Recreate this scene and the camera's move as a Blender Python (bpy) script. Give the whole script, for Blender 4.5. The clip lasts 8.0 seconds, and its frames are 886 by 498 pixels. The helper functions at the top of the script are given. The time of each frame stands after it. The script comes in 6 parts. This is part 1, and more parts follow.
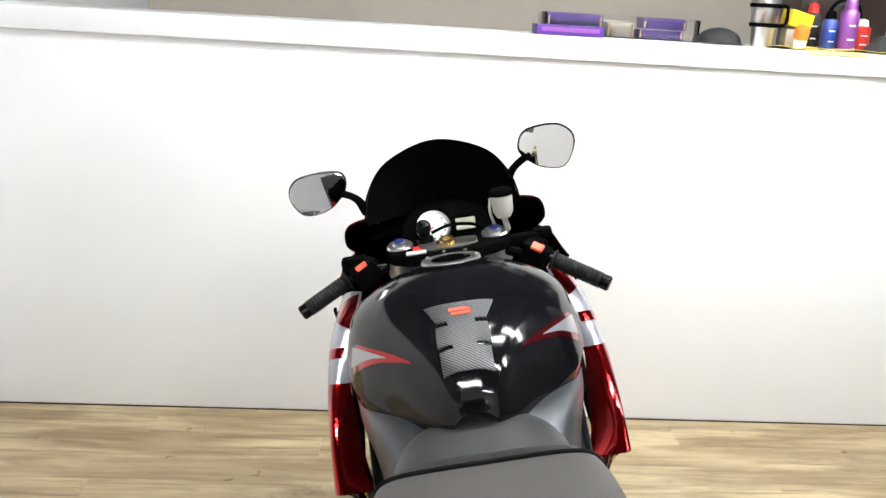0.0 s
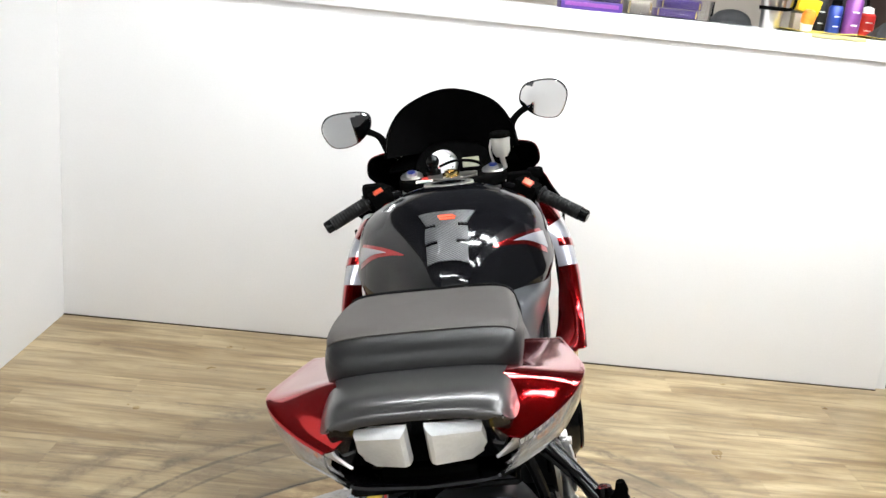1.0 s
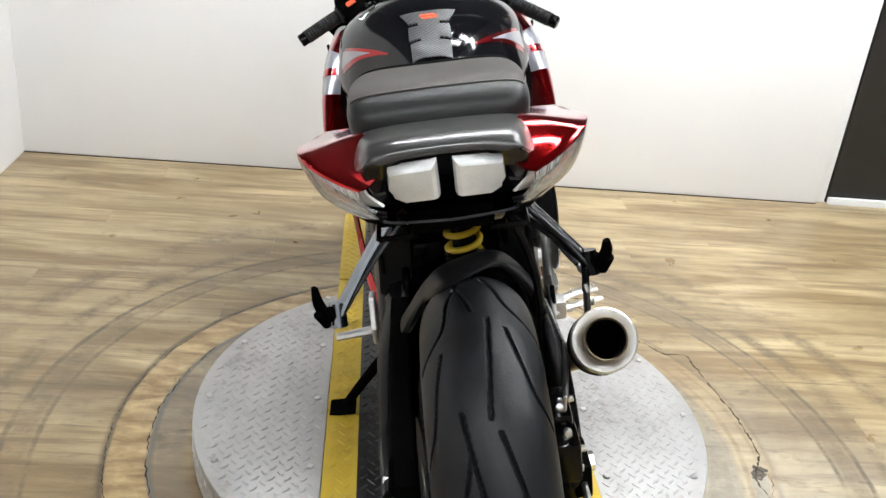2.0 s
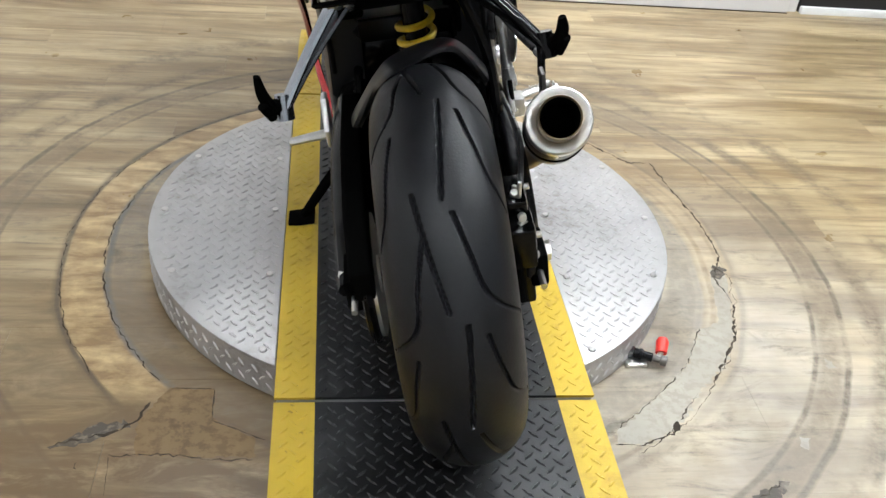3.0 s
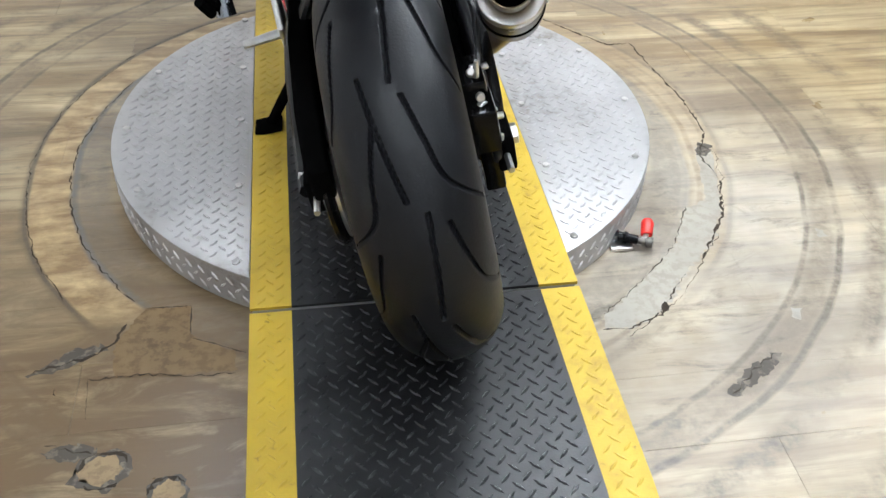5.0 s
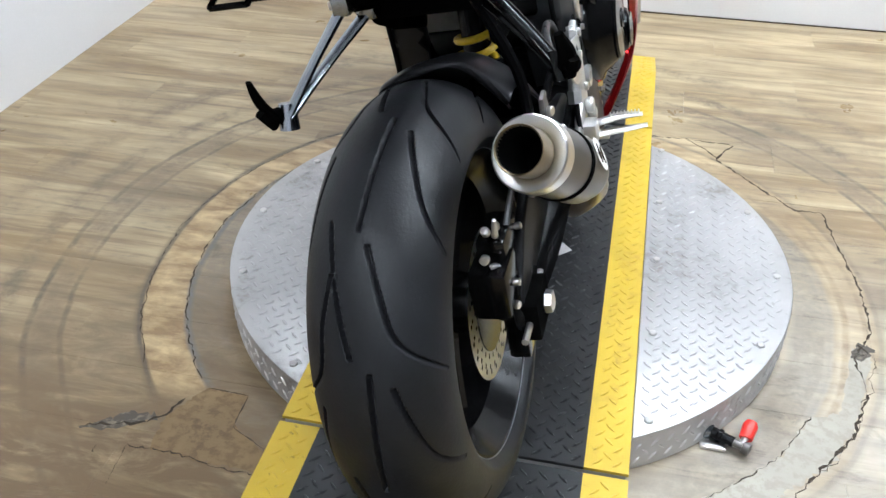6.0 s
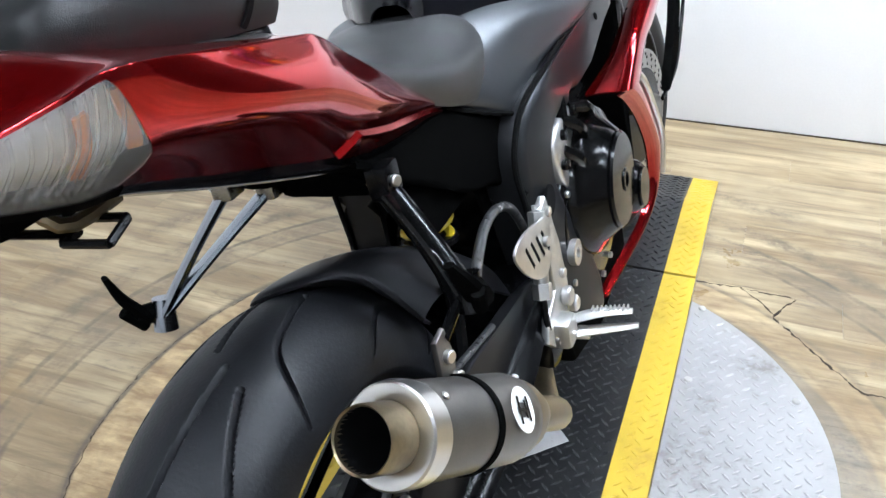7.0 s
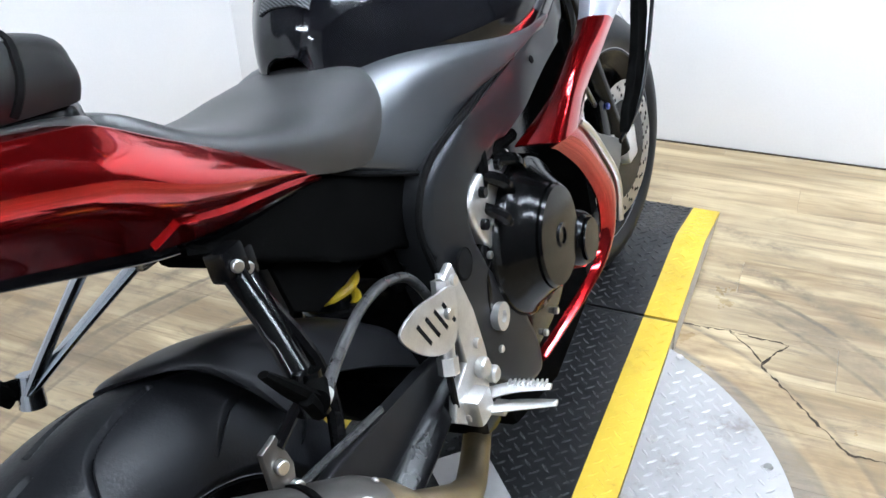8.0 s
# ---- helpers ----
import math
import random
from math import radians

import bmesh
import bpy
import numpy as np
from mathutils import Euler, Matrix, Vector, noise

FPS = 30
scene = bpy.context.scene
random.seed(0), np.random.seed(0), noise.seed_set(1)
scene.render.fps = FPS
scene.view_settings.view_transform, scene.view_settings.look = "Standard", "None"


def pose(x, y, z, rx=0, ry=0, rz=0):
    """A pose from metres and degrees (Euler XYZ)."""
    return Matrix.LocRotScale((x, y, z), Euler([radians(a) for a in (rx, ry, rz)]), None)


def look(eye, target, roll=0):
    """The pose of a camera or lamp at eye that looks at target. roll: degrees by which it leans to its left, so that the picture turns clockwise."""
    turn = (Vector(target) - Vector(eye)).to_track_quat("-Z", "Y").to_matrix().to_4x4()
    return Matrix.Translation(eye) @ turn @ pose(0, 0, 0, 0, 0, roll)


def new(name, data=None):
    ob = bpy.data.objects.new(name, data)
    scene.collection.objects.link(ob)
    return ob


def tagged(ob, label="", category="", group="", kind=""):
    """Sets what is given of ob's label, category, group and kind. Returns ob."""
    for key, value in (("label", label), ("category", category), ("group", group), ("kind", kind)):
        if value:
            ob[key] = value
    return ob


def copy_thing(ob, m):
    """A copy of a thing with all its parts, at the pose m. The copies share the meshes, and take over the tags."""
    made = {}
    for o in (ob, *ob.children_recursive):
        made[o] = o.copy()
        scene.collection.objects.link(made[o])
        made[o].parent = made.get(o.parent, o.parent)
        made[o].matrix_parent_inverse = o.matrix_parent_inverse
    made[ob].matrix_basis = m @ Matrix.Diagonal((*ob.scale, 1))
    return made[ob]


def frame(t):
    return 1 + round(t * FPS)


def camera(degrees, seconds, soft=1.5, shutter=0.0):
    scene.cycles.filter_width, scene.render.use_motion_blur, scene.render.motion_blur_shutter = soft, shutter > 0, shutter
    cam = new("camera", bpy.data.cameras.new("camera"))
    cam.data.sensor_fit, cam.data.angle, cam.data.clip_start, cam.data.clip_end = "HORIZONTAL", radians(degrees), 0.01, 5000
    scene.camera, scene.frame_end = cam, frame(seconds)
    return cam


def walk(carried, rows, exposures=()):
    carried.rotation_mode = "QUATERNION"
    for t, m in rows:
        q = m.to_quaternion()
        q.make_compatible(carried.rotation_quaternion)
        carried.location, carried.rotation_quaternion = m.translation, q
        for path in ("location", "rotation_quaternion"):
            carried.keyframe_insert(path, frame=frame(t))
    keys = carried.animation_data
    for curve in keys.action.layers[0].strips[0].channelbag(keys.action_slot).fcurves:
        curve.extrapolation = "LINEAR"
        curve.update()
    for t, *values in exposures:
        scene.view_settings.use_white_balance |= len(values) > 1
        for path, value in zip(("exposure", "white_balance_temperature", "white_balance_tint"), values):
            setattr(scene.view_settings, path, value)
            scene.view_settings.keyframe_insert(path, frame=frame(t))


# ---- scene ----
cam = camera(52.4, 8.0)
PATH = [
    (0, (-0.306, -0.67, 1.441), (-0.155, 1.254, 0.919), 3.5),
    (0.5, (-0.216, -0.873, 1.451), (-0.163, 1.074, 0.997), 3.8),
    (0.8, (-0.229, -0.924, 1.438), (-0.156, 0.988, 0.859), 8.6),
    (1, (-0.211, -1.019, 1.418), (-0.167, 0.898, 0.849), 5.9),
    (1.5, (-0.279, -1.103, 1.38), (-0.147, 0.761, 0.667), 4.8),
    (1.9, (-0.281, -1.13, 1.338), (-0.096, 0.688, 0.524), 5.8),
    (2, (-0.288, -1.139, 1.336), (-0.093, 0.659, 0.48), 6.0),
    (2.1, (-0.299, -1.136, 1.334), (-0.08, 0.636, 0.434), 6.9),
    (2.2, (-0.283, -1.147, 1.315), (-0.065, 0.613, 0.39), 6.3),
    (3.3, (-0.248, -1.14, 1.232), (0.036, 0.438, 0.035), 7.0),
    (3.5, (-0.251, -1.143, 1.209), (0.054, 0.426, 0.007), 7.8),
    (4, (-0.235, -1.151, 1.168), (0.076, 0.292, -0.181), 7.9),
    (4.5, (-0.233, -1.144, 1.163), (0.104, 0.251, -0.229), 7.8),
    (5, (-0.185, -1.125, 1.194), (0.067, 0.368, -0.113), 1.8),
    (5.2, (-0.105, -1.115, 1.208), (-0.063, 0.438, -0.053), -3.4),
    (6.3, (0.22, -0.887, 1.217), (-0.176, 0.711, 0.082), 2.1),
    (6.4, (0.231, -0.844, 1.232), (-0.144, 0.772, 0.114), 3.4),
    (6.5, (0.245, -0.792, 1.229), (-0.15, 0.845, 0.15), 3.3),
    (6.8, (0.278, -0.652, 1.225), (-0.164, 0.981, 0.155), 1.0),
    (7, (0.314, -0.577, 1.228), (-0.279, 1.022, 0.183), -0.9),
    (7.2, (0.354, -0.513, 1.235), (-0.319, 1.07, 0.215), 1.3),
    (7.5, (0.414, -0.447, 1.242), (-0.248, 1.162, 0.255), 1.6),
    (8, (0.45, -0.394, 1.249), (-0.255, 1.162, 0.209), -2.5),
]
EXPO = [(0, -0.06, 6450, 10), (2.2, -0.06, 6450, 10), (3.3, -0.10, 6150, 10), (5.2, -0.08, 6000, 10), (6.3, 0.05, 5800, 10), (8, 0.20, 5650, 10)]
walk(cam, [(t, look(e, g, r)) for t, e, g, r in PATH], EXPO)

# ---- light and sky ----
world = bpy.data.worlds.new("world")
scene.world = world
world.use_nodes = True
world.node_tree.nodes["Background"].inputs[0].default_value = (0.75, 0.8, 0.9, 1)
world.node_tree.nodes["Background"].inputs[1].default_value = 0.0
TUBE_STRENGTH = 131.0


# ---- materials ----
def nodes_of(name):
    m = bpy.data.materials.new(name)
    m.use_nodes = True
    nt = m.node_tree
    return m, nt, nt.nodes["Principled BSDF"]


def add(nt, kind, **kw):
    n = nt.nodes.new(kind)
    for k, v in kw.items():
        n.inputs[k].default_value = v
    return n


def mixc(nt, fac, a, b):
    """Colour mix; each of fac, a, b is a socket or a value."""
    n = nt.nodes.new("ShaderNodeMix")
    n.data_type = "RGBA"
    for i, v in ((0, fac), (6, a), (7, b)):
        if isinstance(v, bpy.types.NodeSocket):
            nt.links.new(v, n.inputs[i])
        else:
            n.inputs[i].default_value = v if i == 0 else (*v, 1)[:4]
    return n.outputs[2]


def mathn(nt, op, a, b=0.0, clamp=False):
    n = nt.nodes.new("ShaderNodeMath")
    n.operation, n.use_clamp = op, clamp
    for i, v in enumerate((a, b)):
        if isinstance(v, bpy.types.NodeSocket):
            nt.links.new(v, n.inputs[i])
        else:
            n.inputs[i].default_value = v
    return n.outputs[0]


def ramp(nt, fac, lo, hi, a=0.0, b=1.0):
    n = nt.nodes.new("ShaderNodeMapRange")
    nt.links.new(fac, n.inputs[0])
    for i, v in enumerate((lo, hi, a, b)):
        n.inputs[i + 1].default_value = v
    return n.outputs[0]


def noise_of(nt, scale, detail=4.0, rough=0.55, vec=None):
    n = add(nt, "ShaderNodeTexNoise", Scale=scale, Detail=detail, Roughness=rough)
    if vec is None:
        vec = nt.nodes.new("ShaderNodeNewGeometry").outputs["Position"]
    nt.links.new(vec, n.inputs["Vector"])
    return n.outputs["Fac"]


def bump_of(nt, b, height, dist, strength=1.0):
    n = add(nt, "ShaderNodeBump", Strength=strength, Distance=dist)
    nt.links.new(height, n.inputs["Height"])
    nt.links.new(n.outputs[0], b.inputs["Normal"])
    return n


def mat(name, base, rough=0.5, metal=0.0, coat=0.0, vary=0.25, scale=14.0, fine=180.0, bump=0.0, spec=0.5, sheen=0.0, anis=0.0):
    """A surface with variation at two scales in colour and gloss, and a fine relief."""
    m, nt, b = nodes_of(name)
    big, small = noise_of(nt, scale), noise_of(nt, fine, 3.0)
    f = mathn(nt, "ADD", mathn(nt, "MULTIPLY", big, 0.65), mathn(nt, "MULTIPLY", small, 0.35))
    dark = tuple(c * (1 - vary) for c in base)
    light = tuple(min(1.0, c * (1 + vary)) for c in base)
    nt.links.new(mixc(nt, ramp(nt, f, 0.3, 0.7), dark, light), b.inputs["Base Color"])
    nt.links.new(ramp(nt, f, 0.3, 0.7, max(0.02, rough * (1 - vary * 0.6)), min(1, rough * (1 + vary * 0.6))), b.inputs["Roughness"])
    b.inputs["Metallic"].default_value = metal
    b.inputs["Coat Weight"].default_value = coat
    b.inputs["Coat Roughness"].default_value = 0.03
    b.inputs["Specular IOR Level"].default_value = spec
    if bump:
        bump_of(nt, b, small, bump)
    return m


M = {}
M["red"] = mat("candy_red_paint", (0.38, 0.0055, 0.0070), 0.11, 0.92, 0.55, 0.05, 6, 900)
M["black"] = mat("gloss_black_paint", (0.004, 0.004, 0.005), 0.14, 0.0, 0.75, 0.15, 6, 600, spec=0.0)
M["black"].node_tree.nodes["Principled BSDF"].inputs["Coat Roughness"].default_value = 0.10
M["silver"] = mat("silver_paint", (0.34, 0.34, 0.37), 0.3, 0.35, 0.8, 0.06, 6, 900)
M["greypaint"] = mat("grey_metallic_paint", (0.040, 0.038, 0.037), 0.34, 0.5, 0.25, 0.08, 6, 900)
M["satin"] = mat("satin_black_plastic", (0.0028, 0.0028, 0.0027), 0.42, 0.0, 0.0, 0.25, 30, 500, 0.0003, spec=0.0)
M["cover"] = mat("dark_grey_satin_panel", (0.100, 0.103, 0.110), 0.38, 0.75, 0.0, 0.06, 20, 700, spec=0.2)
M["chassis"] = mat("grey_alloy_spar_paint", (0.027, 0.0276, 0.0295), 0.36, 0.6, 0.0, 0.05, 18, 700, spec=0.15)
M["vinyl"] = mat("seat_vinyl", (0.027, 0.0265, 0.0265), 0.38, 0.0, 0.0, 0.12, 12, 900, 0.0003, spec=0.5)
M["guard"] = mat("satin_black_guard", (0.010, 0.010, 0.011), 0.36, 0.0, 0.0, 0.15, 12, 500, 0.0, spec=0.10)
M["pillion"] = mat("passenger_pad_vinyl", (0.0085, 0.0082, 0.0082), 0.40, 0.0, 0.0, 0.12, 12, 900, 0.0003, spec=0.25)
M["padtop"] = mat("grey_seat_insert_vinyl", (0.056, 0.049, 0.045), 0.5, 0.0, 0.0, 0.10, 12, 900, 0.0004, spec=0.2)
M["rubber"] = mat("tyre_rubber", (0.0072, 0.0075, 0.0088), 0.46, 0.0, 0.0, 0.25, 16, 260, 0.0003, spec=0.22)
M["grip"] = mat("grip_rubber", (0.006, 0.006, 0.006), 0.6, 0.0, 0.0, 0.3, 30, 500, 0.0006, spec=0.2)
M["blackmetal"] = mat("black_coated_metal", (0.0035, 0.0035, 0.0038), 0.22, 0.0, 0.0, 0.10, 30, 300, 0.0, spec=0.12)
M["engine"] = mat("black_engine_enamel", (0.002, 0.002, 0.002), 0.15, 0.0, 0.0, 0.15, 30, 300, 0.0, spec=0.16)
M["alloy"] = mat("cast_alloy", (0.62, 0.61, 0.59), 0.34, 0.9, 0.0, 0.15, 40, 400, 0.0002)
M["polish"] = mat("polished_alloy", (0.29, 0.31, 0.34), 0.24, 1.0, 0.0, 0.08, 30, 300)
M["steel"] = mat("brushed_steel", (0.66, 0.64, 0.61), 0.30, 1.0, 0.0, 0.05, 30, 400)
M["titan"] = mat("grey_titanium_sleeve", (0.135, 0.126, 0.116), 0.42, 0.85, 0.0, 0.18, 20, 500)
M["tan"] = mat("heat_tanned_steel", (0.21, 0.165, 0.10), 0.36, 0.9, 0.0, 0.3, 20, 200)
M["soot"] = mat("soot", (0.004, 0.004, 0.004), 0.9, spec=0.05)
M["gold"] = mat("gold_anodised", (0.78, 0.58, 0.25), 0.25, 1.0)
M["blue"] = mat("blue_anodised", (0.10, 0.14, 0.55), 0.3, 0.9)
M["yellowspring"] = mat("yellow_spring_paint", (0.72, 0.50, 0.02), 0.35, 0.0, 0.3)
M["orange"] = mat("orange_plastic", (0.85, 0.24, 0.03), 0.35)
M["emblem"] = mat("red_orange_emblem", (0.80, 0.08, 0.02), 0.4)
M["redplastic"] = mat("red_plastic", (0.75, 0.03, 0.02), 0.35)
M["white"] = mat("white_plastic", (0.75, 0.74, 0.70), 0.35, 0, 0, 0.06)
M["lcd"] = mat("lcd_glass", (0.33, 0.32, 0.22), 0.25, 0, 0.5, 0.05)
M["hose"] = mat("braided_hose", (0.05, 0.05, 0.05), 0.3, 0.4, 0, 0.4, 60, 900, spec=0.3)
M["cream"] = mat("beige_wall_paint", (0.44, 0.385, 0.32), 0.7, 0, 0, 0.04, 2, 200, 0.0003)
M["wall"] = mat("white_wall_paint", (0.755, 0.742, 0.732), 0.6, 0.0, 0.0, 0.045, 0.9, 150, 0.0004)
M["cap"] = mat("white_cap_paint", (0.74, 0.735, 0.73), 0.4, 0.0, 0.0, 0.02, 2, 150, 0.0003)
M["ceiling"] = mat("dark_ceiling", (0.016, 0.0155, 0.015), 0.8, 0, 0, 0.04, 2, 60)
M["greywall"] = mat("dark_unseen_wall", (0.045, 0.045, 0.047), 0.6, 0, 0, 0.06, 2, 150)
M["darkopening"] = mat("dark_opening_brown", (0.008, 0.0065, 0.006), 0.5, 0, 0, 0.3, 5, 60)
M["crackdark"] = mat("crack_dirt_and_shadow_gap", (0.045, 0.035, 0.026), 0.9, 0, 0, 0.5, 30, 200, spec=0.1)


def glass(name, colour, rough=0.05, trans=1.0, ior=1.45):
    m, nt, b = nodes_of(name)
    b.inputs["Base Color"].default_value = (*colour, 1)
    b.inputs["Transmission Weight"].default_value = trans
    b.inputs["IOR"].default_value = ior
    nt.links.new(ramp(nt, noise_of(nt, 40), 0.3, 0.7, rough * 0.7, rough * 1.3), b.inputs["Roughness"])
    return m


M["lens"] = mat("milky_grey_lens", (0.80, 0.81, 0.82), 0.14, 0.0, 0.6, 0.08, 40, 260, 0.0004)
M["southwall"] = mat("pale_wall_paint", (0.55, 0.55, 0.55), 0.6, 0, 0, 0.05, 2, 150)
M["smoke"] = mat("smoked_screen", (0.0012, 0.0012, 0.0014), 0.10, 0, 0, 0.2, 6, 300, 0, 0.03)
M["matt"] = mat("matt_black_liner", (0.002, 0.002, 0.002), 0.9, 0, 0, 0.2, 6, 300, 0, 0.0)
M["bulb"] = mat("lamp_reflector", (0.80, 0.79, 0.78), 0.35, 0.2)
M["clear"] = glass("clear_lens", (0.97, 0.97, 0.97), 0.06, 0.9)
M["mirror"] = mat("mirror_glass", (0.92, 0.92, 0.93), 0.02, 1.0, 0, 0.02)


def tread_mat(name, base, rough, metal, wear, wear_amount, dirt, swing=0.25, spec=0.5):
    """Painted or bare tread plate: worn by noise, with dirt in patches."""
    m, nt, b = nodes_of(name)
    n1, n2, n3 = noise_of(nt, 5, 5), noise_of(nt, 42, 6, 0.65), noise_of(nt, 300, 3)
    col = mixc(nt, ramp(nt, n1, 0.35, 0.7), base, tuple(c * 0.78 for c in base))
    col = mixc(nt, ramp(nt, n2, wear_amount, wear_amount + 0.09), col, wear)
    col = mixc(nt, ramp(nt, mathn(nt, "MULTIPLY", n1, n2), 0.30, 0.42, 0.0, 0.7), col, dirt)
    nt.links.new(col, b.inputs["Base Color"])
    nt.links.new(ramp(nt, n2, 0.3, 0.7, rough * (1 - swing), rough * (1 + swing)), b.inputs["Roughness"])
    b.inputs["Metallic"].default_value = metal
    b.inputs["Specular IOR Level"].default_value = spec
    bump_of(nt, b, n3, 0.0004)
    return m


M["plate"] = tread_mat("aluminium_tread_plate", (0.52, 0.505, 0.495), 0.42, 0.60, (0.40, 0.38, 0.35), 0.62, (0.27, 0.24, 0.21))
# bars a little paler than the plate
M["platebar"] = tread_mat("pale_aluminium_tread_bars", (0.60, 0.585, 0.575), 0.38, 0.55, (0.48, 0.46, 0.43), 0.66, (0.34, 0.31, 0.27))
M["blackplate"] = tread_mat("black_painted_tread_plate", (0.0070, 0.0072, 0.0078), 0.38, 0.0, (0.018, 0.018, 0.018), 0.62, (0.008, 0.0078, 0.0072), 0.15, 0.45)
# bars lighter than the plate: scuffs, and glints put into the colour
M["blackbar"] = tread_mat("scuffed_black_bars_with_glints", (0.034, 0.034, 0.0355), 0.28, 0.2, (0.11, 0.108, 0.104), 0.58, (0.016, 0.0155, 0.015), 0.15, 0.5)
M["yellowplate"] = tread_mat("yellow_painted_tread_plate", (0.66, 0.45, 0.03), 0.5, 0.0, (0.20, 0.13, 0.02), 0.655, (0.42, 0.27, 0.03))

CX, CY = -0.035, 0.624   # centre of the turntable


def floor_mat():
    """Printed wood planks with long wavy grain, round scuff marks about the turntable, dirt, smears and a painted-in
    sheen.
    """
    m, nt, b = nodes_of("wood_look_vinyl_plank")
    pos = nt.nodes.new("ShaderNodeNewGeometry").outputs["Position"]
    rnd = nt.nodes.new("ShaderNodeObjectInfo").outputs["Random"]

    def grain(scale, turn, detail, rough, warp, shift):
        mp = add(nt, "ShaderNodeMapping", Scale=scale, Rotation=(0, 0, radians(turn)))
        nt.links.new(pos, mp.inputs["Vector"])
        sh = nt.nodes.new("ShaderNodeCombineXYZ")
        nt.links.new(mathn(nt, "MULTIPLY", rnd, shift), sh.inputs[2])
        va = nt.nodes.new("ShaderNodeVectorMath")
        nt.links.new(mp.outputs[0], va.inputs[0])
        nt.links.new(sh.outputs[0], va.inputs[1])
        n = add(nt, "ShaderNodeTexNoise", Scale=1.0, Detail=detail, Roughness=rough, Distortion=warp)
        nt.links.new(va.outputs[0], n.inputs["Vector"])
        return n.outputs["Fac"]

    broad = grain((1.3, 8.0, 1.0), 5, 5, 0.58, 0.7, 0.35)
    streak = grain((2.2, 30.0, 1.0), 7, 5, 0.62, 0.5, 1.5)
    hair = grain((6.0, 150.0, 1.0), 4, 3, 0.6, 0.2, 0.0)
    blotch = noise_of(nt, 2.3, 5, 0.6)
    smear = grain((5.0, 16.0, 1.0), -14, 6, 0.7, 1.2, 0.0)
    col = mixc(nt, ramp(nt, broad, 0.34, 0.62), (0.54, 0.425, 0.25), (0.22, 0.145, 0.064))
    col = mixc(nt, ramp(nt, streak, 0.49, 0.68, 0.0, 0.82), col, (0.140, 0.086, 0.040))
    col = mixc(nt, ramp(nt, streak, 0.28, 0.44, 0.55, 0.0), col, (0.52, 0.42, 0.27))
    col = mixc(nt, ramp(nt, hair, 0.45, 0.75, 0.0, 0.2), col, (0.15, 0.11, 0.07))
    col = mixc(nt, ramp(nt, rnd, 0.0, 1.0, 0.0, 0.22), col, (0.35, 0.28, 0.17))
    sep = nt.nodes.new("ShaderNodeSeparateXYZ")
    nt.links.new(pos, sep.inputs[0])
    dx, dy = mathn(nt, "SUBTRACT", sep.outputs[0], CX), mathn(nt, "SUBTRACT", sep.outputs[1], CY)
    r = mathn(nt, "SQRT", mathn(nt, "ADD", mathn(nt, "MULTIPLY", dx, dx), mathn(nt, "MULTIPLY", dy, dy)))
    wob = noise_of(nt, 3.0, 3)
    patchy, fine = noise_of(nt, 5.0, 5, 0.65), noise_of(nt, 40, 6, 0.75)
    r = mathn(nt, "ADD", r, mathn(nt, "MULTIPLY", mathn(nt, "SUBTRACT", wob, 0.5), 0.03))

    def ring(col, rad, width, colour, amount, lo=0.35, soft=0.35, right=1.0, torn=False):
        d = mathn(nt, "ABSOLUTE", mathn(nt, "SUBTRACT", r, rad))
        k = ramp(nt, d, width * soft, width, amount, 0.0)
        k = mathn(nt, "MULTIPLY", k, ramp(nt, patchy, lo, lo + 0.2))
        k = mathn(nt, "MULTIPLY", k, ramp(nt, fine, 0.34, 0.6, 0.55, 1.0))
        k = mathn(nt, "MULTIPLY", k, ramp(nt, sep.outputs[0], 0.1, 0.5, 1.0, right))
        if torn:
            k = mathn(nt, "MULTIPLY", k, ramp(nt, sep.outputs[1], 0.09, 0.15))
        return mixc(nt, k, col, colour)

    # pale wash beside the turntable: floor sheen put into the colour, plus rubbed-in dust
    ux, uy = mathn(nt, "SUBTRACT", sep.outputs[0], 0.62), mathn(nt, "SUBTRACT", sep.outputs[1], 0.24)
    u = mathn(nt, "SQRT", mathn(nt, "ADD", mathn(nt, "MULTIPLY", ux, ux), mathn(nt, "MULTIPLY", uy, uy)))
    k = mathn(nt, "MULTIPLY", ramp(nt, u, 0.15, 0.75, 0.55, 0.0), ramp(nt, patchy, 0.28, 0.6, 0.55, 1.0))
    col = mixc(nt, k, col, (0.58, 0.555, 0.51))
    col = ring(col, 0.652, 0.045, (0.20, 0.175, 0.145), 0.75, 0.25, 0.6)
    col = ring(col, 0.722, 0.010, (0.13, 0.095, 0.06), 0.6, 0.38)
    col = ring(col, 0.762, 0.008, (0.12, 0.09, 0.06), 0.55, 0.40)
    col = ring(col, 0.790, 0.015, (0.075, 0.058, 0.042), 0.65, 0.24, 0.35, 0.3)
    col = ring(col, 0.698, 0.015, (0.06, 0.055, 0.05), 0.95, 0.20, 0.35, 0.3)
    col = ring(col, 0.98, 0.045, (0.15, 0.11, 0.070), 0.65, 0.32)
    col = ring(col, 1.015, 0.010, (0.06, 0.047, 0.034), 0.85, 0.34)
    col = ring(col, 0.945, 0.008, (0.07, 0.054, 0.038), 0.75, 0.36)
    col = ring(col, 1.09, 0.035, (0.09, 0.066, 0.043), 0.8, 0.38)
    col = ring(col, 1.24, 0.045, (0.11, 0.08, 0.052), 0.7, 0.42)
    near = ramp(nt, r, 0.7, 1.6, 1.0, 0.35)
    k = mathn(nt, "MULTIPLY", ramp(nt, blotch, 0.44, 0.66, 0.0, 0.62), near)
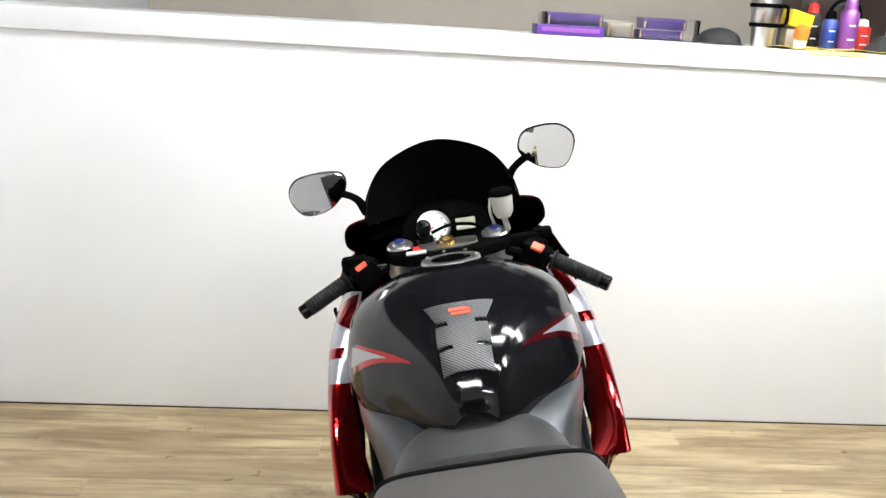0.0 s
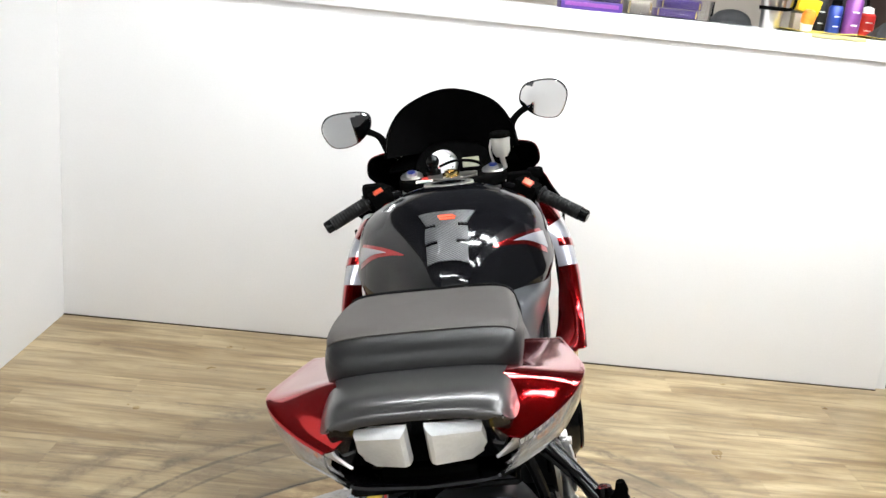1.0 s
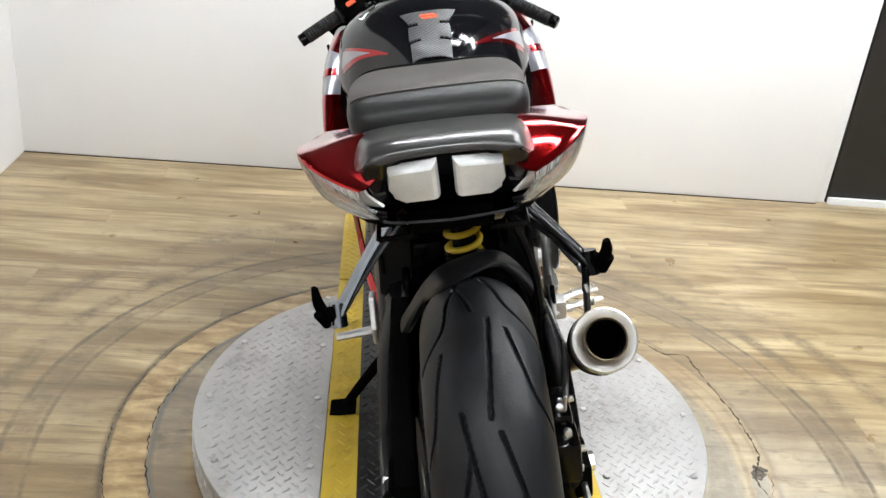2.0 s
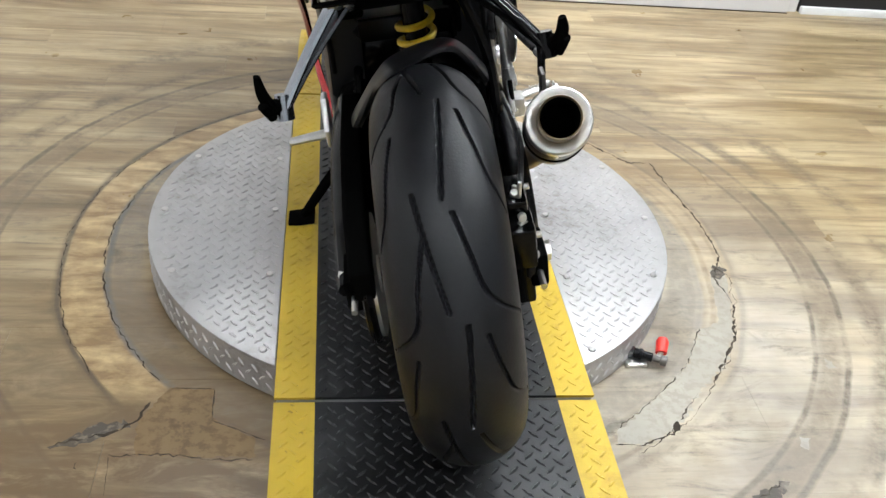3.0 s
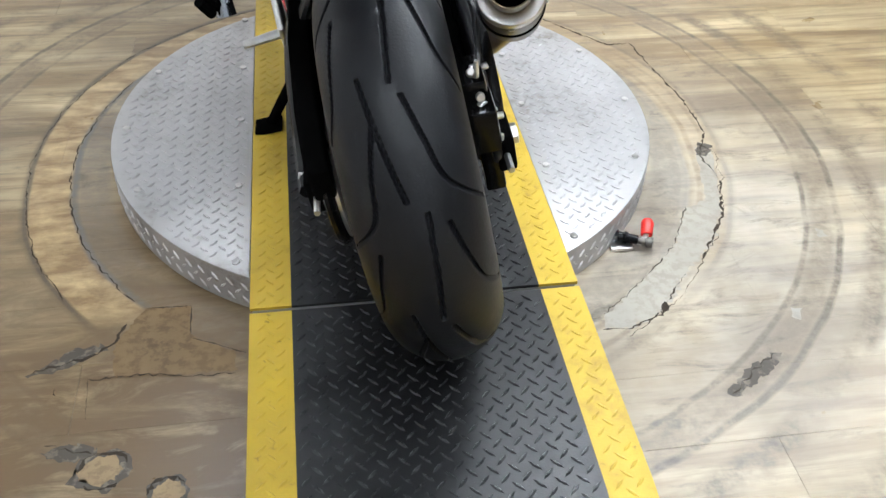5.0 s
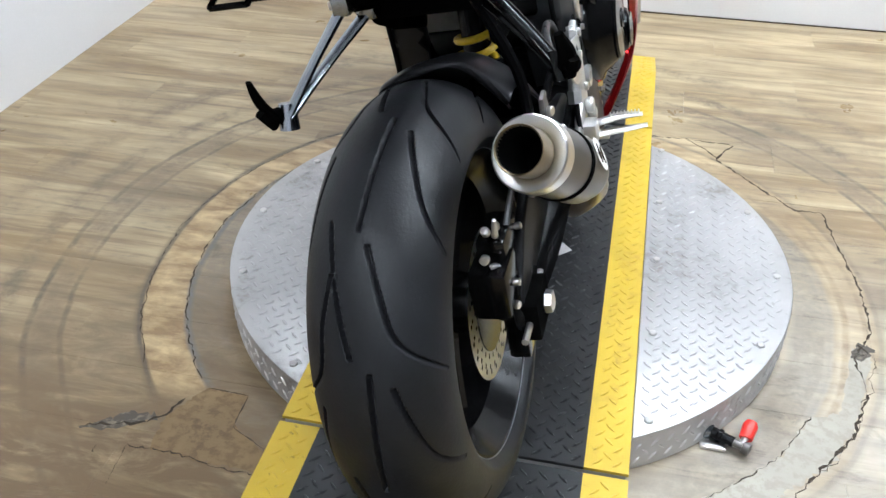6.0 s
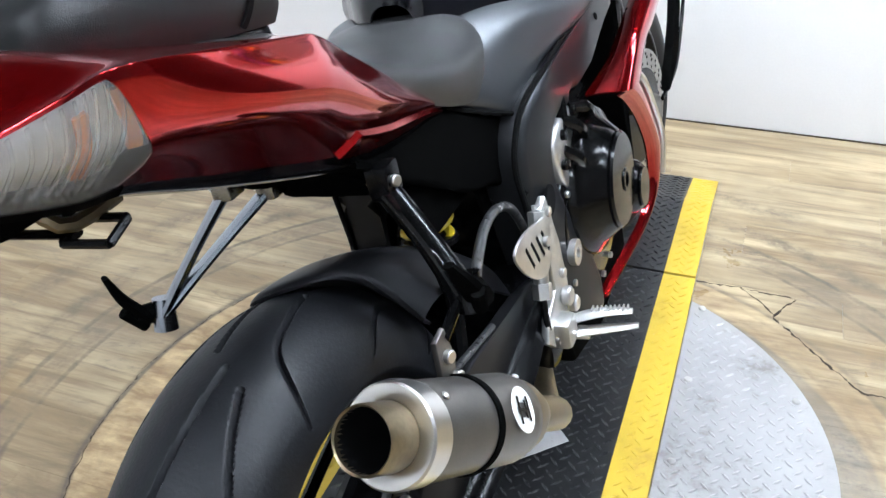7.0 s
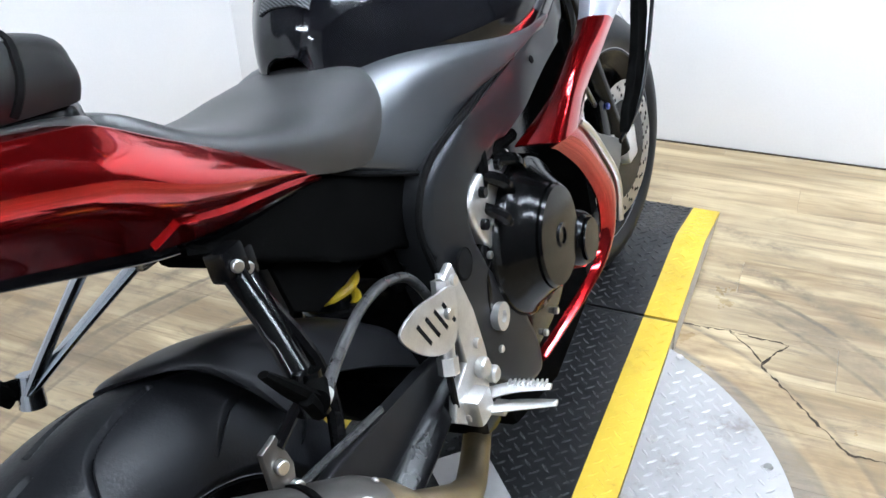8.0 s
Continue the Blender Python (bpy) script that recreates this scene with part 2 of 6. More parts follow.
    col = mixc(nt, k, col, (0.135, 0.100, 0.064))
    k = mathn(nt, "MULTIPLY", ramp(nt, smear, 0.53, 0.70, 0.0, 0.8), near)
    col = mixc(nt, mathn(nt, "MULTIPLY", k, ramp(nt, fine, 0.35, 0.6, 0.3, 1.0)), col, (0.075, 0.062, 0.05))
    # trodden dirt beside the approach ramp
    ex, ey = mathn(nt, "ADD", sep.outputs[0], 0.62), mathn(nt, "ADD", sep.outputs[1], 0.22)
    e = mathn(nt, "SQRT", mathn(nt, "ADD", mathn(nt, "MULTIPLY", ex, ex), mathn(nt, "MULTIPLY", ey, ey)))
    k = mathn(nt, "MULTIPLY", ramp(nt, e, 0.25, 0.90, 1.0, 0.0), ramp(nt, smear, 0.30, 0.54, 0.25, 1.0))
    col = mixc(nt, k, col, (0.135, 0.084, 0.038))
    worn = mixc(nt, ramp(nt, grain((9.0, 26.0, 1.0), 2, 4, 0.6, 0.3, 0.0), 0.36, 0.62), (0.56, 0.41, 0.215), (0.25, 0.155, 0.068))
    col = ring(col, 0.742, 0.046, worn, 0.95, 0.10, 0.85, 0.35, True)
    col = ring(col, 0.790, 0.007, (0.055, 0.042, 0.030), 0.6, 0.22, 0.35, 0.3, True)
    col = ring(col, 0.694, 0.012, (0.16, 0.165, 0.17), 0.65, 0.3, 0.2, 0.2, True)
    nt.links.new(col, b.inputs["Base Color"])
    nt.links.new(ramp(nt, patchy, 0.3, 0.7, 0.26, 0.42), b.inputs["Roughness"])
    b.inputs["Specular IOR Level"].default_value = 0.52
    bump_of(nt, b, mathn(nt, "ADD", mathn(nt, "MULTIPLY", hair, 0.5), mathn(nt, "MULTIPLY", fine, 0.5)), 0.0005)
    return m


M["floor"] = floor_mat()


def carbon_mat():
    m, nt, b = nodes_of("carbon_weave_pad")
    tc = nt.nodes.new("ShaderNodeTexCoord")
    w = add(nt, "ShaderNodeTexWave", Scale=95.0, Distortion=0.4)
    w.bands_direction = "DIAGONAL"
    nt.links.new(tc.outputs["Object"], w.inputs["Vector"])
    nt.links.new(mixc(nt, w.outputs["Fac"], (0.012, 0.012, 0.013), (0.11, 0.11, 0.115)), b.inputs["Base Color"])
    b.inputs["Roughness"].default_value = 0.35
    b.inputs["Metallic"].default_value = 0.3
    bump_of(nt, b, w.outputs["Fac"], 0.0004)
    return m


M["carbon"] = carbon_mat()


def lamp_mat():
    m, nt, b = nodes_of("led_tube_glow")
    b.inputs["Emission Color"].default_value = (0.94, 0.98, 1.0, 1)
    b.inputs["Emission Strength"].default_value = TUBE_STRENGTH
    return m


M["glow"] = lamp_mat()


# ---- mesh helpers ----
def mesh_of(name, verts, faces, smooth=True):
    me = bpy.data.meshes.new(name)
    me.from_pydata([tuple(map(float, v)) for v in verts], [], [tuple(map(int, f)) for f in faces])
    bm = bmesh.new()
    bm.from_mesh(me)
    bmesh.ops.recalc_face_normals(bm, faces=bm.faces)
    bm.to_mesh(me)
    bm.free()
    if smooth:
        me.shade_smooth()
        me.set_sharp_from_angle(angle=radians(38))
    return me


def part(name, me, material, parent=None, label=""):
    if isinstance(me, tuple):
        me = mesh_of(name, *me)
    ob = new(name, me)
    if material is not None:
        me.materials.append(M[material] if isinstance(material, str) else material)
    ob.parent = parent
    if label:
        ob["label"] = label
    return ob


def thing(name, label, category, group="", kind="", at=None):
    ob = new(name)
    ob.empty_display_size = 0.05
    if at is not None:
        ob.matrix_basis = at
    return tagged(ob, label, category, group, kind)


def join(*shapes):
    vs, fs = [], []
    for v, f in shapes:
        o = len(vs)
        vs += list(v)
        fs += [tuple(i + o for i in q) for q in f]
    return vs, fs


def moved(shape, m):
    return [tuple(m @ Vector(v)) for v in shape[0]], shape[1]


def flipped(shape):
    return [(-v[0], v[1], v[2]) for v in shape[0]], [tuple(reversed(f)) for f in shape[1]]


def block(lo, hi, bev=0.004):
    """A box with chamfered edges."""
    bm = bmesh.new()
    bmesh.ops.create_cube(bm, size=1)
    for v in bm.verts:
        v.co = Vector([lo[i] + (v.co[i] + 0.5) * (hi[i] - lo[i]) for i in range(3)])
    if bev:
        bmesh.ops.bevel(bm, geom=list(bm.edges), offset=bev, segments=2, profile=0.6, affect="EDGES")
    out = [tuple(v.co) for v in bm.verts], [tuple(v.index for v in f.verts) for f in bm.faces]
    bm.free()
    return out


def slab(outline, axis, lo, hi, bev=0.003, segs=2, shape=None):
    """A plate: a flat outline of two coordinates, raised along an axis, with rounded rims."""
    bm = bmesh.new()
    k = "xyz".index(axis)
    def at(p, h):
        q = [p[0], p[1]]
        q.insert(k, h)
        return q
    vs = [bm.verts.new(at(p, lo)) for p in outline]
    f = bm.faces.new(vs)
    r = bmesh.ops.extrude_face_region(bm, geom=[f])
    for v in r["geom"]:
        if isinstance(v, bmesh.types.BMVert):
            v.co[k] = hi
    if bev:
        rims = [e for e in bm.edges if abs(e.verts[0].co[k] - e.verts[1].co[k]) < 1e-6]
        bmesh.ops.bevel(bm, geom=rims, offset=bev, segments=segs, profile=0.5, affect="EDGES")
    bmesh.ops.triangulate(bm, faces=[f for f in bm.faces if len(f.verts) > 4])
    bm.verts.index_update()
    out = [tuple(shape(v.co)) if shape else tuple(v.co) for v in bm.verts], [tuple(v.index for v in f.verts) for f in bm.faces]
    bm.free()
    return out


def crom(P, t):
    """Smooth curve through the rows of P at parameters t (0 to rows - 1)."""
    P, t = np.asarray(P, float), np.asarray(t, float)
    m = len(P)
    i = np.clip(np.floor(t).astype(int), 0, m - 2)
    f = (t - i).reshape(t.shape + (1,) * (P.ndim - 1))
    a, b, c, d = (P[np.clip(i + k, 0, m - 1)] for k in (-1, 0, 1, 2))
    return 0.5 * (2 * b + (c - a) * f + (2 * a - 5 * b + 4 * c - d) * f ** 2 + (3 * b - a - 3 * c + d) * f ** 3)


def smooth2d(pts, n, closed=True):
    P = np.asarray(pts, float)
    if closed:
        P = np.vstack([P[-1:], P, P[:2]])
        t = np.linspace(1, len(P) - 2, n, endpoint=False)
    else:
        t = np.linspace(0, len(P) - 1, n)
    return crom(P, t)


def tube(pts, r, n=10, smooth=0, cap=True, flat=1.0):
    """A round bar along points; r is one radius or one for each point."""
    P = np.asarray(pts, float)
    R = np.full(len(P), float(r)) if np.isscalar(r) else np.asarray(r, float)
    if smooth:
        t = np.linspace(0, len(P) - 1, smooth)
        P, R = crom(P, t), crom(R[:, None], t)[:, 0]
    T = np.gradient(P, axis=0)
    T /= np.linalg.norm(T, axis=1)[:, None]
    up = np.array([0.0, 0.0, 1.0]) if abs(T[0][2]) < 0.9 else np.array([1.0, 0.0, 0.0])
    vs, fs = [], []
    u = np.cross(T[0], up)
    for k, (p, tg) in enumerate(zip(P, T)):
        u = u - tg * (u @ tg)
        u /= np.linalg.norm(u)
        w = np.cross(tg, u)
        for j in range(n):
            a = 2 * math.pi * j / n
            vs.append(p + R[k] * (math.cos(a) * u + flat * math.sin(a) * w))
    for k in range(len(P) - 1):
        for j in range(n):
            q = (j + 1) % n
            fs.append((k * n + j, k * n + q, k * n + n + q, k * n + n + j))
    if cap:
        fs.append(tuple(range(n - 1, -1, -1)))
        fs.append(tuple((len(P) - 1) * n + j for j in range(n)))
    return vs, fs


def lathe(profile, origin, axis, n=40, closed=False):
    """Turned shape: profile rows (distance along the axis, radius)."""
    a = Vector(axis).normalized()
    u = a.orthogonal().normalized()
    w = a.cross(u)
    o = Vector(origin)
    vs, fs, m = [], [], len(profile)
    for j in range(n):
        th = 2 * math.pi * j / n
        d = u * math.cos(th) + w * math.sin(th)
        for h, r in profile:
            vs.append(tuple(o + a * h + d * max(r, 1e-5)))
    for j in range(n):
        q = (j + 1) % n
        for k in range(m if closed else m - 1):
            k2 = (k + 1) % m
            fs.append((j * m + k, q * m + k, q * m + k2, j * m + k2))
    return vs, fs


def disc(origin, axis, r, h, bev=0.003, n=32):
    return lathe([(0, 0), (0, r - bev), (bev, r), (h - bev, r), (h, r - bev), (h, 0)], origin, axis, n)


class Skin:
    """A smooth surface through a net of points: rows along the length, columns across."""

    def __init__(self, rows):
        self.P = np.asarray(rows, float)

    def at(self, u, v):
        u, v = np.broadcast_arrays(np.asarray(u, float), np.asarray(v, float))
        shape = u.shape
        u, v = u.ravel(), v.ravel()
        m, n = self.P.shape[:2]
        def wts(t, m):
            i = np.clip(np.floor(t).astype(int), 0, m - 2)
            f = t - i
            w = 0.5 * np.stack([-f + 2 * f**2 - f**3, 2 - 5 * f**2 + 3 * f**3, f + 4 * f**2 - 3 * f**3, -f**2 + f**3], 1)
            return np.clip(i[:, None] + np.arange(-1, 3), 0, m - 1), w
        iu, wu = wts(u, m)
        iv, wv = wts(v, n)
        out = np.einsum("ka,kb,kabc->kc", wu, wv, self.P[iu[:, :, None], iv[:, None, :]])
        return out.reshape(shape + (3,))

    def normal(self, u, v):
        e = 0.02
        m, n = self.P.shape[:2]
        du = self.at(np.clip(u + e, 0, m - 1), v) - self.at(np.clip(u - e, 0, m - 1), v)
        dv = self.at(u, np.clip(v + e, 0, n - 1)) - self.at(u, np.clip(v - e, 0, n - 1))
        k = np.cross(du, dv)
        return k / np.maximum(np.linalg.norm(k, axis=-1, keepdims=True), 1e-9)

    def sheet(self, ulo, uhi, vlo, vhi, nu=24, nv=16, lift=0.0, thick=0.003, sign=1.0):
        """A panel of the surface: solid, thick inwards, lifted outwards. ulo.. may be functions of the other parameter from 0 to 1."""
        a, b = np.linspace(0, 1, nu), np.linspace(0, 1, nv)
        A, B = np.meshgrid(a, b, indexing="ij")
        val = lambda f, k: f(k) if callable(f) else np.full_like(k, float(f))
        U = val(ulo, B) * (1 - A) + val(uhi, B) * A
        V = val(vlo, A) * (1 - B) + val(vhi, A) * B
        N = self.normal(U, V) * sign
        S = self.at(U, V)
        top, bot = (S + N * lift).reshape(-1, 3), (S + N * (lift - thick)).reshape(-1, 3)
        vs = list(top) + list(bot)
        o = nu * nv
        fs = []
        for i in range(nu - 1):
            for j in range(nv - 1):
                q = (i * nv + j, i * nv + j + 1, (i + 1) * nv + j + 1, (i + 1) * nv + j)
                fs.append(q)
                fs.append(tuple(o + k for k in reversed(q)))
        rim = [i * nv for i in range(nu)] + [(nu - 1) * nv + j for j in range(1, nv)] + [i * nv + nv - 1 for i in range(nu - 2, -1, -1)] + [j for j in range(nv - 2, 0, -1)]
        for k in range(len(rim)):
            p, q = rim[k], rim[(k + 1) % len(rim)]
            fs.append((p, q, q + o, p + o))
        return vs, fs


# ---- the room ----
WALL_Y, LEFT_X, RIGHT_END = 2.34, -1.612, 1.675
BACK_Y, RIGHT_X, CEIL_Z = -3.4, 3.8, 4.7


def structure(name, shape, material, label, category):
    return tagged(part(name, shape, material), label, category, kind="structure")


structure("wall_north", block((LEFT_X, WALL_Y, 0), (RIGHT_END, WALL_Y + 0.13, 1.292), 0.003), "wall", "white painted half-height partition wall with faint scuffs", "wall")
cap = structure("wall_cap", block((LEFT_X, WALL_Y - 0.018, 1.292), (RIGHT_END + 0.02, WALL_Y + 0.40, 1.366), 0.004), "cap", "white painted board ledge on top of the half wall", "ledge")
structure("bench_back", block((LEFT_X, WALL_Y + 0.41, 0), (RIGHT_END, WALL_Y + 0.47, 1.30), 0.003), "cream", "plain beige back of the workbench behind the half wall", "wall")
structure("wall_west", block((LEFT_X - 0.14, BACK_Y, 0), (LEFT_X, 4.6, 1.64), 0), "wall", "tall white painted side wall", "wall")
# added out of view: a dark field for the tank to mirror
structure("wall_west_upper", block((LEFT_X - 0.14, BACK_Y, 1.64), (LEFT_X, 4.6, CEIL_Z), 0), "greywall", "unseen dark field above the side wall, added to darken reflections", "wall")
structure("wall_far", block((LEFT_X - 0.14, 4.6, 0), (RIGHT_X, 4.74, 2.1), 0), "cream", "beige painted wall of the room behind", "wall")
# likewise added unseen, keeps the far reflections dark
structure("wall_far_upper", block((LEFT_X - 0.14, 4.6, 2.1), (RIGHT_X, 4.74, CEIL_Z), 0), "greywall", "unseen dark field above the far wall, added to darken reflections", "wall")
structure("wall_south", block((LEFT_X - 0.14, BACK_Y - 0.14, 0), (RIGHT_X, BACK_Y, CEIL_Z), 0), "southwall", "plain pale wall behind the show area", "wall")
# unseen stand-in for dark surroundings on the right, cuts bounce light
structure("wall_east", block((RIGHT_X, BACK_Y - 0.14, 0), (RIGHT_X + 0.14, 4.74, CEIL_Z), 0), "greywall", "unseen dark wall standing in for the dark open side", "wall")
structure("ceiling", block((LEFT_X - 0.14, BACK_Y - 0.14, CEIL_Z), (RIGHT_X + 0.14, 4.74, CEIL_Z + 0.12), 0), "ceiling", "plain dark ceiling above hanging tube lights", "ceiling")
structure("wall_jamb", block((RIGHT_END + 0.004, WALL_Y + 0.02, 0), (RIGHT_END + 0.05, WALL_Y + 0.40, 1.288), 0.003), "cap", "white trimmed end of the half wall", "trim")
# opening to a dark room, its gloom put in as a dark panel
structure("dark_partition", block((RIGHT_END + 0.06, WALL_Y + 0.02, 0.0), (RIGHT_X, WALL_Y + 0.10, 2.2), 0.004), "darkopening", "dark brown panel standing in for the opening to a dark room", "partition")
structure("baseboard", block((RIGHT_END + 0.06, WALL_Y - 0.004, 0.0), (RIGHT_X, WALL_Y + 0.018, 0.03), 0.003), "cap", "thin white strip along the floor", "baseboard")
# thin dark strip draws in the shadow line at the wall's foot
structure("wall_gap", block((LEFT_X, WALL_Y - 0.006, 0.0), (RIGHT_END, WALL_Y + 0.002, 0.004), 0.001), "crackdark", "dark strip for the shadow line in the joint of half wall and floor", "trim")
structure("ground", block((LEFT_X - 0.14, BACK_Y - 0.14, -0.12), (RIGHT_X + 0.14, 4.74, -0.006), 0), "crackdark", "dark subfloor beneath the planks", "floor")


def light_fixture():
    t = thing("tube_light", "out-of-view ceiling fixture with two bright led tubes, some added as fill light", "ceiling light", "ceiling tube lights")
    part("housing", block((-0.62, -0.08, 0.03), (0.62, 0.08, 0.07), 0.006), "white", t)
    for x in (-0.45, 0.45):
        part("hanger_wire", tube([(x, 0, 0.068), (x, 0, CEIL_Z - 2.748)], 0.002, 6), "steel", t)
    for y in (-0.045, 0.045):
        part("tube", tube([(-0.6, y, 0.012), (0.6, y, 0.012)], 0.014, 12), "glow", t, "glowing led tube")
        for x in (-0.61, 0.61):
            part("socket", block((x - 0.012, y - 0.018, -0.004), (x + 0.012, y + 0.018, 0.034), 0.003), "white", t)
    return t


# Out of view: highlights suggest the tube pairs, several spots are added fill light.
first = light_fixture()
LAMP_Z = 2.75
# rear fill, added to brighten the tail lenses
first.matrix_basis = pose(0.7, -2.2, LAMP_Z)
# (-0.75, -1.35) is added for the left floor, the pair at 2.35 for the right
for x, y in ((-0.75, -1.35), (1.35, 0.0), (2.35, 0.5), (2.35, 1.5), (1.25, 1.3), (-0.35, 1.4), (0.40, 1.0)):
    copy_thing(first, pose(x, y, LAMP_Z))


# ---- turntable and ramp ----
TOP = 0.088
RXL, RXR = CX - 0.293, CX + 0.293
YB = 0.072                     # width of the yellow bands
SEAM_N, SEAM_F = 0.015, 1.234


def lozenges(xlo, xhi, ylo, yhi, z, pitch=0.0225, length=0.0265, width=0.0056, high=0.0030, keep=None, warp=None):
    """Raised bars of tread plate, set crosswise by turns."""
    vs, fs = [], []
    step = pitch / math.sqrt(2)
    xm, ym = (xlo + xhi) / 2, (ylo + yhi) / 2
    n = int((xhi - xlo + yhi - ylo) / pitch) + 3
    for i in range(-n, n + 1):
        for j in range(-n, n + 1):
            x, y = xm + (i - j) * step, ym + (i + j) * step
            if not (xlo + 0.008 < x < xhi - 0.008 and ylo + 0.008 < y < yhi - 0.008) or (keep and not keep(x, y)):
                continue
            a = radians(45 if (i + j) % 2 else -45)
            c, s = math.cos(a), math.sin(a)
            o = len(vs)
            for px, py, pz in ((-1, 0, 0), (-0.35, -1, 0), (0.35, -1, 0), (1, 0, 0), (0.35, 1, 0), (-0.35, 1, 0), (-0.55, 0, 1), (0.55, 0, 1), (0, -0.45, 1), (0, 0.45, 1)):
                qx, qy = px * length / 2, py * width / 2
                p = (x + c * qx - s * qy, y + s * qx + c * qy, z + pz * high)
                vs.append(warp(p) if warp else p)
            for f in ((0, 1, 8, 6), (1, 2, 8), (2, 3, 7, 8), (3, 4, 9, 7), (4, 5, 9), (5, 0, 6, 9), (6, 8, 7), (6, 7, 9)):
                fs.append(tuple(o + k for k in f))
    return vs, fs


turntable = thing("turntable", "round aluminium tread plate turntable with a black and yellow strip", "turntable", at=pose(0, 0, 0))
RAD = 0.597


def disc_segment(side, z0, z1):
    """The plate beside the strip: a circle cut by the strip's edge."""
    edge = 0.2945
    a0 = math.acos(edge / RAD)
    pts = [(CX + side * RAD * math.cos(a), CY + RAD * math.sin(a)) for a in np.linspace(-a0, a0, 48)]
    return slab(pts if side > 0 else pts[::-1], "z", z0, z1, 0.002)


for side in (-1, 1):
    plate = part("deck_plate", disc_segment(side, 0.076, 0.085), "plate", turntable, "bare aluminium tread plate screwed down")
    xs = (CX + 0.2945, CX + RAD) if side > 0 else (CX - RAD, CX - 0.2945)
    lz = part("tread_relief", lozenges(*xs, CY - RAD, CY + RAD, 0.0848, 0.0235, 0.0250, 0.0064, 0.0019, keep=lambda x, y: math.hypot(x - CX, y - CY) < RAD - 0.02 and abs(x - CX) > 0.305), "platebar", plate)
    lz["kind"] = "stuff"
    for bx, by in ((0.32, -0.475), (0.32, -0.24), (0.32, 0.006), (0.32, 0.24), (0.32, 0.493), (0.52, -0.23), (0.567, 0.0), (0.52, 0.24)):
        part("bolt", disc((CX + side * bx, CY + by, 0.0845), (0, 0, 1), 0.008, 0.005, 0.0015, 14), "steel", turntable)
    a0 = math.acos(0.2945 / RAD)
    band, skirt = [], []
    angles = np.linspace(-a0, a0, 60)
    ring = [(r, z) for r, z in ((RAD - 0.004, 0.076), (RAD - 0.001, 0.076), (RAD - 0.001, 0.004), (RAD - 0.004, 0.004))]
    for a in angles:
        for r, z in ring:
            band.append((CX + side * r * math.cos(a), CY + r * math.sin(a), z))
    for k in range(len(angles) - 1):
        for j in range(4):
            q = (j + 1) % 4
            skirt.append((k * 4 + j, k * 4 + q, k * 4 + 4 + q, k * 4 + 4 + j))
    rim = part("skirt", (band, skirt), "plate", turntable, "tread plate skirt round the turntable's edge")

    def wrap(p):
        a = (p[1] - 0) / RAD
        rr = RAD - 0.001 + p[2]
        return (CX + side * rr * math.cos(a), CY + rr * math.sin(a), 0.008 + p[0])
    lz = part("tread_relief", lozenges(0.0, 0.064, -a0 * RAD, a0 * RAD, 0.0, 0.0235, 0.0225, 0.0054, 0.0024, warp=wrap), "platebar", rim)
    lz["kind"] = "stuff"


def strip_piece(thing_, ylo, yhi, warp=None, name="deck"):
    """One length of the black strip with its two yellow bands, each with tread bars."""
    out = []
    n = 26
    for nm, x0, x1, m in (("centre_panel", RXL + YB, RXR - YB, "blackplate"), ("yellow_band", RXL, RXL + YB, "yellowplate"), ("yellow_band", RXR - YB, RXR, "yellowplate")):
        ys = np.linspace(ylo, yhi, n)
        vs, fs = [], []
        for y in ys:
            for x, dz in ((x0, 0), (x1, 0), (x1, -0.006), (x0, -0.006)):
                p = (x, y, TOP + dz)
                vs.append(warp(p) if warp else p)
        for k in range(n - 1):
            for j in range(4):
                q = (j + 1) % 4
                fs.append((k * 4 + j, k * 4 + q, k * 4 + 4 + q, k * 4 + 4 + j))
        fs += [(0, 1, 2, 3), tuple(4 * n - 4 + k for k in (3, 2, 1, 0))]
        pn = part(nm, (vs, fs), m, thing_, "worn yellow paint on tread plate" if "yellow" in nm else "black painted tread plate")
        b = part("tread_relief", lozenges(x0 + 0.002, x1 - 0.002, ylo + 0.004, yhi - 0.004, TOP - 0.0003, high=0.0030 if m == "blackplate" else 0.0019, warp=warp), "blackbar" if m == "blackplate" else m, pn)
        b["kind"] = "stuff"
        out.append(pn)
    return out


strip_piece(turntable, SEAM_N + 0.006, SEAM_F - 0.005)
part("strip_core", block((RXL + 0.004, SEAM_N + 0.006, 0.004), (RXR - 0.004, SEAM_F - 0.006, 0.081), 0.002), "plate", turntable)

FLAT_N, END_N = -0.418, -1.05
FLAT_F, END_F = 1.60, 1.90


def near_slope(p):
    k = min(1.0, max(0.0, (FLAT_N - p[1]) / (FLAT_N - END_N)))
    return (p[0], p[1], p[2] - 0.078 * k)


def far_slope(p):
    k = min(1.0, max(0.0, (p[1] - FLAT_F) / (END_F - FLAT_F)))
    return (p[0], p[1], p[2] - 0.078 * k)


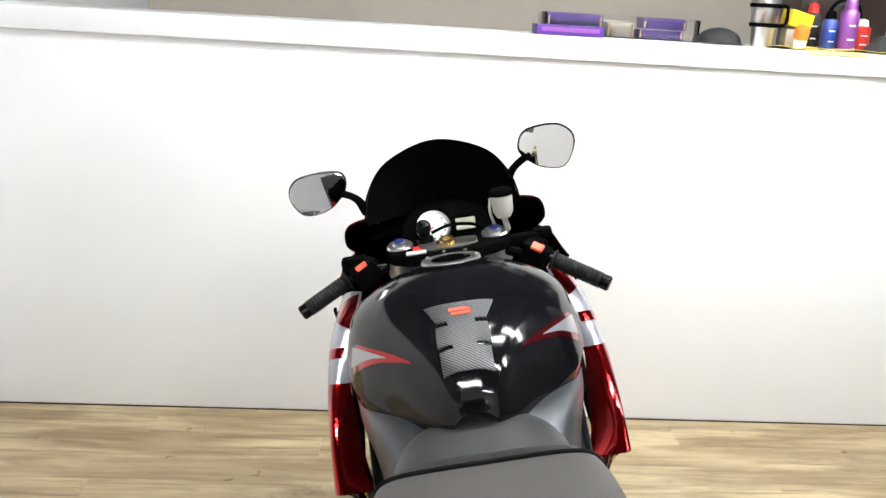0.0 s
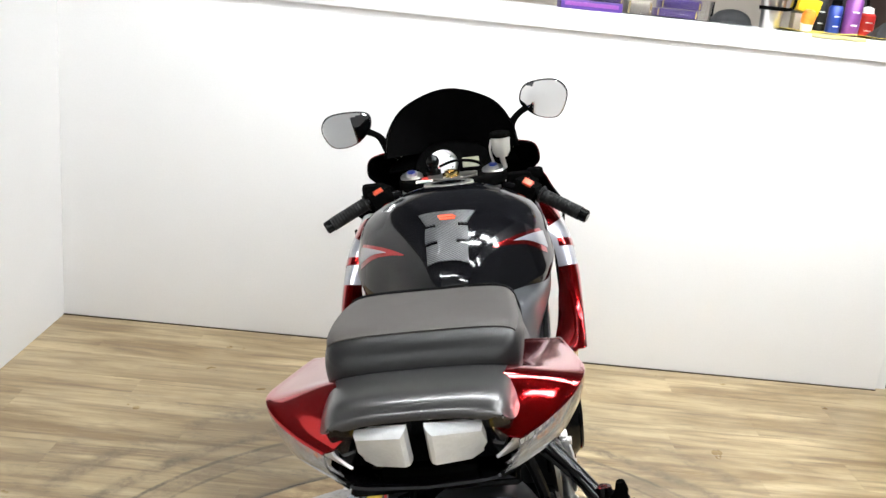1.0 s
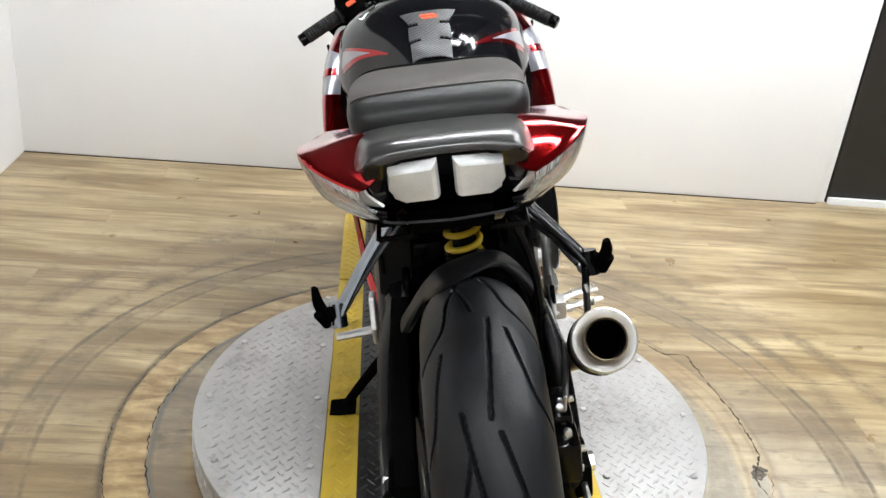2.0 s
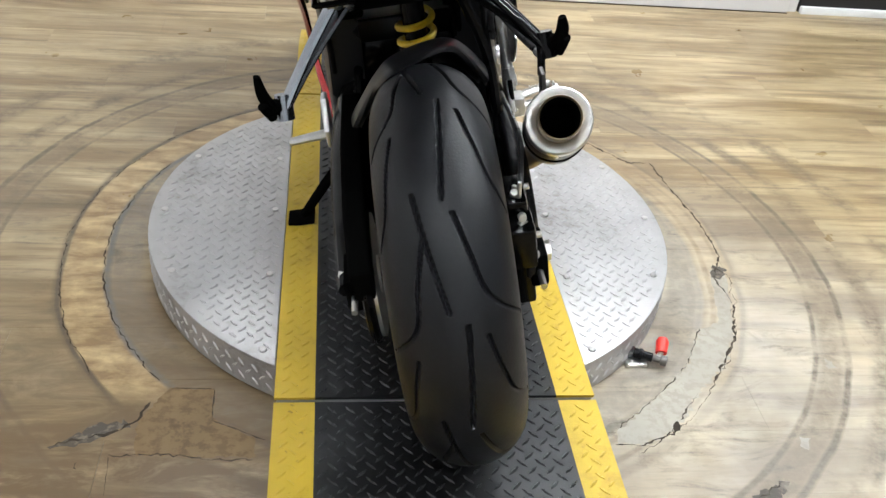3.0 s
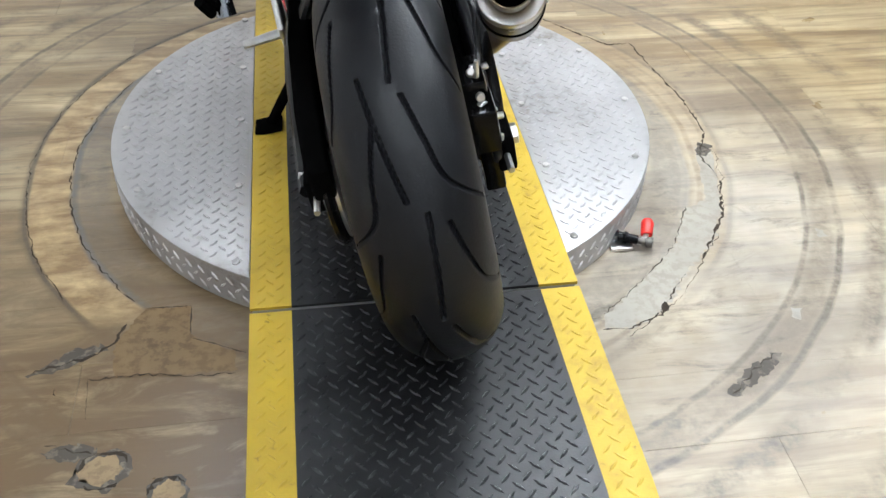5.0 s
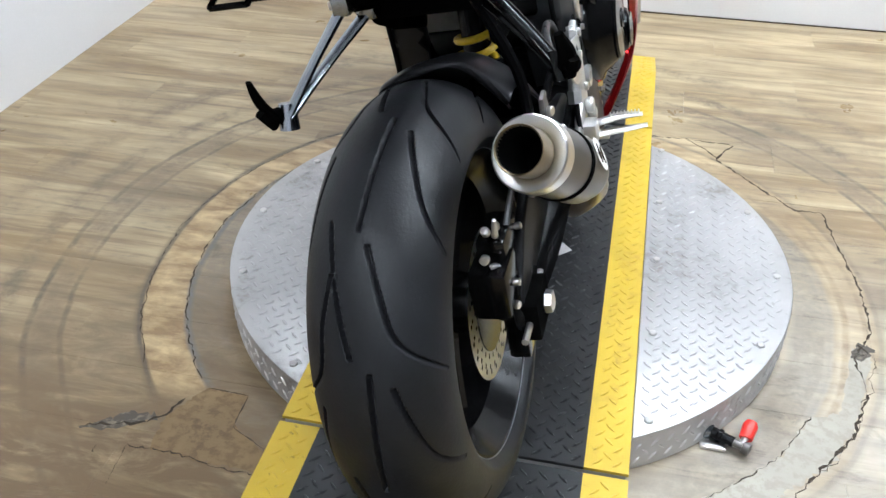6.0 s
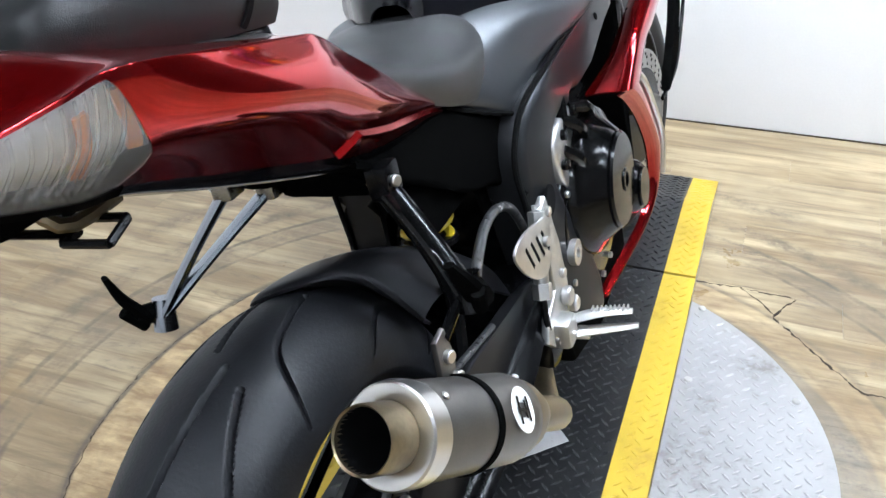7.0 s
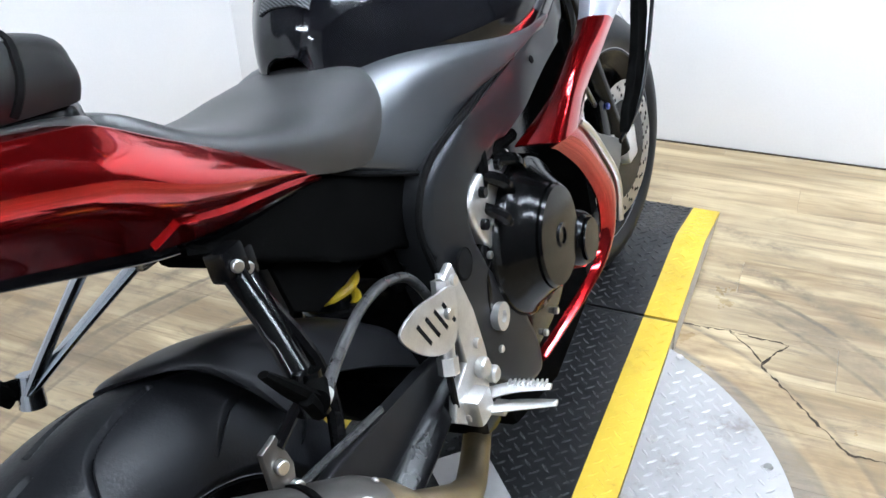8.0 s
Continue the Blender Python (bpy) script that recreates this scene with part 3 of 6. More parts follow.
for nm, lo, hi, wf, lab in (("ramp", END_N, SEAM_N - 0.006, near_slope, "black tread plate approach ramp with yellow edges, worn and scuffed"),
                            ("ramp", SEAM_F + 0.005, END_F, far_slope, "black tread plate ramp with yellow edges under the front wheel")):
    rt = thing(nm, lab, "ramp", "turntable ramps")
    strip_piece(rt, lo, hi, wf)
    ys = np.linspace(lo + 0.003, hi - 0.003, 30)
    vs, fs = [], []
    for y in ys:
        zt = wf((0, y, TOP - 0.006))[2]
        for x, z in ((RXL + 0.002, zt), (RXR - 0.002, zt), (RXR - 0.002, 0.0), (RXL + 0.002, 0.0)):
            vs.append((x, y, z))
    for k in range(len(ys) - 1):
        for j in range(4):
            q = (j + 1) % 4
            fs.append((k * 4 + j, k * 4 + q, k * 4 + 4 + q, k * 4 + 4 + j))
    fs += [(0, 1, 2, 3), tuple(4 * len(ys) - 4 + k for k in (3, 2, 1, 0))]
    part("side_plate", (vs, fs), "plate", rt, "bare metal sides of the ramp")

# spring latch with a red cap beside the turntable
latch = thing("floor_latch", "small steel latch with a red rubber cap beside the turntable", "latch", at=pose(-0.056, -0.018, 0))
LA = Vector((0.90, -0.43, 0.0)).normalized()
part("latch_collar", lathe([(0, 0), (0, 0.017), (0.016, 0.017), (0.022, 0.012), (0.022, 0)], (0.440, 0.243, 0.0185), LA, 16), "polish", latch, "grey steel collar")
part("latch_body", lathe([(0.020, 0), (0.020, 0.0105), (0.032, 0.0105), (0.034, 0.0125), (0.040, 0.0125), (0.042, 0.0095), (0.062, 0.0095), (0.064, 0)], (0.440, 0.243, 0.0185), LA, 14), "blackmetal", latch)
part("latch_plate", block((0.440, 0.205, 0.001), (0.485, 0.232, 0.009), 0.002), "steel", latch)
part("pivot_pin", lathe([(0.060, 0), (0.060, 0.007), (0.078, 0.007), (0.080, 0.011), (0.092, 0.011), (0.094, 0)], (0.440, 0.243, 0.0185), LA, 14), "titan", latch)
part("handle_stem", tube([(0.507, 0.212, 0.018), (0.518, 0.228, 0.026)], 0.006, 8), "steel", latch)
part("red_cap", lathe([(0, 0), (0, 0.012), (0.026, 0.0135), (0.034, 0.010), (0.038, 0)], (0.516, 0.224, 0.024), (0.25, 0.75, 0.35), 16), "redplastic", latch, "bright red rubber cap")


# ---- the motorcycle ----
# built upright about its own axes (x to its right, y ahead, z up, rear axle at y = 0), then leaned on its side stand
bike = thing("motorcycle", "red and black sport motorcycle leaning on its side stand", "motorcycle",
             at=Matrix.Translation((0, 0, TOP + 0.001)) @ pose(0, 0, 0, 0, 0, -1.4) @ pose(0, 0, 0, 0, -11.8, 0))


def bp(name, shape, material, label="", parent=None):
    return part(name, shape, material, parent or bike, label)


def both(name, shape, material, label="", parent=None):
    return bp(name, shape, material, label, parent), bp(name, flipped(shape), material, label, parent)


def bolt_head(p, axis, r=0.005, h=0.004, material="steel", parent=None):
    return bp("bolt", disc(p, axis, r, h, 0.0012, 12), material, "", parent)


REAR = Vector((0.018, 0.0, 0.316))
FRONT = Vector((0.012, 1.41, 0.300))


def tyre(radius, width, rim_r, centre, grooves, n=1400, m=220):
    """A tyre with its tread cut in: grooves are curves of (angle, place across from -1 to 1)."""
    th = np.linspace(0, 2 * math.pi, n, endpoint=False)
    s = np.linspace(-1, 1, m)
    # outline: round crown, then side walls down to the bead
    ang = s * radians(128)
    half = width / 2
    crown = 0.085 * width / 0.18
    xx = half * np.sin(np.clip(ang, -math.pi / 2, math.pi / 2))
    drop = crown * (1 - np.cos(np.clip(ang, -math.pi / 2, math.pi / 2)))
    over = np.clip(np.abs(ang) - math.pi / 2, 0, None) / radians(38)
    depth = drop + over * (radius - rim_r - crown)
    xx = xx * (1 - 0.16 * over ** 1.5)
    cut = np.zeros((n, m))
    for curve in grooves:
        c = crom(curve, np.linspace(0, len(curve) - 1, 110))
        for a0, b0 in c:
            w = 0.03
            rows_i = np.arange(int((a0 - w) / (2 * math.pi) * n), int((a0 + w) / (2 * math.pi) * n) + 2)
            da = rows_i[:, None] * 2 * math.pi / n - a0
            d = np.hypot(da * radius, (s[None, :] * radians(128) - b0) * crown)
            cut[rows_i % n] = np.maximum(cut[rows_i % n], np.clip((0.0036 - d) / 0.0026, 0, 1))
    rr = radius - depth[None, :] - 0.007 * cut
    vs = np.stack([np.broadcast_to(xx, rr.shape) + centre.x, centre.y + rr * np.cos(th)[:, None], centre.z + rr * np.sin(th)[:, None]], -1).reshape(-1, 3)
    fs = []
    for i in range(n):
        q = (i + 1) % n
        for j in range(m - 1):
            fs.append((i * m + j, q * m + j, q * m + j + 1, i * m + j + 1))
    return vs, fs


def tread(count, phase=0.0):
    """Cuts by turns: long sweeps on both shoulders, slanted and straight ones about the crown."""
    out = []
    step = 2 * math.pi / count
    for k in range(count):
        a, odd = k * step + phase, k % 2
        r0, l0 = (0.45, -0.66) if odd else (0.16, -0.33)
        out.append([(a, r0), (a + 0.18, r0 + 0.18), (a + 0.36, r0 + 0.42), (a + 0.50, 1.30)])
        out.append([(a + 0.10, l0), (a + 0.28, l0 - 0.16), (a + 0.48, l0 - 0.30), (a + 0.62, -1.25)])
        out.append([(a - 0.06, 0.17), (a + 0.18, 0.12), (a + 0.46, 0.03)] if odd else [(a - 0.10, -0.40), (a + 0.14, -0.27), (a + 0.40, -0.08)])
    return out


def wheel(name, centre, radius, width, rim_r, grooves, label, spokes):
    hw = width * 0.42
    rim = bp(name, lathe([(-hw, rim_r - 0.004), (-hw, rim_r + 0.008), (-hw + 0.008, rim_r + 0.008), (-hw * 0.5, rim_r - 0.022), (hw * 0.5, rim_r - 0.022), (hw - 0.008, rim_r + 0.008),
                          (hw, rim_r + 0.008), (hw, rim_r - 0.004), (hw * 0.5, rim_r - 0.034), (-hw * 0.5, rim_r - 0.034)], centre, (1, 0, 0), 72, True), "blackmetal", label)
    bp("tyre", mesh_of("tyre", *(tyre(radius, width, rim_r, centre, grooves) if grooves else tyre(radius, width, rim_r, centre, grooves, 160, 40))), "rubber", "black rubber tyre with curved tread cuts", rim)
    bp("hub", lathe([(-0.06, 0), (-0.06, 0.035), (-0.03, 0.045), (0.03, 0.045), (0.06, 0.035), (0.06, 0)], centre, (1, 0, 0), 28), "blackmetal", "", rim)
    for k in range(spokes):
        a = 2 * math.pi * k / spokes + 0.3
        d = Vector((0, math.cos(a), math.sin(a)))
        e = Vector((0, -math.sin(a), math.cos(a)))
        bp("spoke", tube([centre + d * 0.035, centre + d * (rim_r * 0.5) + e * 0.008, centre + d * (rim_r - 0.026)], [0.02, 0.014, 0.018], 8, 6), "blackmetal", "", rim)
    return rim


rear_wheel = wheel("rear_wheel", REAR, 0.316, 0.178, 0.216, tread(12, 0.2), "black rear wheel", 3)
front_wheel = wheel("front_wheel", FRONT, 0.299, 0.122, 0.216, [], "black front wheel with a bright rim stripe", 3)
for w, c, hw in ((front_wheel, FRONT, 0.051), (rear_wheel, REAR, 0.075)):
    bp("rim_stripe", lathe([(hw + 0.001, 0.2225), (hw + 0.0015, 0.2165), (hw + 0.0005, 0.2165)], c, (1, 0, 0), 72, True), "silver", "bright reflective rim stripe", w)


def brake_disc(name, centre, r_out, r_in, x, holes, parent):
    """A drilled disc: a flat ring with real holes."""
    bm = bmesh.new()
    sect = 96
    rings = np.linspace(r_in, r_out, 7)
    grid = [[bm.verts.new((x, centre.y + r * math.cos(2 * math.pi * k / sect), centre.z + r * math.sin(2 * math.pi * k / sect))) for r in rings] for k in range(sect)]
    for k in range(sect):
        for j in range(6):
            if (k % 4 == 1 and j == 1) or (k % 4 == 2 and j == 3) or (k % 4 == 3 and j == 4):
                continue
            q = (k + 1) % sect
            bm.faces.new((grid[k][j], grid[q][j], grid[q][j + 1], grid[k][j + 1]))
    r = bmesh.ops.solidify(bm, geom=list(bm.faces), thickness=0.004)
    bm.verts.index_update()
    out = [tuple(v.co) for v in bm.verts], [tuple(v.index for v in f.verts) for f in bm.faces]
    bm.free()
    return bp(name, out, "steel", "drilled steel brake disc", parent)


brake_disc("brake_disc", REAR, 0.11, 0.066, 0.09, 24, rear_wheel)
for x in (-0.075, 0.095):
    brake_disc("brake_disc", FRONT, 0.152, 0.108, x, 24, front_wheel)
    bp("disc_carrier", lathe([(0, 0.03), (0, 0.11), (0.006, 0.11), (0.01, 0.03)], (x - 0.003, FRONT.y, FRONT.z), (1, 0, 0), 30, True), "blackmetal", "", front_wheel)
front_wheel.matrix_basis = Matrix.Translation((0.006, 1.37, 0.3)) @ Matrix.Rotation(radians(-10), 4, Vector((0, -0.39, 0.92))) @ Matrix.Translation((0, -1.37, -0.3))
bp("disc_carrier", lathe([(0, 0.02), (0, 0.07), (0.006, 0.07), (0.008, 0.02)], (0.086, 0, REAR.z), (1, 0, 0), 30, True), "blackmetal", "", rear_wheel)
bp("sprocket", lathe([(0, 0.03), (0, 0.10), (0.006, 0.10), (0.006, 0.03)], (-0.10, 0, REAR.z), (1, 0, 0), 44, True), "steel", "", rear_wheel)

# swing arm, chain, rear brake
swing = bp("swing_arm", join(tube([(-0.13, -0.03, 0.316), (-0.135, 0.1, 0.33), (-0.125, 0.30, 0.38), (-0.10, 0.52, 0.40)], [0.03, 0.032, 0.042, 0.05], 10, 14, flat=0.6),
                             tube([(0.13, -0.03, 0.316), (0.142, 0.1, 0.325), (0.138, 0.30, 0.36), (0.11, 0.52, 0.40)], [0.03, 0.034, 0.044, 0.05], 10, 14, flat=0.6),
                             block((-0.11, 0.36, 0.36), (0.12, 0.44, 0.43), 0.015)), "blackmetal", "black swing arm holding the rear wheel")
arm_side = slab([tuple(p) for p in smooth2d([(-0.052, 0.330), (-0.035, 0.368), (0.0, 0.400), (0.040, 0.432), (0.15, 0.462), (0.30, 0.450), (0.44, 0.430), (0.46, 0.395), (0.40, 0.362), (0.30, 0.348), (0.204, 0.334), (0.165, 0.306), (0.099, 0.272), (0.03, 0.258), (-0.02, 0.272), (-0.045, 0.300)], 64)], "x", 0.136, 0.152, 0.005, 3)
bp("arm_plate", arm_side, "guard", "broad dark grey side of the swing arm", swing)
bp("axle_slot", slab([(-0.038, 0.300), (-0.030, 0.336), (0.040, 0.350), (0.056, 0.336), (0.040, 0.306)], "x", 0.1515, 0.1528, 0), "soot", "dark axle slot", swing)
bp("chain_adjuster", slab([(-0.026, 0.304), (-0.022, 0.330), (0.016, 0.338), (0.020, 0.312)], "x", 0.1528, 0.160, 0.002), "alloy", "silver axle adjuster block", swing)
bp("adjuster_screw", tube([(0.157, 0.018, 0.326), (0.157, 0.050, 0.332)], 0.0055, 10), "steel", "", swing)
for s_ in (-1, 1):
    x = 0.012 + s_ * 0.145
    bp("axle_block", block((min(x - 0.014, x + 0.014), -0.05, 0.285), (max(x - 0.014, x + 0.014), 0.03, 0.345), 0.006), "satin", "", swing)
    bp("axle_nut", lathe([(0, 0), (0, 0.017), (0.012, 0.016), (0.014, 0.009), (0.014, 0)], (x + s_ * 0.012, 0, 0.316), (s_, 0, 0), 6), "steel", "", swing)
    bp("adjuster", tube([(x, -0.052, 0.316), (x, -0.09, 0.316)], 0.005, 8), "steel", "", swing)
bp("chain", join(tube([(-0.108, 0.0, 0.42), (-0.106, 0.25, 0.44), (-0.104, 0.52, 0.45)], 0.009, 8, 20), tube([(-0.108, 0.0, 0.214), (-0.106, 0.25, 0.29), (-0.104, 0.52, 0.35)], 0.009, 8, 20),
                 tube([(-0.108, 0.102 * math.cos(a), 0.316 + 0.102 * math.sin(a)) for a in np.linspace(math.pi / 2, 1.5 * math.pi, 14)], 0.009, 8)), "blackmetal", "dark drive chain", swing)
# chain guard that runs down beside the tyre
bp("chain_guard", slab([(-0.10, 0.345), (-0.11, 0.40), (-0.03, 0.455), (0.12, 0.49), (0.30, 0.49), (0.34, 0.46), (0.16, 0.45), (0.0, 0.40)], "x", -0.128, -0.094, 0.006, 3), "satin", "black plastic chain guard", swing)
cal = bp("rear_caliper", block((0.098, -0.10, 0.36), (0.150, -0.03, 0.43), 0.008), "engine", "black rear brake caliper")
bp("caliper_bridge", block((0.105, -0.06, 0.42), (0.145, 0.02, 0.455), 0.008), "engine", "", cal)
bp("caliper_bracket", block((0.118, -0.045, 0.25), (0.15, 0.0, 0.36), 0.006), "engine", "", cal)
for p, ax, r in (((0.130, -0.100, 0.458), (0, -1, 0.2), 0.0085), ((0.130, -0.074, 0.424), (0.6, -0.8, 0.2), 0.012), ((0.125, -0.062, 0.470), (0, -0.6, 0.8), 0.0085), ((0.145, -0.07, 0.365), (1, -0.3, 0), 0.008), ((0.150, -0.07, 0.40), (1, 0, 0), 0.007), ((0.145, 0.0, 0.44), (1, 0, 0.2), 0.007), ((0.13, -0.03, 0.455), (0, 0, 1), 0.006), ((0.135, -0.026, 0.340), (0.5, -0.8, 0), 0.010)):
    bolt_head(p, ax, r * 0.72, 0.010, "steel", cal)
bp("bleed_nipple", tube([(0.132, -0.05, 0.458), (0.136, -0.055, 0.485)], [0.005, 0.003], 8), "alloy", "", cal)
bp("caliper_hose", tube([(0.14, -0.02, 0.455), (0.15, 0.03, 0.50), (0.152, 0.12, 0.49), (0.15, 0.28, 0.46)], 0.0045, 8, 22), "hose", "", cal)

# hugger over the rear tyre
hug_rows = []
HUG = ((-0.150, -0.150, 0.10), (-0.136, -0.097, 0.10), (-0.110, -0.060, 0.09), (-0.085, -0.030, 0.07), (-0.055, -0.005, -0.010), (0.0, 0.008, 0.012), (0.040, 0.006, 0.040), (0.068, -0.009, 0.070), (0.092, -0.040, 0.095))
for k, (y, z, drop, bend) in enumerate(((0.094, 0.614, 1.15, 0.0), (0.112, 0.616, 1.1, 0.1), (0.19, 0.598, 1.0, 0.2), (0.27, 0.562, 1.0, 0.3), (0.36, 0.510, 1.0, 0.4), (0.43, 0.455, 0.9, 0.4))):
    hug_rows.append([(0.028 + dx_, y + bend * dz_ + dy_ * max(0.0, 1 - k / 3.5), z + dz_ * drop - (0.45 if abs(dx_) > 0.06 else 0.15) * max(0.0, dy_) * max(0.0, 1 - k / 3.5)) for dx_, dz_, dy_ in HUG])
bp("hugger", Skin(hug_rows).sheet(0, 5, 0, 8, 30, 56, 0, 0.004), "guard", "satin black plastic rear hugger over the tyre")

# shock with a yellow spring
shock = bp("shock_absorber", join(tube([(0.02, 0.40, 0.40), (0.015, 0.44, 0.66)], 0.022, 14), disc((0.0195, 0.415, 0.50), (-0.02, 0.15, 1), 0.042, 0.012)), "blackmetal", "rear shock absorber with a yellow spring")
coil = [(0.018 + 0.032 * math.cos(a), 0.415 + 0.032 * math.sin(a) + 0.004 * a / 3, 0.508 + 0.0042 * a) for a in np.linspace(0, 4.6 * math.pi, 80)]
bp("spring", tube(coil, 0.0065, 8), "yellowspring", "yellow coil spring", shock)

# muffler: axis rises to the rear
MO, ME = Vector((0.192, -0.093, 0.601)), Vector((0.221, 0.202, 0.397))
ma = (ME - MO).normalized()
muf = bp("muffler", lathe([(0.060, 0.036), (0.060, 0.044), (0.066, 0.0462), (0.25, 0.048), (0.268, 0.045), (0.275, 0.040), (0.275, 0.0)], MO, ma, 64), "titan", "short grey titanium slip-on muffler with bright end ring")
bp("end_ring", lathe([(0.040, 0.0305), (0.0385, 0.0325), (0.0385, 0.0450), (0.0405, 0.0470), (0.0665, 0.0478), (0.0675, 0.0466), (0.0675, 0.042), (0.052, 0.033)], MO, ma, 64, True), "steel", "bright brushed steel end ring", muf)
bp("outlet_pipe", lathe([(0.0, 0.0275), (-0.002, 0.0292), (0.002, 0.0302), (0.030, 0.0306), (0.052, 0.0310), (0.052, 0.028)], MO, ma, 56, True), "tan", "bright outlet pipe", muf)
bp("outlet_throat", lathe([(0.003, 0.0276), (0.12, 0.0272), (0.12, 0.0)], MO, ma, 40), "soot", "sooty inside of the outlet", muf)
bp("clamp_band", lathe([(0.158, 0.046), (0.158, 0.0492), (0.168, 0.0496), (0.168, 0.046)], MO, ma, 64, True), "satin", "black strap round the muffler", muf)
bp("front_cone", lathe([(0.265, 0.042), (0.295, 0.040), (0.335, 0.026), (0.335, 0.0)], MO, ma, 36), "tan", "", muf)
side_ = ma.cross(Vector((0, 0, 1))).normalized()
bq = MO + ma * 0.215
sn = (side_ * 0.93 + side_.cross(ma) * 0.37).normalized()
bp("badge", lathe([(0.0462, 0), (0.0488, 0.023), (0.0480, 0.024), (0.0462, 0.0)], bq, sn, 32), "white", "round white badge", muf)
bu = sn.cross(ma).normalized()
for off_, w_, h_ in ((-0.010, 0.003, 0.028), (0.0, 0.016, 0.003), (0.010, 0.003, 0.026), (0.004, 0.003, 0.018)):
    o_ = bq + sn * 0.0490 + ma * off_
    e1, e2 = ma * (w_ / 2), bu * (h_ / 2)
    q_ = [o_ - e1 - e2, o_ + e1 - e2, o_ + e1 + e2, o_ - e1 + e2]
    bp("badge_bar", ([tuple(v) for v in q_] + [tuple(v + sn * 0.0008) for v in q_], [(0, 1, 2, 3), (7, 6, 5, 4), (0, 4, 5, 1), (1, 5, 6, 2), (2, 6, 7, 3), (3, 7, 4, 0)]), "blackmetal", "", muf)
for k, a in ((0.078, 0.5), (0.078, 2.1), (0.078, 4.2), (0.258, 0.9), (0.258, 2.6)):
    d = (sn * math.cos(a) + bu * math.sin(a))
    bolt_head(MO + ma * k + d * 0.0465, d, 0.004, 0.003, "steel", muf)
bp("exhaust_pipe", tube([MO + ma * 0.32, (0.215, 0.255, 0.352), (0.19, 0.33, 0.29), (0.13, 0.45, 0.20), (0.06, 0.62, 0.16)], 0.022, 14, 24), "tan", "heat-tinted exhaust pipe under the engine")
hang = bp("muffler_hanger", slab([(0.050, 0.545), (0.053, 0.594), (0.076, 0.597), (0.085, 0.56), (0.078, 0.535)], "x", 0.190, 0.197, 0.002), "titan", "grey bracket between muffler and foot rest")
bp("hanger_stem", tube([(0.194, 0.075, 0.585), (0.200, 0.110, 0.605)], 0.006, 8), "blackmetal", "", hang)
for p in ((0.197, 0.066, 0.572), (0.197, 0.075, 0.542)):
    bolt_head(p, (1, -0.3, 0), 0.007, 0.008, "steel", hang)

# passenger foot rest brackets
for s_, tops, end, tip in ((-1, ((-0.098, 0.190, 0.700), (-0.085, 0.250, 0.672)), (-0.200, 0.128, 0.562), (-0.222, 0.085, 0.640)), (1, ((0.116, 0.172, 0.708), (0.100, 0.200, 0.690)), (0.208, 0.120, 0.608), (0.225, 0.060, 0.676))):
    E_ = Vector(end)
    arms = []
    for t_ in tops:
        t_ = Vector(t_)
        arms.append(tube([t_, t_ * 0.5 + E_ * 0.5 + Vector((s_ * 0.004, 0, 0)), E_ + Vector((0, 0, 0.004))], [0.0135, 0.0115, 0.0135], 10, 10, flat=0.6))
    arms.append(tube([E_ + Vector((0, 0.006, 0.022)), E_ + Vector((s_ * 0.002, -0.004, -0.016))], [0.013, 0.0155], 12))
    # same polished bracket on both sides; the right one's shaded look is coloured black
    br = bp("passenger_bracket", join(*arms), "polish" if s_ < 0 else "engine", "polished alloy passenger foot rest bracket" if s_ < 0 else "passenger foot rest bracket coloured black for its shaded look")
    for t_ in tops:
        t_ = Vector(t_)
        bp("bracket_foot", block(tuple(t_ - Vector((0.013, 0.016, 0.012))), tuple(t_ + Vector((0.013, 0.016, 0.022))), 0.005), "polish" if s_ < 0 else "blackmetal", "", br)
        bolt_head(t_ + Vector((s_ * 0.013, -0.004, 0.004)), (s_, -0.4, 0), 0.0065, 0.007, "steel", br)
    T_ = Vector(tip)
    w_ = Vector((s_ * 0.014, -0.012, 0.006))
    bp("passenger_peg", join(tube([E_ + w_, E_ * 0.55 + T_ * 0.45 + w_ * 0.9, T_], [0.013, 0.0115, 0.006], 8, 8, flat=0.6), tube([E_ + Vector((0, 0.010, 0.006)), E_ + w_ * 1.7], 0.0125, 10), tube([E_ + w_ * 1.3 + Vector((0, 0, -0.012)), E_ + w_ * 1.6 + Vector((s_ * 0.004, -0.014, 0.016))], 0.008, 8)), "satin", "black folded passenger peg", br)

# rider foot rest with heel guard, right; brake hose
hanger = bp("rider_foot_hanger", slab([(0.425, 0.545), (0.452, 0.552), (0.478, 0.47), (0.485, 0.40), (0.47, 0.35), (0.40, 0.345), (0.372, 0.37), (0.385, 0.40), (0.43, 0.42)], "x", 0.172, 0.184, 0.003), "alloy", "silver rider foot rest hanger")
guard = slab([tuple(p) for p in smooth2d([(0.303, 0.546), (0.322, 0.512), (0.362, 0.478), (0.402, 0.464), (0.426, 0.484), (0.437, 0.528), (0.40, 0.541), (0.345, 0.553)], 28)], "x", 0.184, 0.188, 0.001)
hg = bp("heel_guard", guard, "alloy", "silver heel guard with four slots", hanger)
for k in range(4):
    y = 0.336 + 0.021 * k
    bp("slot", slab([(y, 0.534 - 0.003 * k), (y + 0.005, 0.536 - 0.003 * k), (y + 0.024, 0.500 - 0.003 * k), (y + 0.019, 0.498 - 0.003 * k)], "x", 0.1872, 0.1886, 0), "soot", "", hg)
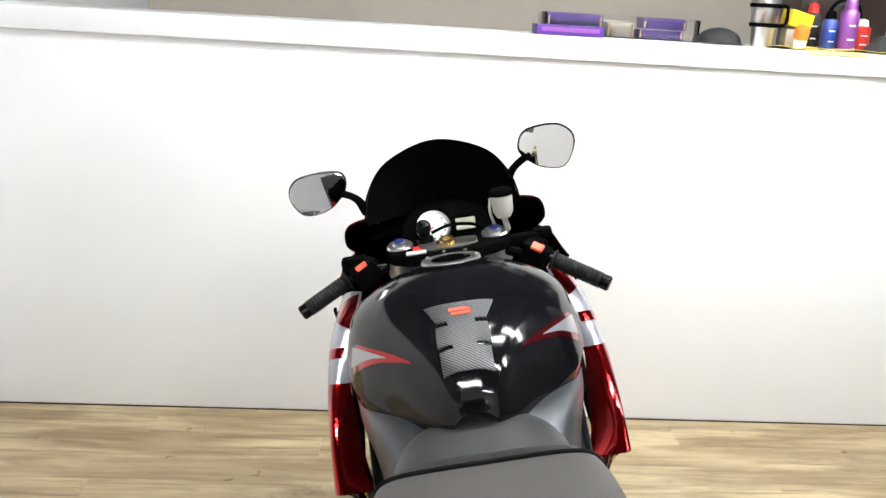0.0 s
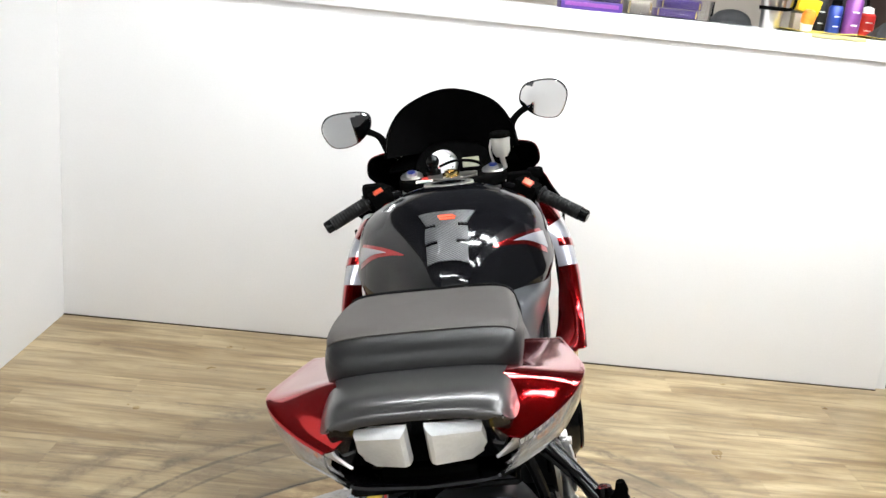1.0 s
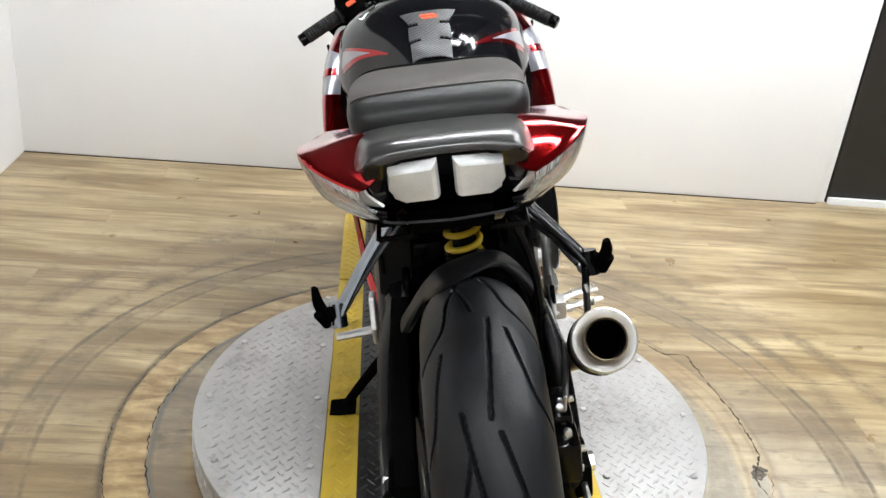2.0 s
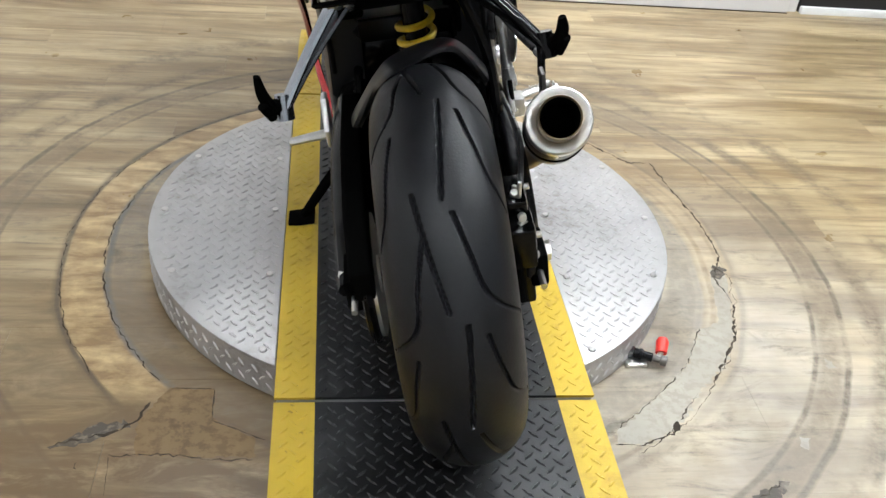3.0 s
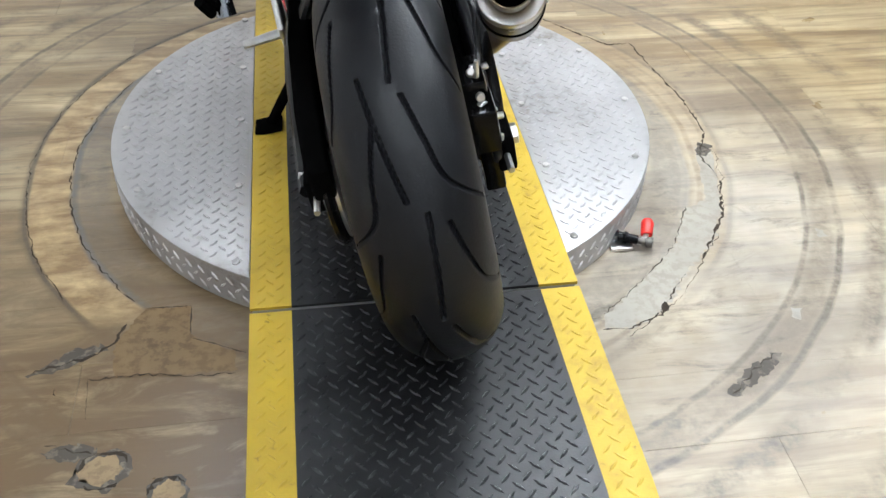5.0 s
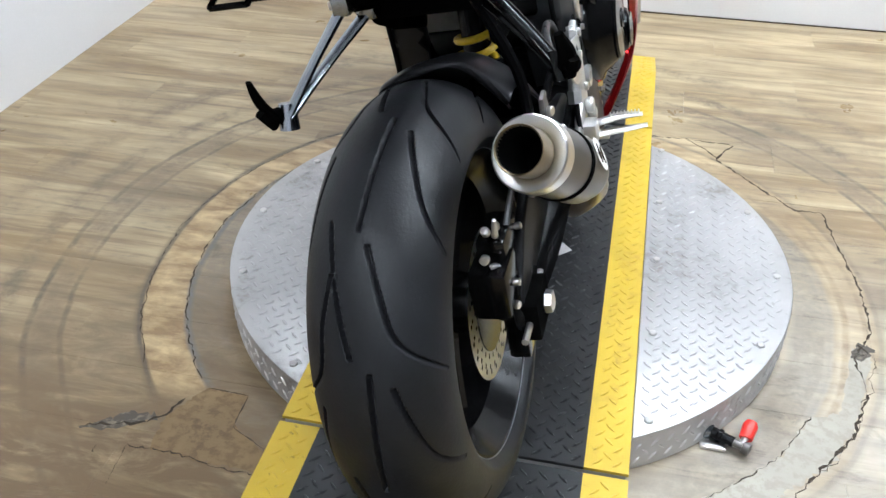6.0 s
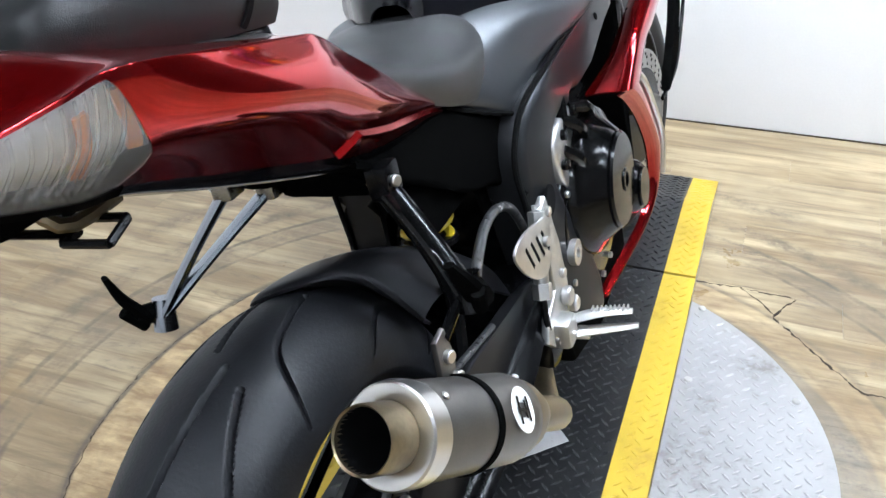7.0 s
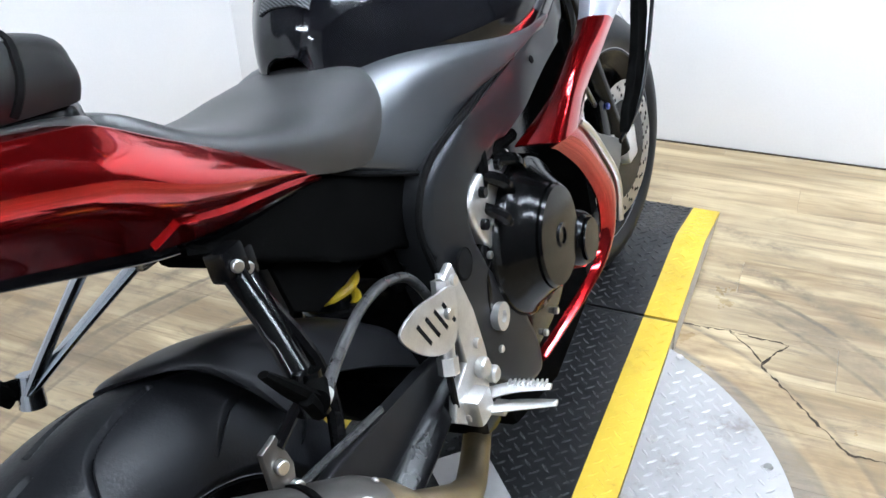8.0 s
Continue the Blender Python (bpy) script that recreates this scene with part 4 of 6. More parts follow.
bp("rider_peg", tube([(0.195, 0.440, 0.366), (0.235, 0.452, 0.372), (0.278, 0.457, 0.372)], [0.011, 0.011, 0.006], 10, 8, flat=0.45), "alloy", "knurled alloy rider peg", hanger)
for k in range(9):
    bp("rib", block((0.222 + 0.006 * k, 0.446 + 0.0007 * k, 0.374), (0.2245 + 0.006 * k, 0.459 + 0.0007 * k, 0.3785), 0.0006), "alloy", "", hanger)
bp("peg_block", join(block((0.176, 0.395, 0.345), (0.206, 0.436, 0.385), 0.008), disc((0.184, 0.452, 0.398), (1, 0, 0), 0.014, 0.014), disc((0.184, 0.474, 0.372), (1, 0, 0), 0.012, 0.014), block((0.200, 0.425, 0.343), (0.222, 0.452, 0.350), 0.002)), "alloy", "", hanger)
bp("brake_pedal", tube([(0.192, 0.425, 0.352), (0.235, 0.440, 0.352), (0.286, 0.448, 0.355)], [0.010, 0.010, 0.006], 10, 10, flat=0.5), "alloy", "", hanger)
bp("master_cylinder", join(tube([(0.178, 0.392, 0.43), (0.177, 0.399, 0.45)], 0.0135, 6), tube([(0.177, 0.399, 0.45), (0.176, 0.424, 0.52)], 0.0105, 12), tube([(0.176, 0.424, 0.52), (0.1755, 0.431, 0.540)], 0.0125, 6), tube([(0.1755, 0.431, 0.540), (0.175, 0.434, 0.548)], 0.0065, 8)), "alloy", "silver rear master cylinder", hanger)
bp("push_rod", tube([(0.18, 0.385, 0.385), (0.178, 0.392, 0.43)], 0.005, 8), "blackmetal", "", hanger)
for p in ((0.184, 0.44, 0.535), (0.184, 0.46, 0.43), (0.184, 0.475, 0.37), (0.184, 0.40, 0.36), (0.188, 0.405, 0.51)):
    bolt_head(p, (1, 0, 0), 0.0075, 0.007, "steel", hanger)
brake_hose = bp("brake_hose", tube([(0.158, 0.430, 0.500), (0.155, 0.416, 0.537), (0.155, 0.388, 0.569), (0.158, 0.338, 0.589), (0.166, 0.281, 0.596), (0.178, 0.227, 0.594), (0.190, 0.182, 0.591), (0.203, 0.143, 0.588)], 0.0062, 10, 40), "hose", "braided rear brake hose")
bp("fitting", tube([(0.200, 0.150, 0.588), (0.204, 0.138, 0.588), (0.206, 0.126, 0.592)], [0.0080, 0.0080, 0.0065], 8), "alloy", "bright crimped hose end", brake_hose)
bp("rider_peg", tube([(-0.18, 0.45, 0.34), (-0.262, 0.455, 0.33)], [0.013, 0.010], 10, 6, flat=0.75), "alloy", "knurled alloy rider peg")
bp("rider_foot_hanger", slab([(0.44, 0.42), (0.47, 0.42), (0.48, 0.38), (0.46, 0.33), (0.41, 0.33), (0.40, 0.37)], "x", -0.184, -0.172, 0.003), "alloy", "silver rider foot rest hanger")
bp("side_stand", join(tube([(-0.13, 0.52, 0.28), (-0.22, 0.555, 0.17), (-0.292, 0.58, 0.075)], [0.013, 0.012, 0.011], 10, 8), block((-0.33, 0.555, 0.062), (-0.27, 0.61, 0.074), 0.004)), "satin", "black side stand, swung out")

# engine
eng = bp("engine", join(block((-0.15, 0.50, 0.27), (0.15, 0.84, 0.50), 0.03), block((-0.13, 0.66, 0.46), (0.13, 0.92, 0.66), 0.03), block((-0.12, 0.55, 0.18), (0.12, 0.86, 0.30), 0.03)), "engine", "black painted four cylinder engine")
bp("cylinder_block", block((-0.145, 0.60, 0.50), (0.148, 0.70, 0.625), 0.012), "alloy", "bare alloy upper crankcase", eng)
outl = smooth2d([(0.53, 0.36), (0.56, 0.50), (0.64, 0.575), (0.74, 0.565), (0.83, 0.49), (0.85, 0.39), (0.79, 0.30), (0.66, 0.28), (0.56, 0.30)], 44)
cov = bp("clutch_cover", slab([tuple(p) for p in outl], "x", 0.145, 0.172, 0.008, 3), "engine", "black engine side cover edged with small bolts", eng)
CL = Vector((0.165, 0.69, 0.462))
bp("clutch_bowl", lathe([(0, 0), (0, 0.120), (0.016, 0.119), (0.026, 0.112), (0.032, 0.098), (0.050, 0.083), (0.056, 0.077), (0.056, 0)], CL, (1, 0, 0), 48), "engine", "", cov)
bp("clutch_cap", lathe([(0.055, 0), (0.055, 0.074), (0.060, 0.076), (0.064, 0.072), (0.0655, 0.05), (0.066, 0)], CL, (1, 0, 0), 48), "engine", "glossy black round clutch cap", cov)
bp("clutch_emblem", lathe([(0.066, 0.013), (0.0685, 0.012), (0.0685, 0.017), (0.066, 0.019)], CL, (1, 0, 0), 28, True), "blackmetal", "", cov)
bp("pickup_cover", lathe([(0.0, 0.0), (0.0, 0.052), (0.03, 0.05), (0.058, 0.044), (0.066, 0.038), (0.068, 0.0)], (0.166, 0.788, 0.403), (1, 0, 0), 40), "engine", "small round black pickup cover", cov)
bp("pickup_cap", lathe([(0.067, 0.0), (0.069, 0.034), (0.0715, 0.033), (0.072, 0)], (0.166, 0.788, 0.403), (1, 0, 0), 36), "engine", "", cov)
for k in range(17):
    i = int(k * 44 / 17)
    p = outl[i]
    c_ = outl.mean(0)
    q = c_ + (p - c_) * 0.93
    bolt_head((0.171, q[0], q[1]), (1, 0, 0), 0.0055, 0.007, "steel", cov)
for a, b_ in (((0.15, 0.60, 0.60), (0.16, 0.74, 0.60)), ((0.152, 0.585, 0.54), (0.165, 0.62, 0.63)), ((0.15, 0.64, 0.62), (0.168, 0.70, 0.56))):
    bp("coolant_hose", tube([a, ((a[0] + b_[0]) / 2 + 0.012, (a[1] + b_[1]) / 2, (a[2] + b_[2]) / 2 + 0.01), b_], 0.010, 8, 10), "satin", "", eng)
bp("filler_boss", lathe([(0, 0), (0, 0.02), (0.012, 0.02), (0.012, 0.009), (0.006, 0.009), (0.006, 0)], (0.17, 0.556, 0.408), (1, 0, 0), 20), "alloy", "silver pivot boss", eng)

edge_ = bp("crankcase_edge", slab([tuple(p) for p in smooth2d([(0.548, 0.580), (0.552, 0.545), (0.575, 0.505), (0.600, 0.488), (0.606, 0.500), (0.588, 0.530), (0.596, 0.565), (0.640, 0.590), (0.690, 0.592), (0.680, 0.604), (0.62, 0.606), (0.568, 0.600)], 40)], "x", 0.150, 0.176, 0.006, 3), "alloy", "bare alloy edge of the crankcase", eng)
for p in ((0.174, 0.640, 0.598), (0.174, 0.580, 0.585), (0.174, 0.566, 0.545), (0.174, 0.590, 0.500)):
    bolt_head(p, (1, 0, 0), 0.008, 0.010, "engine", edge_)
for a, b_ in (((0.172, 0.600, 0.600), (0.186, 0.650, 0.545)), ((0.172, 0.640, 0.604), (0.190, 0.690, 0.572)), ((0.172, 0.585, 0.560), (0.186, 0.625, 0.500))):
    bp("engine_lug", tube([a, ((a[0] + b_[0]) / 2 + 0.010, (a[1] + b_[1]) / 2, (a[2] + b_[2]) / 2 + 0.006), b_], [0.008, 0.010, 0.007], 8, 8), "engine", "", edge_)

# chassis spars
def spar_x(co):
    y = co.y
    base_ = float(np.interp(y, [0.43, 0.55, 0.75, 0.95, 1.08], [-0.028, -0.002, 0.014, 0.006, -0.03]))
    low = float(np.interp(co.z, [0.28, 0.5, 0.7], [0.012, 0.0, 0.0]))
    return (co.x + base_ + low, co.y, co.z)


spar = [tuple(p) for p in smooth2d([(1.06, 0.750), (0.90, 0.745), (0.789, 0.720), (0.622, 0.690), (0.536, 0.672), (0.490, 0.642), (0.468, 0.590), (0.478, 0.52), (0.492, 0.42), (0.512, 0.345), (0.565, 0.280), (0.630, 0.262), (0.645, 0.32),
                                    (0.615, 0.40), (0.580, 0.47), (0.556, 0.54), (0.572, 0.594), (0.640, 0.616), (0.739, 0.634), (0.864, 0.662), (0.969, 0.676), (1.06, 0.68)], 96)]
sp = slab(spar, "x", 0.105, 0.172, 0.016, 4, spar_x)
both("chassis_spar", sp, "chassis", "dark grey satin alloy chassis spar")
for s_ in (1, -1):
    bp("spar_gap", tube([(s_ * (0.166 + float(np.interp(y, [0.43, 0.55, 0.75, 0.95, 1.08], [-0.028, -0.002, 0.014, 0.006, -0.03]))), y, z) for y, z in ((0.92, 0.750), (0.82, 0.730), (0.74, 0.712), (0.66, 0.700), (0.60, 0.688), (0.545, 0.678), (0.508, 0.662), (0.480, 0.635), (0.462, 0.59), (0.470, 0.53), (0.484, 0.45))], 0.0045, 8, 60), "soot", "dark gap along the spar")
bolt_head((0.186, 0.80, 0.69), (1, 0, 0.2), 0.006, 0.003, "soot")
for p in ((0.171, 0.565, 0.30), (0.171, 0.60, 0.305)):
    bolt_head(p, (1, 0, 0), 0.006, 0.004, "steel")
bp("pivot_recess", disc((0.168, 0.505, 0.52), (1, 0, 0), 0.022, 0.004), "soot")

# fuel tank
def half_row(y, zb, wb, wm, zm, ws, zs, zt, swell=0.012):
    r = [(wb, y, zb), (wm, y, (zb + zm) / 2 + 0.004), (wm, y, zm), ((wm + ws) / 2 + swell, y, (zm + zs) / 2 + max(0, swell)), (ws, y, zs), (ws * 0.5, y, (zs + zt * 3) / 4 + 0.002)]
    return [(-x, yy, z) for x, yy, z in r] + [(0, y, zt)] + r[::-1]


TANK = Skin([half_row(0.490, 0.735, 0.030, 0.036, 0.770, 0.026, 0.806, 0.814, 0.002), half_row(0.503, 0.735, 0.046, 0.052, 0.775, 0.038, 0.834, 0.846, 0.004), half_row(0.535, 0.735, 0.072, 0.080, 0.780, 0.054, 0.864, 0.882, 0.006),
             half_row(0.595, 0.75, 0.112, 0.120, 0.785, 0.082, 0.890, 0.911, 0.010), half_row(0.68, 0.738, 0.168, 0.176, 0.79, 0.112, 0.909, 0.932, 0.014), half_row(0.78, 0.728, 0.192, 0.204, 0.797, 0.130, 0.916, 0.942, 0.016),
             half_row(0.87, 0.718, 0.188, 0.204, 0.797, 0.130, 0.906, 0.934, 0.016), half_row(0.95, 0.712, 0.165, 0.185, 0.788, 0.118, 0.873, 0.90, 0.014), half_row(1.01, 0.715, 0.12, 0.14, 0.775, 0.09, 0.832, 0.85), half_row(1.04, 0.72, 0.07, 0.085, 0.76, 0.05, 0.785, 0.79)])
tank = bp("fuel_tank", TANK.sheet(0, 9, 0, 12, 100, 90, 0, 0.004, -1.0), "black", "gloss black fuel tank with red and white arrow decals")
# carbon pad of three linked pieces
def pad(ulo, uhi, vlo, vhi):
    return TANK.sheet(ulo, uhi, vlo, vhi, 14, 12, 0.003, 0.003, -1.0)


bp("tank_pad", pad(3.12, 3.66, lambda a: 6 - 0.88 - 0.17 * a, lambda a: 6 + 0.88 + 0.17 * a), "carbon", "carbon weave tank pad with an orange emblem", tank)
bp("pad_piece", pad(2.42, 2.99, lambda a: 6 - 1.22 + 0.27 * a, lambda a: 6 + 1.22 - 0.27 * a), "carbon", "", tank)
bp("pad_piece", pad(1.60, 2.29, lambda a: 6 - 1.55 + 0.33 * a, lambda a: 6 + 1.55 - 0.33 * a), "carbon", "", tank)
bp("pad_link", pad(2.99, 3.12, 5.5, 6.5), "carbon", "", tank)
bp("pad_link", pad(2.29, 2.42, 5.45, 6.55), "carbon", "", tank)
bp("pad_emblem", join(TANK.sheet(3.26, 3.34, 5.72, 6.36, 5, 6, 0.0042, 0.001, -1.0), TANK.sheet(3.37, 3.47, 5.66, lambda a: 6.4 - 0.2 * a, 6, 8, 0.0042, 0.001, -1.0)), "emblem", "red-orange plain emblem", tank)
# filler cap
cap_o = Vector((0.0, 0.868, 0.9315))
bp("cap_ring", lathe([(0, 0.036), (0.006, 0.037), (0.0075, 0.044), (0.006, 0.053), (0, 0.054)], cap_o, (0, 0.10, 1), 44, True), "steel", "bright filler cap ring", tank)
bp("filler_cap", lathe([(0, 0.0), (0.004, 0.0), (0.0065, 0.02), (0.005, 0.0365), (0, 0.0365)], cap_o, (0, 0.06, 1), 36), "engine", "black filler cap", tank)
for k in range(7):
    a = 2 * math.pi * k / 7
    bolt_head(cap_o + Vector((0.0455 * math.cos(a), 0.0455 * math.sin(a), 0.0065)), (0, 0, 1), 0.0035, 0.002, "steel", tank)
for s_ in (0, 1):
    f = (lambda v: v) if s_ else (lambda v: 12 - v)
    def band(u0, u1, va, vb, lift, m, lab, nu=24):
        lo = lambda a: f(va(a))
        hi = lambda a: f(vb(a))
        bp("decal", TANK.sheet(u0, u1, lo, hi, nu, 6, lift, 0.0006, -1.0), m, lab, tank)
    # arrow that points to the rear along the tank's flank
    band(2.68, 4.45, lambda a: 8.33 + 0.85 * a, lambda a: 8.38 + 1.45 * a, 0.0008, "red", "red arrow decal")
    band(3.35, 4.55, lambda a: 8.78 + 0.52 * a, lambda a: 8.80 + 0.95 * a, 0.0015, "silver", "silver inset of the arrow decal")

# seat and covers
def seat_row(y, w, zl, ze, zt):
    r = [(w * 0.94, y, zl), (w, y, (zl + ze) / 2), (w * 0.95, y, ze), (w * 0.6, y, zt - (zt - ze) * 0.18)]
    return [(-x, yy, z) for x, yy, z in r] + [(0, y, zt)] + r[::-1]


RSEAT = Skin([seat_row(0.135, 0.05, 0.85, 0.868, 0.872), seat_row(0.16, 0.075, 0.82, 0.858, 0.865), seat_row(0.22, 0.10, 0.785, 0.815, 0.825), seat_row(0.30, 0.118, 0.745, 0.782, 0.795), seat_row(0.38, 0.126, 0.712, 0.765, 0.785),
              seat_row(0.45, 0.122, 0.698, 0.764, 0.788), seat_row(0.51, 0.110, 0.698, 0.762, 0.788), seat_row(0.55, 0.086, 0.708, 0.756, 0.777), seat_row(0.572, 0.05, 0.73, 0.748, 0.758)])
bp("rider_seat", RSEAT.sheet(0, 8, 0, 8, 64, 40, 0, 0.006), "vinyl", "black vinyl rider seat")
# black tube draws the dark contour line under the seat
for k_ in (0.3, 7.7):
    bp("seat_seam", tube([RSEAT.at(u_, k_) - RSEAT.normal(u_, k_) * 0.001 for u_ in np.linspace(2.6, 7.8, 36)], 0.0036, 6), "soot", "black line along the seat's lower edge")


def pad_row(y, w, zl, ze, zt):
    r = [(w * 0.90, y, zl), (w, y, (zl + ze) / 2), (w * 0.985, y, ze), (w * 0.84, y, zt - 0.002)]
    return [(-x, yy, z) for x, yy, z in r] + [(0, y, zt)] + r[::-1]


PSEAT = Skin([pad_row(-0.162, 0.055, 0.944, 0.952, 0.957), pad_row(-0.153, 0.090, 0.936, 0.966, 0.976), pad_row(-0.12, 0.101, 0.928, 0.974, 0.987), pad_row(-0.05, 0.105, 0.920, 0.966, 0.982), pad_row(0.02, 0.104, 0.912, 0.954, 0.972),
              pad_row(0.075, 0.098, 0.904, 0.943, 0.960), pad_row(0.115, 0.084, 0.898, 0.928, 0.946), pad_row(0.133, 0.052, 0.898, 0.910, 0.922)])
ps = bp("passenger_seat", PSEAT.sheet(0, 7, 0, 8, 64, 44, 0, 0.006), "pillion", "dark grey vinyl passenger seat pad with piping")
bp("seat_insert", PSEAT.sheet(1.75, 4.66, lambda a: 2.5 + 0.1 * a, lambda a: 5.5 - 0.1 * a, 40, 28, 0.0074, 0.002, -1.0), "padtop", "lighter grey vinyl insert", ps)
bp("seat_base", Skin([pad_row(y, w, z - 0.034, z - 0.014, z + 0.004) for y, w, z in ((-0.156, 0.05, 0.942), (-0.12, 0.092, 0.930), (-0.05, 0.100, 0.921), (0.02, 0.10, 0.912), (0.09, 0.086, 0.902), (0.13, 0.06, 0.892))]).sheet(0, 5, 0, 8, 30, 30, 0, 0.004), "engine", "glossy black base under the pad", ps)
bp("piping", tube([PSEAT.at(4.75 - 0.5 * abs(v / 4 - 1) ** 2, v) - PSEAT.normal(4.75 - 0.5 * abs(v / 4 - 1) ** 2, v) * 0.0065 for v in np.linspace(0.3, 7.7, 40)], 0.0042, 6), "soot", "black piping", ps)


# tail
def tail_row(y, zt, xs, zs, xr, zr, xm, zm, xl, zl, xu, zu):
    return [(0, y, zt), (xs, y, zs), (xr - 0.012, y, zr + 0.0035), (xr, y, zr - 0.002), (xm, y, zm), (xl, y, zl), (xu, y, zu), (0, y, zu - 0.004)]


TAIL = Skin([tail_row(-0.262, 0.938, 0.060, 0.934, 0.086, 0.922, 0.085, 0.906, 0.074, 0.890, 0.060, 0.882), tail_row(-0.235, 0.956, 0.072, 0.951, 0.120, 0.929, 0.115, 0.904, 0.088, 0.880, 0.070, 0.873),
             tail_row(-0.205, 0.966, 0.082, 0.963, 0.149, 0.938, 0.138, 0.900, 0.100, 0.870, 0.080, 0.863), tail_row(-0.180, 0.966, 0.088, 0.964, 0.163, 0.943, 0.147, 0.898, 0.106, 0.863, 0.085, 0.855),
             tail_row(-0.14, 0.950, 0.092, 0.951, 0.170, 0.937, 0.157, 0.891, 0.110, 0.856, 0.090, 0.846), tail_row(-0.06, 0.922, 0.097, 0.928, 0.168, 0.919, 0.168, 0.874, 0.112, 0.826, 0.090, 0.812),
             tail_row(0.02, 0.900, 0.098, 0.905, 0.163, 0.901, 0.169, 0.853, 0.114, 0.797, 0.090, 0.780), tail_row(0.058, 0.890, 0.096, 0.895, 0.159, 0.890, 0.166, 0.840, 0.115, 0.783, 0.088, 0.765),
             tail_row(0.12, 0.856, 0.097, 0.862, 0.147, 0.856, 0.158, 0.812, 0.118, 0.763, 0.090, 0.742), tail_row(0.18, 0.816, 0.100, 0.827, 0.137, 0.823, 0.147, 0.787, 0.119, 0.749, 0.092, 0.727),
             tail_row(0.24, 0.776, 0.102, 0.792, 0.127, 0.789, 0.135, 0.766, 0.117, 0.739, 0.095, 0.717), tail_row(0.30, 0.742, 0.103, 0.759, 0.118, 0.756, 0.124, 0.744, 0.113, 0.729, 0.098, 0.712),
             tail_row(0.375, 0.708, 0.102, 0.717, 0.108, 0.716, 0.109, 0.714, 0.107, 0.711, 0.100, 0.708)])
for s_ in (1, -1):
    fl = (lambda q: q) if s_ > 0 else flipped
    sgn = -1.0
    def tp(name, a, m, lab, parent=None):
        return bp(name, fl(a), m, lab, parent)
    lens_edge = lambda k: np.interp(k, [0, 0.1, 0.64, 0.76, 1], [2.95, 3.12, 3.86, 3.86, 3.66])
    pn = tp("tail_panel", TAIL.sheet(lens_edge, 12, 3.0, 5.0, 70, 40, 0, 0.003, sgn), "red", "glossy candy red tail side panel")
    tp("tail_shoulder", TAIL.sheet(0.35, 12, 1.0, 3.0, 70, 18, 0, 0.003, sgn), "red", "", pn)
    tp("panel_lip", TAIL.sheet(lambda k: 7.9 - 0.25 * k, 11.6, lambda a: 4.55 + 0.1 * a, 5.0, 30, 8, 0.004, 0.004, sgn), "red", "raised lower lip of the panel", pn)
    sig = tp("turn_signal", TAIL.sheet(0.45, lambda k: lens_edge(k) - 0.04, 3.04, 4.96, 26, 20, -0.016, 0.003, sgn), "bulb", "built-in turn signal with clear lens")
    tp("signal_lens", TAIL.sheet(0.3, lambda k: lens_edge(k) - 0.02, 3.0, 5.0, 30, 30, 0.0, 0.002, sgn), "clear", "clear ribbed lens", sig)
    tp("amber_bulb", TAIL.sheet(lambda k: 2.1 + 0.3 * k, lambda k: 2.5 + 0.3 * k, 3.45, 4.6, 8, 10, -0.008, 0.004, sgn), "orange", "amber insert", sig)
    tp("amber_bulb", TAIL.sheet(lambda k: 3.05 + 0.5 * k, lambda k: 3.3 + 0.5 * k, 3.3, 4.3, 8, 10, -0.008, 0.004, sgn), "orange", "amber insert", sig)
    for k in range(11):
        tp("lens_rib", TAIL.sheet(0.55 + 0.27 * k, 0.62 + 0.27 * k, 3.15, 4.85, 3, 8, -0.006, 0.002, sgn), "clear", "", sig)
    tp("undertail_lip", TAIL.sheet(0.3, 3.8, 4.96, 5.4, 24, 8, 0.001, 0.005, sgn), "satin", "black lip below the signal")
    tp("undertail_panel", TAIL.sheet(0.3, 11.5, 5.0, 7.0, 50, 10, -0.001, 0.003, sgn), "black", "gloss black undertail")


def cowl_row(y, zt, w, zb):
    r = [(w + 0.010, y, zb), (w + 0.004, y, (zb + zt) / 2), (w - 0.006, y, zt - 0.005), (w * 0.6, y, zt - 0.001)]
    return [(-x, yy, z) for x, yy, z in r] + [(0, y, zt)] + r[::-1]


COWL = Skin([cowl_row(-0.281, 0.964, 0.070, 0.960), cowl_row(-0.278, 0.972, 0.072, 0.956), cowl_row(-0.255, 0.976, 0.081, 0.946), cowl_row(-0.20, 0.968, 0.088, 0.941), cowl_row(-0.15, 0.957, 0.093, 0.934), cowl_row(-0.08, 0.938, 0.096, 0.922),
             cowl_row(0.0, 0.915, 0.096, 0.905), cowl_row(0.07, 0.900, 0.091, 0.888), cowl_row(0.115, 0.886, 0.078, 0.872)])
cowl = bp("tail_cowl", COWL.sheet(0, 8, 0, 8, 70, 44, 0, 0.003), "greypaint", "grey metallic tail cowl with bars of lettering")
for k in range(6):
    v0 = 3.55 + 0.22 * k
    bp("lettering_bar", COWL.sheet(1.75, 2.15, v0, v0 + 0.16, 4, 4, 0.0012, 0.001, -1.0), "silver", "", cowl)
tl_r = [(0.008, -0.286, 0.961), (0.060, -0.262, 0.950), (0.066, -0.222, 0.908), (0.045, -0.235, 0.902), (0.008, -0.264, 0.914)]
